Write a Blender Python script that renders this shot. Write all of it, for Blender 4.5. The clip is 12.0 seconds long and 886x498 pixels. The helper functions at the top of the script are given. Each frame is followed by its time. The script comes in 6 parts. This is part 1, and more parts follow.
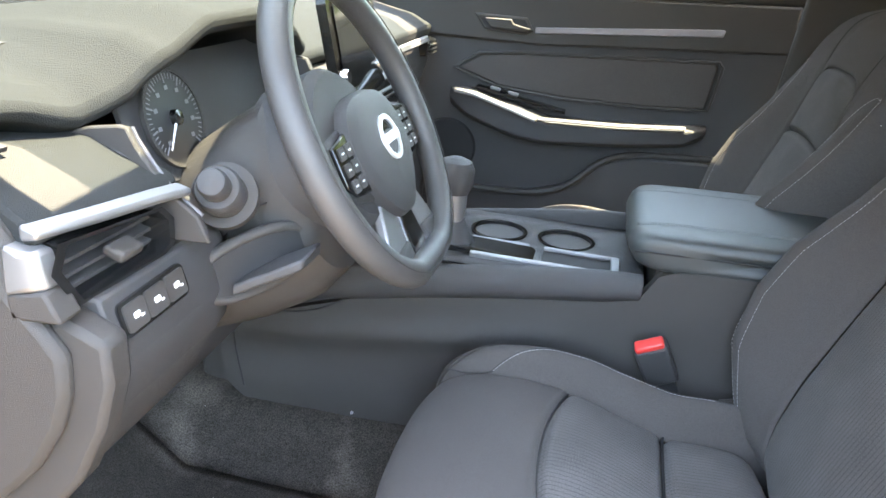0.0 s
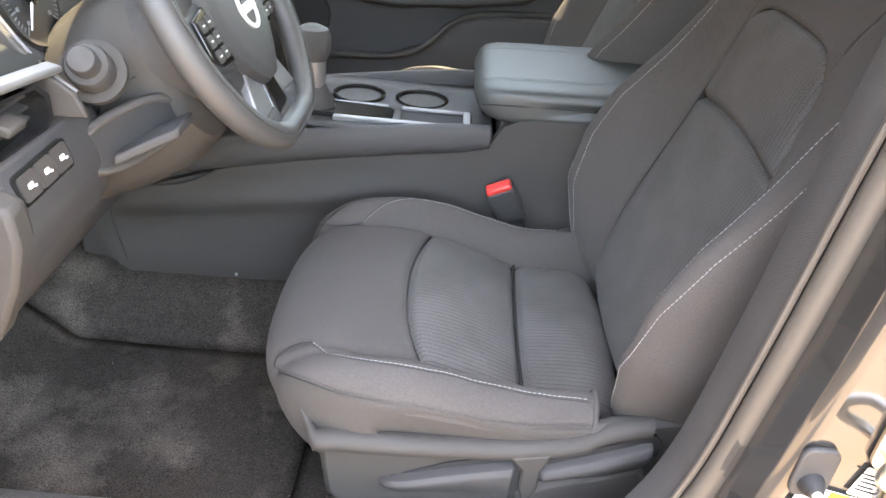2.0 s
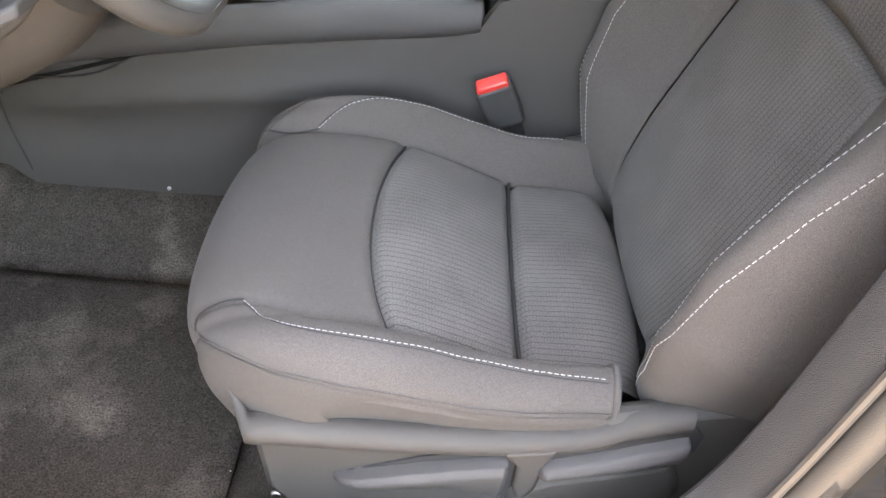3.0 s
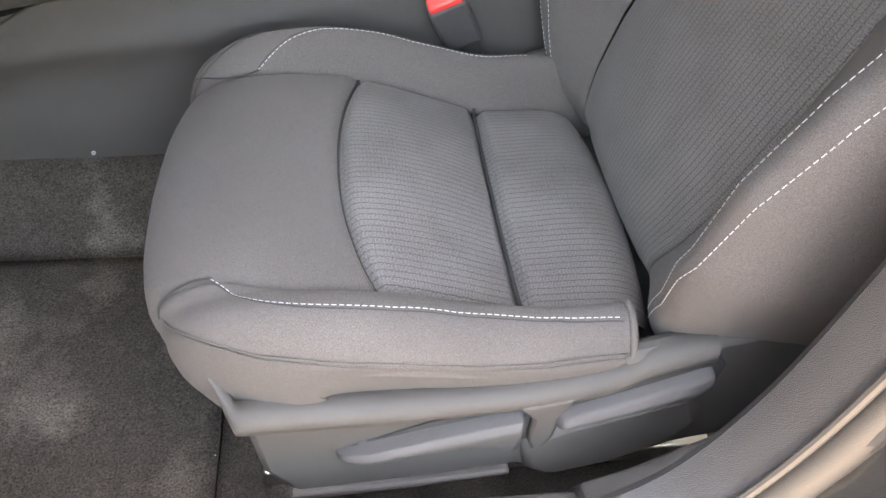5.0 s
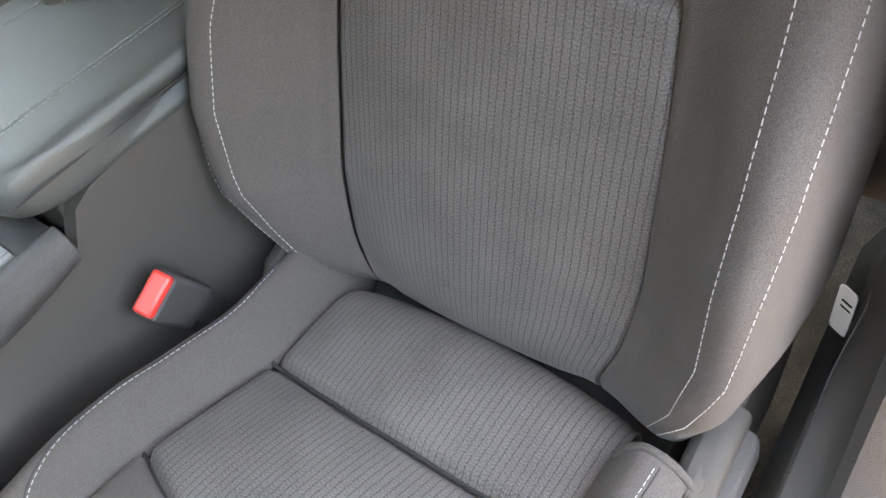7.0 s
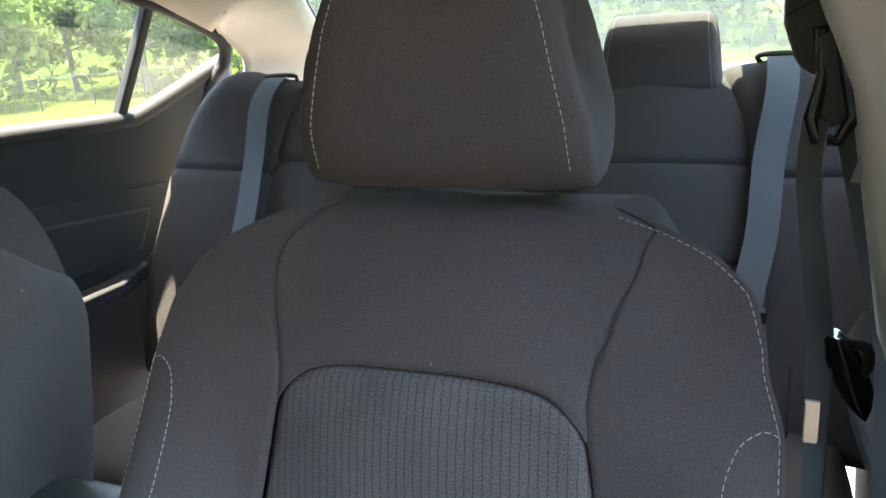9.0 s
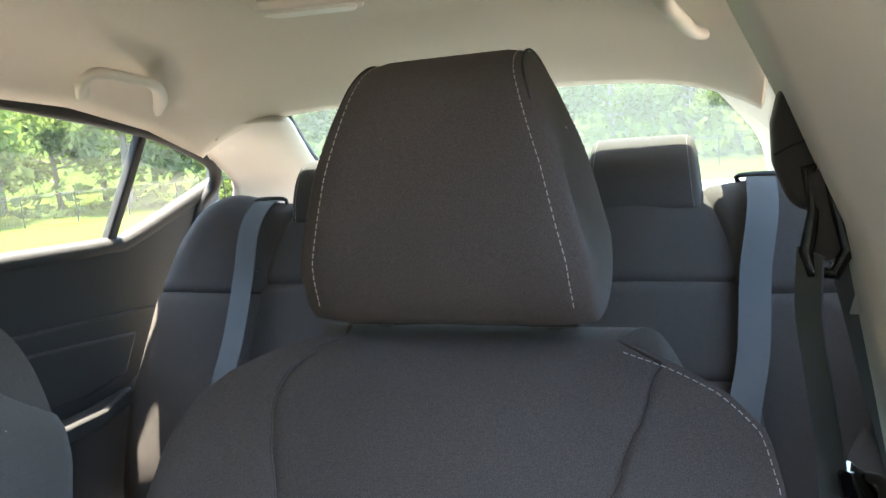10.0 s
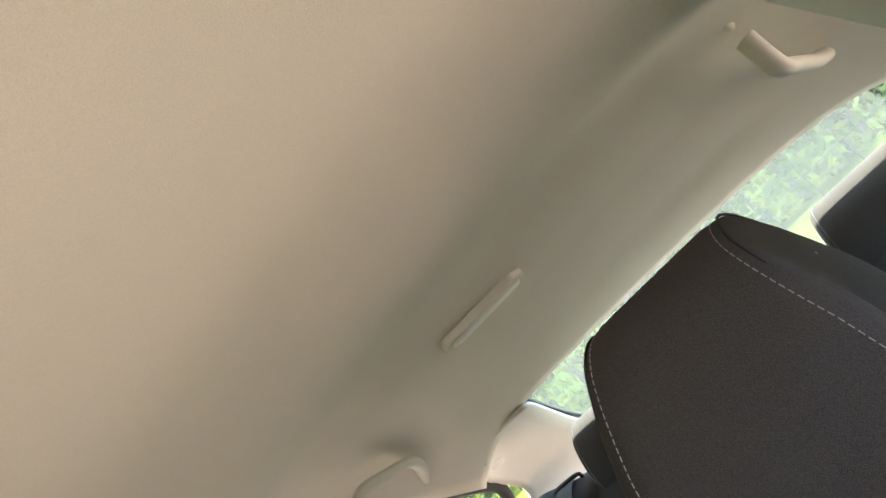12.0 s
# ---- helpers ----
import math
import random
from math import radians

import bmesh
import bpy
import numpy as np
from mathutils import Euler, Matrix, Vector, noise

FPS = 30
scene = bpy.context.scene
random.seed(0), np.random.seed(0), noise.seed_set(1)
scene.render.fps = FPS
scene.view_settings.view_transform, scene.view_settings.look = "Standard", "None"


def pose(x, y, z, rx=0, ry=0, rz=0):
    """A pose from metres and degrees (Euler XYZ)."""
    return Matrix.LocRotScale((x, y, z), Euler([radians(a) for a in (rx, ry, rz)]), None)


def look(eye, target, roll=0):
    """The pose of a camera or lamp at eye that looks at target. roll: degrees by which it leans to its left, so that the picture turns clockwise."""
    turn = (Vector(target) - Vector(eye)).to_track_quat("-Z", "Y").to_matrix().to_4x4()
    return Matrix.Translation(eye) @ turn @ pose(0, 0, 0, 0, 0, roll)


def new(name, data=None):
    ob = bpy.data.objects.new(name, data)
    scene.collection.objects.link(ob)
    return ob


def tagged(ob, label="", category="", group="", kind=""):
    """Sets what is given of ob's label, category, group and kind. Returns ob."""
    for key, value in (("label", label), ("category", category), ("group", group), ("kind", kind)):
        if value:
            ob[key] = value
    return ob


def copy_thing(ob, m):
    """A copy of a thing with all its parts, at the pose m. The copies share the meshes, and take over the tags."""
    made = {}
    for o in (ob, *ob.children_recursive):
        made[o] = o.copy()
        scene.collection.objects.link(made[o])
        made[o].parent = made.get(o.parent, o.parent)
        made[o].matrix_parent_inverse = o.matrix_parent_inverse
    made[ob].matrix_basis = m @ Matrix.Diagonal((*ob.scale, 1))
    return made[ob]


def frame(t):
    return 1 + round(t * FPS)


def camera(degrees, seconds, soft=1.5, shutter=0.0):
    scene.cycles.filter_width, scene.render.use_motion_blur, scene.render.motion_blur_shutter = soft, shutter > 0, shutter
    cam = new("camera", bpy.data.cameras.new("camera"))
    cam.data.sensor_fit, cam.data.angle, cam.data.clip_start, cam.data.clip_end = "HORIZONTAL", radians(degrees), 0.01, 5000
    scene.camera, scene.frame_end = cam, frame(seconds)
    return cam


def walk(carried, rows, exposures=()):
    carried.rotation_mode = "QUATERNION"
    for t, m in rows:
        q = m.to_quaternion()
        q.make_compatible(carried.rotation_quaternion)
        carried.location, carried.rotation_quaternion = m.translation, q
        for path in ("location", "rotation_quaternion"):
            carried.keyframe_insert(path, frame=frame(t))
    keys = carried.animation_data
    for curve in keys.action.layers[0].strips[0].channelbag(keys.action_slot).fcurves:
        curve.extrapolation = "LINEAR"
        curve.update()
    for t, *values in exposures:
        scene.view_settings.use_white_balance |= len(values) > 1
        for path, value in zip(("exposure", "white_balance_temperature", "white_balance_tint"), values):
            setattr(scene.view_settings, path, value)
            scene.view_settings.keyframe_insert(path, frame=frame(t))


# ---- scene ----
cam = camera(60.6, 12.0)
PATH = [
    (0, (0.208, -1.134, 1.071), (-0.144, 0.685, 0.319), 5.1),
    (0.5, (0.222, -1.242, 1.105), (0.0, 0.593, 0.339), 5.1),
    (1, (0.26, -1.385, 1.153), (0.118, 0.446, 0.361), 4.7),
    (1.5, (0.254, -1.4, 1.161), (0.195, 0.396, 0.284), 5.2),
    (2, (0.231, -1.243, 1.102), (0.253, 0.472, 0.073), 5.8),
    (2.5, (0.222, -1.073, 1.053), (0.281, 0.537, -0.132), 6.5),
    (3, (0.244, -1.009, 1.013), (0.325, 0.525, -0.267), 7.3),
    (3.2, (0.26, -0.985, 0.995), (0.333, 0.527, -0.313), 7.1),
    (4.8, (0.216, -0.937, 0.985), (0.445, 0.45, -0.438), 6.5),
    (5, (0.201, -0.938, 0.982), (0.462, 0.443, -0.441), 5.9),
    (5.5, (0.17, -0.927, 0.982), (0.504, 0.39, -0.485), 0.4),
    (6, (0.114, -0.893, 0.989), (0.591, 0.344, -0.508), -6.5),
    (6.5, (0.162, -0.759, 1.007), (0.798, 0.399, -0.495), -15.2),
    (7, (0.189, -0.67, 1.027), (1.12, 0.368, -0.408), -15.4),
    (7.2, (0.178, -0.648, 1.044), (1.249, 0.336, -0.328), -12.2),
    (7.5, (0.175, -0.635, 1.044), (1.413, 0.358, -0.172), -11.7),
    (7.7, (0.163, -0.634, 1.046), (1.526, 0.364, -0.024), -9.6),
    (9.3, (0.149, -0.568, 1.193), (1.942, 0.142, 0.664), -4.4),
    (9.5, (0.147, -0.566, 1.196), (1.96, 0.144, 0.739), -4.2),
    (10, (0.152, -0.562, 1.195), (1.994, 0.144, 0.862), -4.9),
    (10.5, (0.157, -0.557, 1.192), (2.026, 0.121, 0.973), -11.5),
    (11, (0.183, -0.549, 1.204), (2.060, 0.142, 1.150), -24.2),
    (11.2, (0.190, -0.545, 1.207), (2.062, 0.170, 1.268), -31.2),
    (11.6, (0.207, -0.525, 1.222), (2.034, 0.272, 1.460), -40.4),
    (12, (0.212, -0.541, 1.250), (1.923, 0.389, 1.658), -44.4),
]
walk(cam, [(t, look(eye, target, roll)) for t, eye, target, roll in PATH],
     [(0, 5.40, 8750, 10.5), (1, 5.68, 9450, 11.5), (1.6, 5.38, 9950, 14.5), (2.5, 5.57, 11050, 15.5), (5, 5.72, 11450, 15.5), (6, 5.72, 11450, 14.5), (6.5, 5.42, 11350, 13.5), (7, 5.80, 11250, 12.5), (7.7, 6.10, 10550, 12.5), (9.3, 5.35, 7300, 6.5), (10.5, 5.6, 7350, 7.5), (11, 5.68, 7150, 7.5), (12, 5.2, 7350, 10.5)])

# ---- world and sun ----
SUN_TO = Vector((0.19, 0.14, 0.97)).normalized()
world = bpy.data.worlds.new("sky")
scene.world = world
world.use_nodes = True
wn = world.node_tree
sky = wn.nodes.new("ShaderNodeTexSky")
sky.sky_type, sky.sun_disc = "NISHITA", False
sky.sun_elevation = math.asin(SUN_TO.z)
sky.sun_rotation = math.atan2(SUN_TO.x, SUN_TO.y)
wn.links.new(sky.outputs[0], wn.nodes["Background"].inputs[0])
wn.nodes["Background"].inputs[1].default_value = 0.15
sun = new("sun", bpy.data.lights.new("sun", "SUN"))
sun.data.energy, sun.data.angle, sun.data.color = 2.4, radians(0.5), (1.0, 0.95, 0.87)
sun.matrix_world = look(SUN_TO * 30, (0, 0, 0))


# ---- materials ----
def mat(name, color, rough=0.6, metal=0.0, var=0.12, vscale=6.0, bump=0.0, bscale=300.0, voronoi=False, coat=0.0, spec=0.5, dirt=None, dscale=9.0, sheen=0.0, grain=0.0, gscale=1200.0, lint=0.0):
    """A procedural surface: base colour with soft blotches, fine grain, optional dirt, lint and relief."""
    m = bpy.data.materials.new(name)
    m.use_nodes = True
    n, l = m.node_tree.nodes, m.node_tree.links
    b = n["Principled BSDF"]
    co = n.new("ShaderNodeTexCoord")
    geo = n.new("ShaderNodeNewGeometry")
    big = n.new("ShaderNodeTexNoise")
    big.inputs["Scale"].default_value, big.inputs["Detail"].default_value = vscale, 5
    l.new(geo.outputs["Position"], big.inputs["Vector"])
    mix = n.new("ShaderNodeMix")
    mix.data_type = "RGBA"
    mix.inputs[6].default_value = (*[c * (1 - var) for c in color], 1)
    mix.inputs[7].default_value = (*[min(1, c * (1 + var)) for c in color], 1)
    l.new(big.outputs[0], mix.inputs[0])
    out = mix.outputs[2]
    if dirt:
        dn = n.new("ShaderNodeTexNoise")
        dn.inputs["Scale"].default_value, dn.inputs["Detail"].default_value = dscale, 8
        l.new(geo.outputs["Position"], dn.inputs["Vector"])
        ramp = n.new("ShaderNodeValToRGB")
        ramp.color_ramp.elements[0].position, ramp.color_ramp.elements[1].position = dirt[3], dirt[4]
        l.new(dn.outputs[0], ramp.inputs[0])
        dm = n.new("ShaderNodeMix")
        dm.data_type = "RGBA"
        dm.inputs[7].default_value = (*dirt[:3], 1)
        l.new(ramp.outputs[0], dm.inputs[0])
        l.new(out, dm.inputs[6])
        out = dm.outputs[2]
    if grain:
        gn = n.new("ShaderNodeTexNoise")
        gn.inputs["Scale"].default_value, gn.inputs["Detail"].default_value = gscale, 3
        l.new(geo.outputs["Position"], gn.inputs["Vector"])
        gr = n.new("ShaderNodeMapRange")
        gr.inputs[1].default_value, gr.inputs[2].default_value = 0.3, 0.7
        gr.inputs[3].default_value, gr.inputs[4].default_value = 1 - grain, 1 + grain
        l.new(gn.outputs[0], gr.inputs[0])
        gm = n.new("ShaderNodeVectorMath")
        gm.operation = "SCALE"
        l.new(out, gm.inputs[0])
        l.new(gr.outputs[0], gm.inputs[3])
        out = gm.outputs[0]
    if lint:
        vo = n.new("ShaderNodeTexVoronoi")
        vo.inputs["Scale"].default_value = 34
        wb = n.new("ShaderNodeTexNoise")
        wb.inputs["Scale"].default_value = 260
        l.new(geo.outputs["Position"], wb.inputs["Vector"])
        wa = n.new("ShaderNodeVectorMath")
        wa.operation = "MULTIPLY_ADD"
        wa.inputs[1].default_value = (0.006, 0.006, 0.006)
        l.new(wb.outputs[1], wa.inputs[0])
        l.new(geo.outputs["Position"], wa.inputs[2])
        l.new(wa.outputs[0], vo.inputs["Vector"])
        near = n.new("ShaderNodeMath")
        near.operation = "LESS_THAN"
        near.inputs[1].default_value = 0.030
        l.new(vo.outputs["Distance"], near.inputs[0])
        sepc = n.new("ShaderNodeSeparateColor")
        l.new(vo.outputs["Color"], sepc.inputs[0])
        pick = n.new("ShaderNodeMath")
        pick.operation = "LESS_THAN"
        pick.inputs[1].default_value = lint
        l.new(sepc.outputs[0], pick.inputs[0])
        both = n.new("ShaderNodeMath")
        both.operation = "MULTIPLY"
        l.new(near.outputs[0], both.inputs[0])
        l.new(pick.outputs[0], both.inputs[1])
        lm = n.new("ShaderNodeMix")
        lm.data_type = "RGBA"
        lm.inputs[7].default_value = (0.42, 0.40, 0.37, 1)
        l.new(both.outputs[0], lm.inputs[0])
        l.new(out, lm.inputs[6])
        out = lm.outputs[2]
    l.new(out, b.inputs["Base Color"])
    rr = n.new("ShaderNodeMapRange")
    rr.inputs[3].default_value, rr.inputs[4].default_value = max(0, rough - 0.07), min(1, rough + 0.07)
    l.new(big.outputs[0], rr.inputs[0])
    l.new(rr.outputs[0], b.inputs["Roughness"])
    b.inputs["Metallic"].default_value = metal
    b.inputs["Coat Weight"].default_value = coat
    b.inputs["Specular IOR Level"].default_value = spec
    b.inputs["Sheen Weight"].default_value = sheen
    if bump:
        t = n.new("ShaderNodeTexVoronoi" if voronoi else "ShaderNodeTexNoise")
        t.inputs["Scale"].default_value = bscale
        l.new(geo.outputs["Position"], t.inputs["Vector"])
        bp = n.new("ShaderNodeBump")
        bp.inputs["Strength"].default_value, bp.inputs["Distance"].default_value = bump, 0.001
        l.new(t.outputs[0], bp.inputs["Height"])
        l.new(bp.outputs[0], b.inputs["Normal"])
    return m


def knit(name, dark, light, pitch):
    """Ribbed knit cloth: grooves along the length, slanted stitches between them. Uses the UV in metres."""
    m = bpy.data.materials.new(name)
    m.use_nodes = True
    n, l = m.node_tree.nodes, m.node_tree.links
    b = n["Principled BSDF"]
    uv = n.new("ShaderNodeTexCoord")
    sep = n.new("ShaderNodeSeparateXYZ")
    l.new(uv.outputs["UV"], sep.inputs[0])

    def math_node(op, a, bb=None):
        k = n.new("ShaderNodeMath")
        k.operation = op
        for i, v in enumerate((a, bb)):
            if v is None:
                continue
            if isinstance(v, (int, float)):
                k.inputs[i].default_value = v
            else:
                l.new(v, k.inputs[i])
        return k.outputs[0]
    wob = n.new("ShaderNodeTexNoise")
    wob.inputs["Scale"].default_value = 160
    l.new(uv.outputs["UV"], wob.inputs["Vector"])
    u = math_node("ADD", sep.outputs[0], math_node("MULTIPLY", math_node("SUBTRACT", wob.outputs[0], 0.5), 0.0016))
    rib = math_node("ABSOLUTE", math_node("SINE", math_node("MULTIPLY", u, math.pi / pitch)))
    ribs = math_node("MINIMUM", math_node("MULTIPLY", rib, 3.2), 1.0)
    slant = math_node("SINE", math_node("ADD", math_node("MULTIPLY", sep.outputs[1], 2 * math.pi / 0.0034), math_node("MULTIPLY", rib, 3.4)))
    fine = n.new("ShaderNodeTexNoise")
    fine.inputs["Scale"].default_value, fine.inputs["Detail"].default_value = 760, 3
    l.new(uv.outputs["UV"], fine.inputs["Vector"])
    wide = n.new("ShaderNodeTexNoise")
    wide.inputs["Scale"].default_value, wide.inputs["Detail"].default_value = 14, 4
    l.new(uv.outputs["UV"], wide.inputs["Vector"])
    broken = math_node("ADD", math_node("MULTIPLY", wide.outputs[0], 0.50), 0.18)
    h = math_node("ADD", math_node("MULTIPLY", ribs, broken), math_node("MULTIPLY", slant, 0.06))
    h = math_node("ADD", h, math_node("MULTIPLY", math_node("SUBTRACT", fine.outputs[0], 0.5), 1.35))
    mix = n.new("ShaderNodeMix")
    mix.data_type = "RGBA"
    mix.inputs[6].default_value, mix.inputs[7].default_value = (*dark, 1), (*light, 1)
    l.new(h, mix.inputs[0])
    l.new(mix.outputs[2], b.inputs["Base Color"])
    b.inputs["Roughness"].default_value = 0.9
    b.inputs["Sheen Weight"].default_value = 0.04
    b.inputs["Specular IOR Level"].default_value = 0.08
    bp = n.new("ShaderNodeBump")
    bp.inputs["Strength"].default_value, bp.inputs["Distance"].default_value = 0.22, 0.0008
    l.new(h, bp.inputs["Height"])
    l.new(bp.outputs[0], b.inputs["Normal"])
    return m


def glass(name, tint=(0.9, 0.95, 0.92), alpha=0.045):
    m = bpy.data.materials.new(name)
    m.use_nodes = True
    n, l = m.node_tree.nodes, m.node_tree.links
    tr, gl, mx = n.new("ShaderNodeBsdfTransparent"), n.new("ShaderNodeBsdfGlossy"), n.new("ShaderNodeMixShader")
    tr.inputs[0].default_value = (*tint, 1)
    gl.inputs["Roughness"].default_value = 0.03
    mx.inputs[0].default_value = alpha
    l.new(tr.outputs[0], mx.inputs[1])
    l.new(gl.outputs[0], mx.inputs[2])
    l.new(mx.outputs[0], n["Material Output"].inputs[0])
    return m


FABRIC = mat("seat cloth", (0.062, 0.056, 0.0535), 0.85, var=0.16, bump=0.7, bscale=1300, sheen=0.05, spec=0.06, grain=0.32, gscale=1150, lint=0.22)
KNIT = knit("ribbed seat cloth", (0.034, 0.0315, 0.0305), (0.138, 0.130, 0.126), 0.0070)
CORD = mat("corded skirt cloth", (0.054, 0.0485, 0.045), 0.9, var=0.10, bump=0.7, bscale=1000, sheen=0.04, spec=0.06, grain=0.26, gscale=1100)
THREAD = mat("seat thread", (0.30, 0.288, 0.28), 0.8)
THREAD2 = mat("armrest thread", (0.12, 0.125, 0.125), 0.8)
VINYL = mat("armrest vinyl", (0.034, 0.039, 0.039), 0.45, var=0.1, bump=0.25, bscale=900, voronoi=True)
PLASTIC = mat("black grained plastic", (0.040, 0.039, 0.040), 0.48, spec=0.38, bump=0.6, bscale=1300, voronoi=True, lint=0.03)
PLASTIC2 = mat("charcoal moulded plastic", (0.038, 0.035, 0.033), 0.50, spec=0.32, bump=0.5, bscale=1500, voronoi=True, lint=0.03)
BLACKTRIM = mat("black door trim", (0.020, 0.020, 0.021), 0.7, spec=0.2, bump=0.5, bscale=700, voronoi=True)
DASHPAD = mat("soft grained dash skin", (0.021, 0.0225, 0.0225), 0.75, spec=0.12, bump=0.6, bscale=850, voronoi=True)
GLOSS = mat("gloss black plastic", (0.01, 0.01, 0.01), 0.12, var=0.05)
# SATIN with weaker reflection painted in, for trim that catches less light
SATIN_DIM = mat("dimmed satin silver trim", (0.15, 0.145, 0.155), 0.5, metal=0.6, var=0.05)
SATIN = mat("satin silver trim", (0.235, 0.235, 0.24), 0.45, metal=0.75, var=0.04)
CHROME = mat("bright metal", (0.75, 0.75, 0.76), 0.12, metal=1.0, var=0.03)
EMBLEM = mat("brushed bright emblem", (0.72, 0.72, 0.73), 0.4, metal=0.6, var=0.03)
STEEL = mat("zinc plated steel", (0.62, 0.61, 0.58), 0.3, metal=1.0, var=0.08)
CARPET = mat("floor carpet", (0.034, 0.030, 0.027), 0.95, spec=0.05, var=0.30, vscale=60, bump=1.0, bscale=600, dirt=(0.12, 0.104, 0.090, 0.48, 0.92), dscale=11, grain=0.55, gscale=420, lint=0.10)
BEIGE = mat("light beige trim", (0.54, 0.50, 0.445), 0.6, var=0.04, bump=0.15, bscale=900)
SHELF = mat("grey felt shelf", (0.20, 0.195, 0.185), 0.95, var=0.08, bump=0.4, bscale=900)
LINER = mat("woven headliner", (0.57, 0.52, 0.445), 0.95, var=0.03, bump=0.2, bscale=1500, grain=0.05)
RUBBER = mat("black rubber seal", (0.020, 0.020, 0.021), 0.7, spec=0.25, var=0.15)
SILL = mat("satin grey sill plastic", (0.058, 0.056, 0.055), 0.36, spec=0.5, var=0.12, bump=0.4, bscale=1500, voronoi=True, lint=0.04)
SEALGREY = mat("grey brown rubber seal", (0.075, 0.066, 0.058), 0.45, var=0.12, bump=0.3, bscale=900)
PAINT = mat("metallic grey brown paint", (0.060, 0.056, 0.052), 0.16, metal=0.45, var=0.06, vscale=25, coat=1.0)
WEBBING = mat("belt webbing", (0.060, 0.065, 0.070), 0.7, bump=0.5, bscale=1200)
ANCHOR = mat("pale grey plastic", (0.30, 0.30, 0.30), 0.45)
RED = mat("red button", (0.60, 0.035, 0.03), 0.35, var=0.05)
WHITE = mat("white print", (0.75, 0.75, 0.74), 0.6, var=0.04)
YELLOW = mat("yellow print", (0.75, 0.50, 0.03), 0.5, var=0.04)
DIALMARK = mat("dim dial print", (0.16, 0.16, 0.165), 0.6, var=0.04)
DIAL = mat("dial face", (0.012, 0.012, 0.014), 0.35)
SCREEN = mat("dark display glass", (0.02, 0.022, 0.024), 0.06, var=0.02)
GLASS = glass("window glass")
SIDE_GLASS = glass("green tinted side glass", (0.60, 0.66, 0.63))
SCREEN_GLASS = glass("green tinted windscreen glass", (0.44, 0.49, 0.47))


def dusty(name, tint, dust, amount):
    """Window glass with a film of dust that scatters the sun."""
    m = glass(name, tint)
    n, l = m.node_tree.nodes, m.node_tree.links
    t, mx = n.new("ShaderNodeBsdfTranslucent"), n.new("ShaderNodeMixShader")
    t.inputs[0].default_value, mx.inputs[0].default_value = (*dust, 1), amount
    l.new(n["Mix Shader"].outputs[0], mx.inputs[1])
    l.new(t.outputs[0], mx.inputs[2])
    l.new(mx.outputs[0], n["Material Output"].inputs[0])
    return m


DUSTY = dusty("dusty rear window glass", (0.33, 0.385, 0.375), (0.50, 0.62, 0.60), 0.018)
HAZY = dusty("lightly dusty side glass", (0.68, 0.71, 0.68), (0.70, 0.72, 0.63), 0.016)
LENS = mat("lamp lens", (0.62, 0.60, 0.54), 0.35, var=0.03)
GRASS = mat("mown grass", (0.036, 0.050, 0.010), 0.95, spec=0.0, var=0.35, vscale=0.8, bump=0.5, bscale=30)
ASPHALT = mat("tan worn concrete", (0.155, 0.128, 0.106), 0.95, spec=0.1, var=0.2, vscale=3, bump=0.8, bscale=150)
LEAF = mat("sunlit leaves", (0.070, 0.100, 0.030), 0.9, spec=0.1, var=0.45, vscale=0.35)
leaf_n, leaf_l = LEAF.node_tree.nodes, LEAF.node_tree.links
leaf_t, leaf_m = leaf_n.new("ShaderNodeBsdfTranslucent"), leaf_n.new("ShaderNodeMixShader")
leaf_t.inputs[0].default_value, leaf_m.inputs[0].default_value = (0.115, 0.160, 0.035, 1), 0.4
leaf_l.new(leaf_n["Principled BSDF"].outputs[0], leaf_m.inputs[1])
leaf_l.new(leaf_t.outputs[0], leaf_m.inputs[2])
leaf_l.new(leaf_m.outputs[0], leaf_n["Material Output"].inputs[0])
# colour of the added bank that blocks low sky, out of view
SKY_SCREEN = mat("dark sky screen", (0.034, 0.036, 0.026), 0.9, var=0.4, vscale=0.5)
BARK = mat("grey bark", (0.13, 0.11, 0.09), 0.9, var=0.3, vscale=4)


# ---- mesh helpers ----
def shade(me, angle=38):
    for p in me.polygons:
        p.use_smooth = True
    me.set_sharp_from_angle(angle=radians(angle))


def finish(bm, name, material, angle=38):
    me = bpy.data.meshes.new(name)
    bmesh.ops.recalc_face_normals(bm, faces=bm.faces)
    bm.to_mesh(me)
    bm.free()
    me.materials.append(material)
    shade(me, angle)
    return me


def base_of(ob):
    return ob.location if ob.parent is None else base_of(ob.parent)


def part(name, bm, material, parent, label="", bevel=0.0, angle=38):
    """One mesh object, given in world metres, under a thing or a part."""
    bmesh.ops.translate(bm, verts=bm.verts, vec=-base_of(parent))
    ob = new(name, finish(bm, name, material, 80 if material in (FABRIC, KNIT) else angle))
    ob.parent = parent
    if bevel:
        md = ob.modifiers.new("round", "BEVEL")
        md.width, md.segments, md.limit_method, md.angle_limit = bevel, 2, "ANGLE", radians(40)
    if label:
        tagged(ob, label)
    return ob


def thing(name, at, label, category, group="", kind=""):
    root = new(name)
    root.location = at
    root.empty_display_size = 0.05
    return tagged(root, label, category, group, kind)


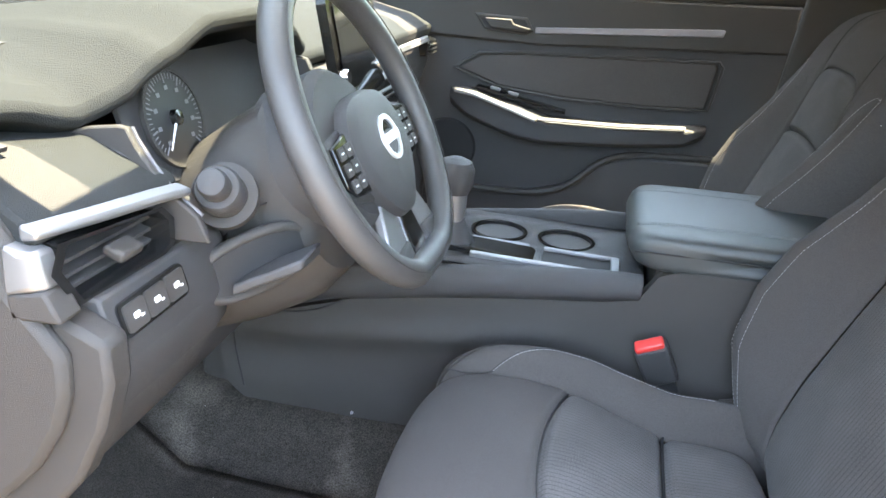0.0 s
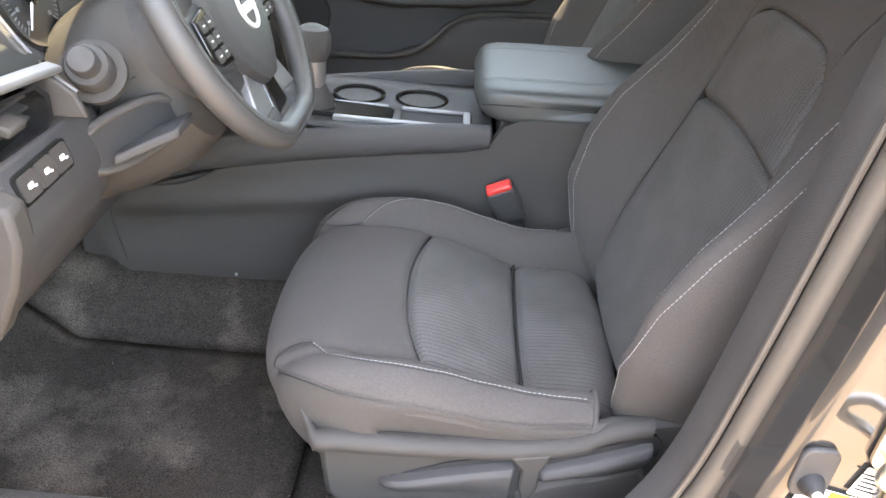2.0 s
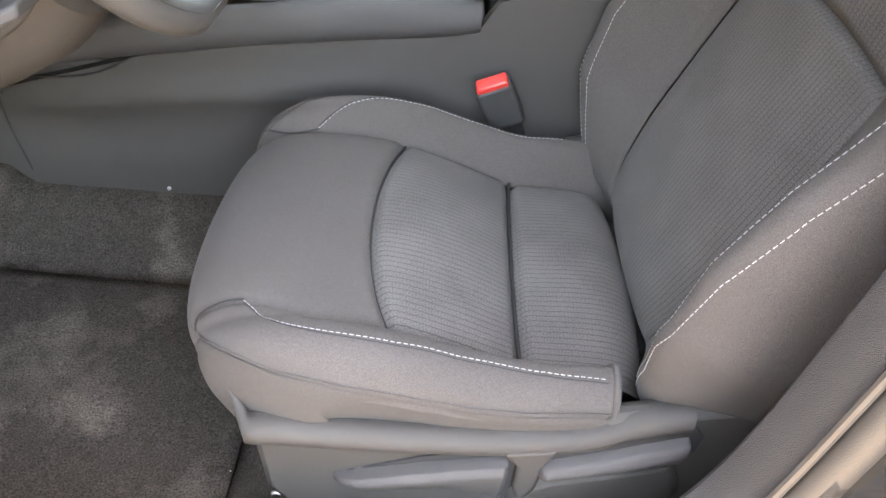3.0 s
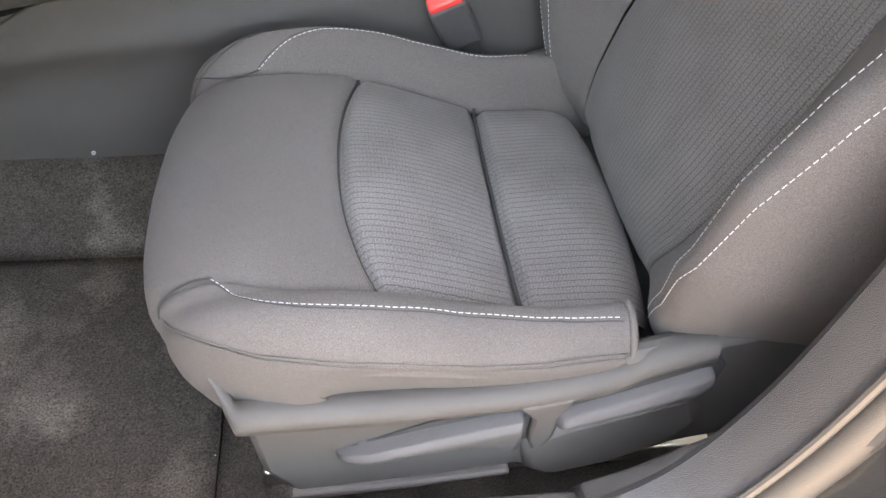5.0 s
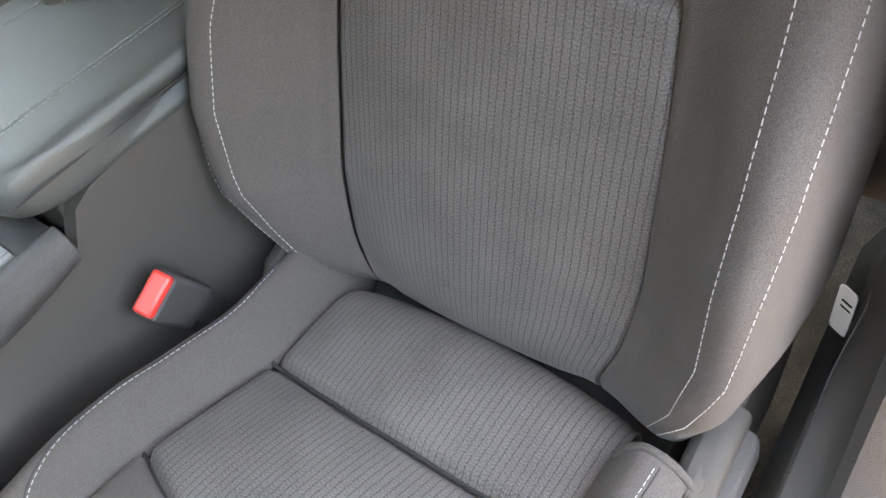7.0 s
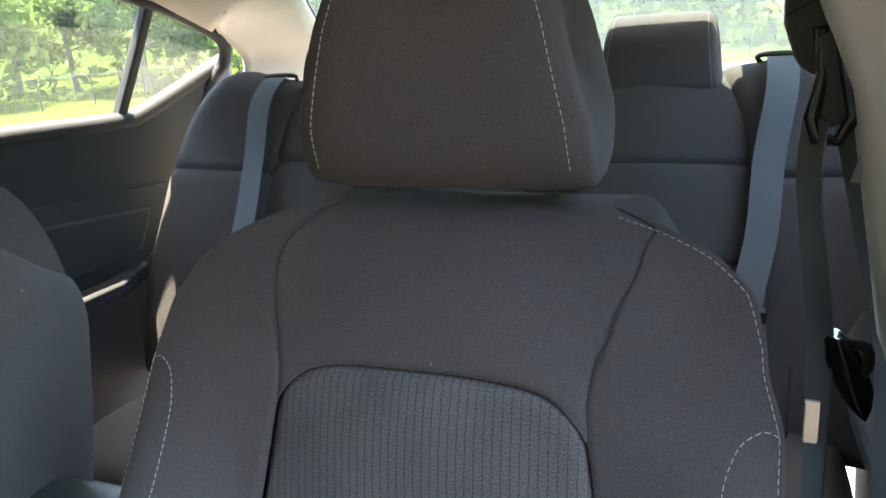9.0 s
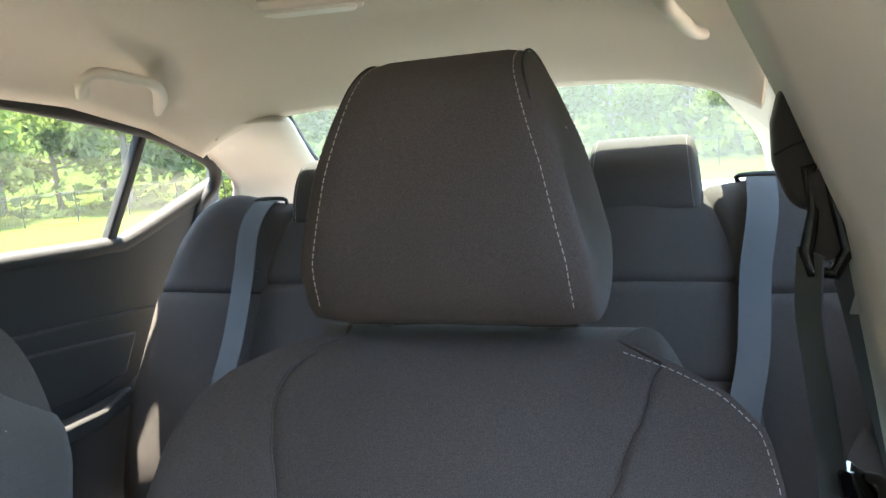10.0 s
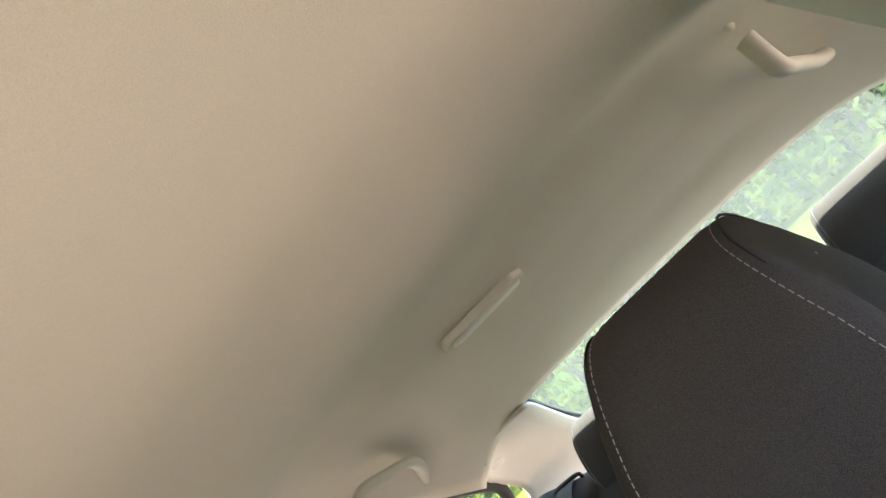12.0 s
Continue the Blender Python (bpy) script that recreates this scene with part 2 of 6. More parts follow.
def solo(name, bm, material, label, category, group="", kind="", bevel=0.0, angle=38):
    """A thing that is one mesh, with its origin at its base."""
    vs = [v.co for v in bm.verts]
    c = Vector(((min(v.x for v in vs) + max(v.x for v in vs)) / 2, (min(v.y for v in vs) + max(v.y for v in vs)) / 2, min(v.z for v in vs)))
    bmesh.ops.translate(bm, verts=bm.verts, vec=-c)
    ob = new(name, finish(bm, name, material, angle))
    ob.location = c
    if bevel:
        md = ob.modifiers.new("round", "BEVEL")
        md.width, md.segments, md.limit_method, md.angle_limit = bevel, 2, "ANGLE", radians(40)
    return tagged(ob, label, category, group, kind)


def box(c, size, rot=(0, 0, 0)):
    bm = bmesh.new()
    bmesh.ops.create_cube(bm, size=1, matrix=pose(*c, *rot) @ Matrix.Diagonal((*size, 1)))
    return bm


def joined(*bms):
    out = bmesh.new()
    for b in bms:
        me = bpy.data.meshes.new("tmp")
        b.to_mesh(me)
        b.free()
        out.from_mesh(me)
        bpy.data.meshes.remove(me)
    return out


def spline(pts, n):
    """Catmull-Rom through the points, n samples, even in arc length."""
    p = np.array(pts, float)
    p = np.vstack([2 * p[0] - p[1], p, 2 * p[-1] - p[-2]])
    out = []
    for i in range(1, len(p) - 2):
        for u in np.linspace(0, 1, 24, endpoint=False):
            a, b, c, d = p[i - 1:i + 3]
            out.append(0.5 * (2 * b + (c - a) * u + (2 * a - 5 * b + 4 * c - d) * u * u + (3 * b - a - 3 * c + d) * u ** 3))
    out.append(p[-2])
    out = np.array(out)
    s = np.r_[0, np.cumsum(np.linalg.norm(np.diff(out, axis=0), axis=1))]
    k = np.linspace(0, s[-1], n)
    return np.stack([np.interp(k, s, out[:, j]) for j in range(out.shape[1])], 1)


def grid_bm(rows, uv=None, close_u=False, close_v=False):
    """A surface through a grid of points."""
    bm = bmesh.new()
    v = [[bm.verts.new(p) for p in r] for r in rows]
    lay = bm.loops.layers.uv.new("UVMap") if uv is not None else None
    nr, nc = len(rows), len(rows[0])
    for i in range(nr if close_u else nr - 1):
        for j in range(nc if close_v else nc - 1):
            ij = [(i, j), ((i + 1) % nr, j), ((i + 1) % nr, (j + 1) % nc), (i, (j + 1) % nc)]
            f = bm.faces.new([v[a][b] for a, b in ij])
            if lay:
                for lo, (a, b) in zip(f.loops, ij):
                    lo[lay].uv = uv[a][b]
    return bm


def loft(rings, caps=True):
    """Rings of equal count skinned one to the next."""
    bm = grid_bm(rings, close_v=True)
    bm.verts.ensure_lookup_table()
    n = len(rings[0])
    if caps:
        bm.faces.new([bm.verts[i] for i in range(n)])
        bm.faces.new([bm.verts[len(rings) * n - n + i] for i in range(n)])
    return bm


def prism(poly, axis, lo, hi):
    """A polygon in the plane across an axis, drawn out between lo and hi along it."""
    def pt(a, b, k):
        return {"x": (k, a, b), "y": (a, k, b), "z": (a, b, k)}[axis]
    return loft([[pt(a, b, lo) for a, b in poly], [pt(a, b, hi) for a, b in poly]])


def tube(pts, r, n=10, closed=False, flat=1.0, smooth=0):
    """A round bar along points; r may be a list. flat squeezes it across its second axis."""
    p = np.array(pts, float)
    if smooth:
        p = spline(p, smooth)
    rs = r if hasattr(r, "__len__") else [r] * len(p)
    if len(rs) != len(p):
        rs = np.interp(np.linspace(0, 1, len(p)), np.linspace(0, 1, len(rs)), rs)
    rings, up = [], None
    for i, q in enumerate(p):
        a, b = (p[i - 1], p[(i + 1) % len(p)]) if closed else (p[max(0, i - 1)], p[min(len(p) - 1, i + 1)])
        d = Vector(b - a).normalized()
        if up is None:
            up = d.orthogonal()
        up = (up - d * up.dot(d)).normalized()
        w = d.cross(up)
        rings.append([Vector(q) + float(rs[i]) * (math.cos(k * 2 * math.pi / n) * up + flat * math.sin(k * 2 * math.pi / n) * w) for k in range(n)])
    if closed:
        return grid_bm(rings, close_u=True, close_v=True)
    return loft(rings)


def rounded(w, h, r, n=5):
    """A rectangle with round corners, as points round its middle."""
    out = []
    for cx, cy, a0 in ((w / 2 - r, h / 2 - r, 0), (-w / 2 + r, h / 2 - r, 90), (-w / 2 + r, -h / 2 + r, 180), (w / 2 - r, -h / 2 + r, 270)):
        for k in range(n + 1):
            a = radians(a0 + 90 * k / n)
            out.append((cx + r * math.cos(a), cy + r * math.sin(a)))
    return out


def plate(c, right, up, outline, thick):
    """A flat plate through c, drawn out along right x up."""
    right, up = Vector(right).normalized(), Vector(up).normalized()
    nrm = right.cross(up).normalized()
    c = Vector(c)
    return loft([[c + right * a + up * b for a, b in outline], [c + right * a + up * b + nrm * thick for a, b in outline]])


def disc_ring(c, axis, r0, r1, thick, n=32):
    """A washer about an axis."""
    axis = Vector(axis).normalized()
    u = axis.orthogonal().normalized()
    w = axis.cross(u)
    c = Vector(c)
    rows = []
    for k in range(n):
        d = u * math.cos(2 * math.pi * k / n) + w * math.sin(2 * math.pi * k / n)
        rows.append([c + d * r0, c + d * r1, c + d * r1 + axis * thick, c + d * r0 + axis * thick])
    return grid_bm(rows, close_u=True, close_v=True)


def drum(c, axis, profile, n=28):
    """A turned body: profile of (radius, height along the axis)."""
    axis = Vector(axis).normalized()
    u = axis.orthogonal().normalized()
    w = axis.cross(u)
    rings = [[Vector(c) + axis * h + r * (u * math.cos(2 * math.pi * k / n) + w * math.sin(2 * math.pi * k / n)) for k in range(n)] for r, h in profile]
    return loft(rings)


# ---- upholstery ----
class Pad:
    """A padded surface: a middle line in the x-z plane, a half profile (reach, lift) across it, both by t and a in 0..1."""

    def __init__(self, line, half, cy, out, wide=lambda t: 1.0, lift=lambda t: 1.0, sweep=lambda lat, t: 0.0, inner=(1.0, 1.0), fade=lambda t: 1.0, drop=lambda t: 1.0, rise=lambda lat, t: 0.0, outer=lambda t: 1.0):
        self.inner, self.fade, self.drop, self.rise, self.outer = inner, fade, drop, rise, outer
        self.line, self.cy, self.out = spline(line, 200), cy, out
        self.half = spline(half, 120)
        self.wide, self.lift, self.sweep = wide, lift, sweep
        d = np.gradient(self.line, axis=0)
        d /= np.linalg.norm(d, axis=1)[:, None]
        self.nrm = np.stack([-d[:, 1], d[:, 0]], 1)
        self.length = np.linalg.norm(np.diff(self.line, axis=0), axis=1).sum()
        hl = np.linalg.norm(np.diff(self.half, axis=0), axis=1)
        self.arc = np.r_[0, np.cumsum(hl)]
        self.L, self.N, self.H, self.A = self.line.tolist(), self.nrm.tolist(), self.half.tolist(), self.arc.tolist()

    def a_of(self, reach):
        """The profile parameter whose reach is given, on the top side."""
        k = int(np.argmax(self.half[:, 0]))
        return float(np.interp(reach, self.half[:k + 1, 0], np.linspace(0, k / 119, k + 1)))

    def t_at(self, z):
        """The first t at which the middle line rises past z."""
        zs = self.line[:, 1]
        k = next(i for i in range(1, 200) if zs[i] >= z)
        return (k - 1 + (z - zs[k - 1]) / (zs[k] - zs[k - 1])) / 199

    def at(self, a, t, extra=0.0):
        f = min(1, max(0, t)) * 199
        i = min(198, int(f))
        f -= i
        (x0, z0), (x1, z1) = self.L[i], self.L[i + 1]
        (u0, w0), (u1, w1) = self.N[i], self.N[i + 1]
        g = min(1, abs(a)) * 119
        j = min(118, int(g))
        g -= j
        (r0, h0), (r1, h1) = self.H[j], self.H[j + 1]
        lat = (r0 + (r1 - r0) * g) * self.wide(t)
        li = h0 + (h1 - h0) * g
        if a > 0:
            lat *= self.outer(t)
        if a < 0:
            lat *= 1 + (self.inner[0] - 1) * min(1, max(0, lat / 0.15 - 1)) * self.fade(t)
            li *= 1 + (self.inner[1] - 1) * ease(0.12, 0.175, lat) if li > 0 else 1
        li = (li * self.lift(t) if li > 0 else li * self.drop(t)) + self.rise(math.copysign(lat, a), t) + extra
        return Vector((x0 + (x1 - x0) * f + (u0 + (u1 - u0) * f) * li + self.sweep(math.copysign(lat, a), t), self.cy + self.out * math.copysign(lat, a), z0 + (z1 - z0) * f + (w0 + (w1 - w0) * f) * li))

    def metres(self, a):
        g = min(1, abs(a)) * 119
        j = min(118, int(g))
        return math.copysign(self.A[j] + (self.A[j + 1] - self.A[j]) * (g - j), a)

    def patch(self, lo, hi, t0, t1, na, nt, groove=0.006, width=0.0055, sides=(1, 1, 1, 1), crown=0.0, sink=0.008):
        """A panel between a = lo(t)..hi(t) and t = t0(a)..t1(a), sunk to a seam on the sides named (lo, hi, t0, t1)."""
        rows, uv = [], []
        for i in range(nt + 1):
            v = i / nt
            v = 0.25 * v + 0.75 * (0.5 - 0.5 * math.cos(math.pi * v))
            r, ur = [], []
            for j in range(na + 1):
                u = j / na
                u = 0.25 * u + 0.75 * (0.5 - 0.5 * math.cos(math.pi * u))
                tm = t0(0) + (t1(0) - t0(0)) * v
                a = lo(tm) + (hi(tm) - lo(tm)) * u
                t = t0(a) + (t1(a) - t0(a)) * v
                a = lo(t) + (hi(t) - lo(t)) * u
                m = self.metres
                d = [abs(m(a) - m(lo(t))), abs(m(a) - m(hi(t))), abs(t - t0(a)) * self.length, abs(t - t1(a)) * self.length]
                g = -sum(groove * math.exp(-(x / width) ** 2) for x, s in zip(d, sides) if s)
                g += crown * math.sin(math.pi * u) * math.sin(math.pi * v)
                if (j == 0 and sides[0]) or (j == na and sides[1]):
                    a, g = a + (1.5 if j else -1.5) * sink, g - sink
                if (i == 0 and sides[2]) or (i == nt and sides[3]):
                    t, g = t + (0.75 if i else -0.75) * sink, g - sink
                r.append(self.at(a, t, g))
                ur.append((m(a), t * self.length))
            rows.append(r)
            uv.append(ur)
        return grid_bm(rows, uv)

    def stitches(self, path, lift=0.0004, pitch=0.0060, r=0.00040):
        """Short thread bars along a path of (a, t)."""
        p = spline(path, 400)
        pts = [self.at(a, t, lift) for a, t in p]
        return dashes(pts, pitch, r)


def dashes(pts, pitch=0.0060, r=0.00040, fill=0.66):
    rings = bmesh.new()
    s = [0.0]
    for a, b in zip(pts, pts[1:]):
        s.append(s[-1] + (b - a).length)
    arr = np.array([tuple(p) for p in pts])

    def at(k):
        return Vector([np.interp(k, s, arr[:, j]) for j in range(3)])
    k = 0.0
    while k + pitch < s[-1]:
        a, b = at(k), at(k + pitch * fill)
        d = (b - a).normalized()
        u = d.orthogonal().normalized() * r
        w = d.cross(u)
        vs = [rings.verts.new(q + o) for q in (a, b) for o in (u, w, -u, -w)]
        for i in range(4):
            rings.faces.new((vs[i], vs[(i + 1) % 4], vs[4 + (i + 1) % 4], vs[4 + i]))
        rings.faces.new(vs[3::-1])
        rings.faces.new(vs[4:])
        k += pitch
    return rings


def pillow(loop, cy, half, nu=44, na=26, cen=None, wide=lambda x, z: 1.0):
    """A stuffed body: a closed loop in x-z, drawn out across y by half(angle) with rounded ends. half: list of (reach, shrink)."""
    p = np.array(loop, float)
    p = spline(np.vstack([p, p[:1]]), nu + 1)[:-1]
    cen = p.mean(0) if cen is None else np.array(cen)
    h = spline(half, na)
    prof = [(-r, s) for r, s in h[::-1]][:-1] + [(r, s) for r, s in h]
    rows = []
    for r, s in prof:
        q = cen + (p - cen) * (1 - s)
        rows.append([(x, cy + r * wide(x, z), z) for x, z in q])
    return loft(rows)


# ---- front seats ----
def lerp(k, ks, vs):
    if k <= ks[0]:
        return float(vs[0])
    if k >= ks[-1]:
        return float(vs[-1])
    i = 1
    if len(ks) > 20:
        i = int(np.searchsorted(ks, k))
    else:
        while ks[i] < k:
            i += 1
    return float(vs[i - 1] + (vs[i] - vs[i - 1]) * (k - ks[i - 1]) / (ks[i] - ks[i - 1]))


def ease(a, b, t):
    u = min(1, max(0, (t - a) / (b - a)))
    return u * u * (3 - 2 * u)


def front_seat(cy, out, dx, label):
    """A cloth bucket seat; out is the side of its door."""
    root = thing("bucket_seat", (0.3 + dx, cy, 0.20), label, "car seat", "front seats")
    line = [(0.11, 0.33), (0.055, 0.365), (0.024, 0.41), (0.017, 0.45), (0.033, 0.482), (0.075, 0.503), (0.14, 0.510), (0.218, 0.504), (0.29, 0.483), (0.36, 0.462), (0.42, 0.460), (0.452, 0.458), (0.474, 0.449), (0.488, 0.428), (0.493, 0.37)]
    line = [(x + dx, z) for x, z in line]
    half = [(0, 0.006), (0.10, 0.003), (0.150, -0.001), (0.163, -0.002), (0.180, 0.010), (0.198, 0.016), (0.216, 0.009), (0.233, -0.012), (0.233, -0.034), (0.226, -0.058), (0.216, -0.080)]
    cu = Pad(line, half, cy, out, lift=lambda t: lerp(t, [0, 0.25, 0.45, 1], [0.3, 0.7, 1, 1]),
             drop=lambda t: lerp(t, [0.0, 0.15, 0.55, 1], [1.10, 1.08, 1.0, 1]),
             rise=lambda lat, t: lerp(t, crest_t, [0, 0.006, 0.028, 0.031, 0.034, 0.05]) * ease(0.148, 0.195, abs(lat)) * (1 if lat > 0 else 0.45),
             inner=(1.0, 1.9),
             sweep=lambda lat, t: ((5.6 if lat > 0 else 3.8) * abs(lat) ** 3 + 4.0 * max(0, abs(lat) - 0.15) ** 2 + 2.2 * max(0, lat - 0.12) ** 2) * (1 - ease(0.18, 0.85, t)))
    ap = cu.a_of(0.163)
    k_top = int(np.argmax(cu.line[:, 1]))
    tx = lambda x: float(np.interp(x + dx, cu.line[k_top - 40:, 0], np.linspace((k_top - 40) / 199, 1, 240 - k_top)))
    crest_t = [tx(x) for x in (0.20, 0.26, 0.36, 0.43, 0.46, 0.486)]
    t_corner, t_run = tx(0.010), tx(0.19)
    f0 = tx(0.218)
    tc = lambda a: f0 - 0.028 * (1 - (abs(a) / ap) ** 2)
    tm = lambda a: tx(0.362) - 0.006 * (1 - (abs(a) / ap) ** 2)
    k0, k1 = (lambda a: 0.0), (lambda a: 1.0)
    apt = lambda t: ap - 0.062 * (1 - ease(0.31, 0.44, t))
    mid = (lambda t: -ap), apt
    part("cushion_front", cu.patch(*mid, k0, tc, 40, 60, groove=0.005, sides=(1, 1, 0, 1)), FABRIC, root, "smooth dark grey cloth")
    part("cushion_insert", cu.patch(*mid, tc, tm, 40, 40, crown=0.009, groove=0.013, width=0.007), KNIT, root, "ribbed grey knit cloth")
    part("cushion_insert", cu.patch(*mid, tm, k1, 40, 40, crown=0.008, groove=0.013, width=0.007), KNIT, root, "ribbed grey knit cloth")
    # dark tubes sunk in the seam grooves paint in the crease shade
    for row in (tc, tm):
        part("seam", tube([cu.at(a, row(a), -0.009) for a in np.linspace(-ap, ap, 40)], 0.0022, 6), RUBBER, root)
    a_low = min((abs(cu.half[k, 0] - 0.233) + abs(cu.half[k, 1] + 0.012), k / 119) for k in range(60, 120))[1]
    a_in = lambda t: ap + 0.03 + (a_low - ap - 0.03) * ease(t_corner, t_run, t) ** 0.8
    side = spline([(0.0, 0.475), (0.15, 0.475), (0.232, 0.478), (0.246, 0.515), (0.258, 0.575), (0.271, 0.65), (0.290, 0.713), (0.349, 0.768), (0.44, 0.79), (0.54, 0.793), (0.68, 0.772), (0.80, 0.755), (1.0, 0.75)], 160)
    side_t, side_a = np.maximum.accumulate(side[:, 0]).tolist(), side[:, 1].tolist()
    a_side = lambda t: lerp(t, side_t, side_a)
    t_end = tx(0.436)
    end = {1: (lambda a: t_end), -1: k1}
    for s in (-1, 1):
        lo, hi = (apt, a_side) if s > 0 else ((lambda t: -a_in(t)), (lambda t: -ap))
        part("cushion_bolster", cu.patch(lo, hi, k0, end[s], 26, 170, groove=0.003, width=0.004, sides=(1, 1, 0, 0)), FABRIC, root, "smooth dark grey cloth")
        lo, hi = (a_side, (lambda t: 1.0)) if s > 0 else ((lambda t: -1.0), (lambda t: -a_in(t)))
        part("cushion_skirt", cu.patch(lo, hi, k0, end[s], 14, 170, groove=0.003, width=0.004, sides=(1, 0, 0, 0) if s > 0 else (0, 1, 0, 0)), CORD, root, "finely corded grey cloth")
        aa = cu.a_of(0.198)
        run = [(s * ap * 1.01, tx(0.098)), (s * (ap + 0.35 * (aa - ap)), tx(0.112)), (s * (ap + 0.75 * (aa - ap)), tx(0.135)), (s * aa, tx(0.18)), (s * aa, tx(0.27)), (s * aa, tx(0.37)), (s * (aa + 0.012), tx(0.43))]
        if s > 0:
            run = [(0.449, 0.333), (0.486, 0.344), (0.571, 0.360), (0.612, 0.389), (0.630, 0.435), (0.636, 0.497), (0.640, 0.62), (0.648, 0.74), (0.657, 0.82)]
        part("stitching", cu.stitches(run), THREAD, root, "pale grey seat thread")
        off = [(a + s * 0.010, t) for a, t in run]
        part("seam", tube([cu.at(a, t, 0.0) for a, t in spline(off, 80)], 0.0007, 6), RUBBER, root)
        sm = [(s * ap * 1.01, tx(0.100)), (s * (ap - 0.012), tx(0.082)), (s * (ap + 0.0), tx(0.060)), (s * (ap + 0.03), tx(0.040)), (s * (ap + 0.07), tx(0.026))]
        if s > 0:
            sm = [(0.447, 0.335), (0.442, 0.307), (0.448, 0.274), (0.455, 0.254), (0.478, 0.240)]
        part("seam", tube([cu.at(a, t, 0.0004) for a, t in spline(sm, 60)], 0.0010, 6), RUBBER, root)
        part("piping", tube([cu.at(s * (a_side if s > 0 else a_in)(t), t, 0.0006) for t in np.linspace(tx(0.022), end[s](0) - 0.005, 140)], 0.0008, 6), FABRIC, root, "thin dark piping")
    part("bolster_end", tube([cu.at(a, tx(0.436), 0.0) for a in np.linspace(ap + 0.02, 0.98, 40)], 0.0035, 8), FABRIC, root, "rolled cloth edge")
    # black filler paints the dark gap behind the bolster end
    part("bolster_gap_shade", loft([[cu.at(a, tx(x), -0.006) for a in np.linspace(ap, 0.99, 16)] + [cu.at(ap, tx(x), -0.06)] for x in (0.38, 0.434)]), RUBBER, root)
    # backrest
    bl = [(0.575, 0.405), (0.545, 0.415), (0.514, 0.432), (0.494, 0.456), (0.487, 0.488), (0.507, 0.56), (0.540, 0.66), (0.578, 0.772), (0.611, 0.896), (0.640, 0.965), (0.672, 1.005), (0.720, 1.024), (0.765, 1.01), (0.785, 0.95), (0.775, 0.85)]
    bl = [(x + dx, z) for x, z in bl]
    bh = [(0, 0.0), (0.10, 0.0), (0.15, 0.0), (0.18, 0.022), (0.21, 0.056), (0.235, 0.075), (0.250, 0.066), (0.259, 0.035), (0.262, -0.03), (0.258, -0.10), (0.235, -0.135)]
    cb = cy - out * 0.003
    zt = lambda t: lerp(min(1, max(0, t)) * 199, KS, zs)
    pad0 = Pad(bl, bh, cb, out)
    zs = np.maximum.accumulate(pad0.line[:, 1]).tolist()
    KS = list(range(200))
    top = pad0.t_at(1.022)
    ba = Pad(bl, bh, cb, out,
             wide=lambda t: lerp(t, [0, pad0.t_at(.48), pad0.t_at(.52), pad0.t_at(.58), pad0.t_at(.7), pad0.t_at(.9), pad0.t_at(.95), pad0.t_at(.98), pad0.t_at(1.0), pad0.t_at(1.012), top, 1], [0.78, 0.82, 0.92, 0.99, 1.0, 0.965, 0.905, 0.83, 0.73, 0.62, 0.46, 0.80]),
             outer=lambda t: 1 + 0.09 * ease(0.93, 1.005, zt(t)) if cy < 0 else 1.0,
             inner=(1.07, 1.15), fade=lambda t: lerp(zt(t), [0.76, 0.92], [1, 0]) if cy < 0 else 1.0, lift=lambda t: lerp(zt(t), [0.46, 0.50, 0.56, 0.64, 0.71, 0.80, 0.9, 1.0], [0.15, 0.45, 0.85, 1.0, 0.88, 0.48, 0.06, 0.0]))
    tp, ta = ba.t_at(0.772), ba.t_at(0.915)
    ptab = [ba.a_of(r / 1000) for r in range(260)]
    a_fast = lambda r: ptab[int(r * 1000)] + (ptab[int(r * 1000) + 1] - ptab[int(r * 1000)]) * (r * 1000 % 1)
    pa = lambda t: a_fast(lerp(zt(t), [0.4, 0.55, 0.77, 0.9, 0.93, 0.96, 0.985, 1.005, 1.022], [0.160, 0.158, 0.150, 0.130, 0.140, 0.155, 0.172, 0.190, 0.212]) )
    lo, hi = (lambda t: -pa(t)), (lambda t: pa(t) if cy > 0 or zt(t) < 0.94 else lerp(zt(t), [0.94, 0.955, 0.965, 0.975, 0.988, 1.0, 1.006, 1.010, 1.014, 1.02], [pa(t), 0.309, 0.321, 0.338, 0.380, 0.432, 0.483, 0.530, 0.575, 0.60]))
    tbp = lambda a: tp + 0.012 * (1 - min(1, abs(a) / pa(tp)) ** 2)
    tar = lambda a: ta - 0.014 * min(1, abs(a) / pa(ta)) ** 3 - 0.030 * min(1, abs(a) / pa(ta)) ** 9
    part("backrest_insert", ba.patch(lo, hi, k0, tbp, 40, 60, crown=0.008, groove=0.009, sides=(1, 1, 0, 1)), KNIT, root, "ribbed grey knit cloth")
    part("backrest_insert", ba.patch(lo, hi, tbp, tar, 40, 26, crown=0.007, groove=0.009), KNIT, root, "ribbed grey knit cloth")
    crest = ba.patch(lo, hi, tar, k1, 40, 110, sink=0.002, width=0.0030, groove=0.0010, sides=(1, 1, 1, 0))
    for _ in range(6):
        bmesh.ops.smooth_vert(crest, verts=[v for v in crest.verts if not v.is_boundary], factor=0.5, use_axis_x=True, use_axis_y=True, use_axis_z=True)
    part("backrest_top", crest, FABRIC, root, "smooth dark grey cloth")
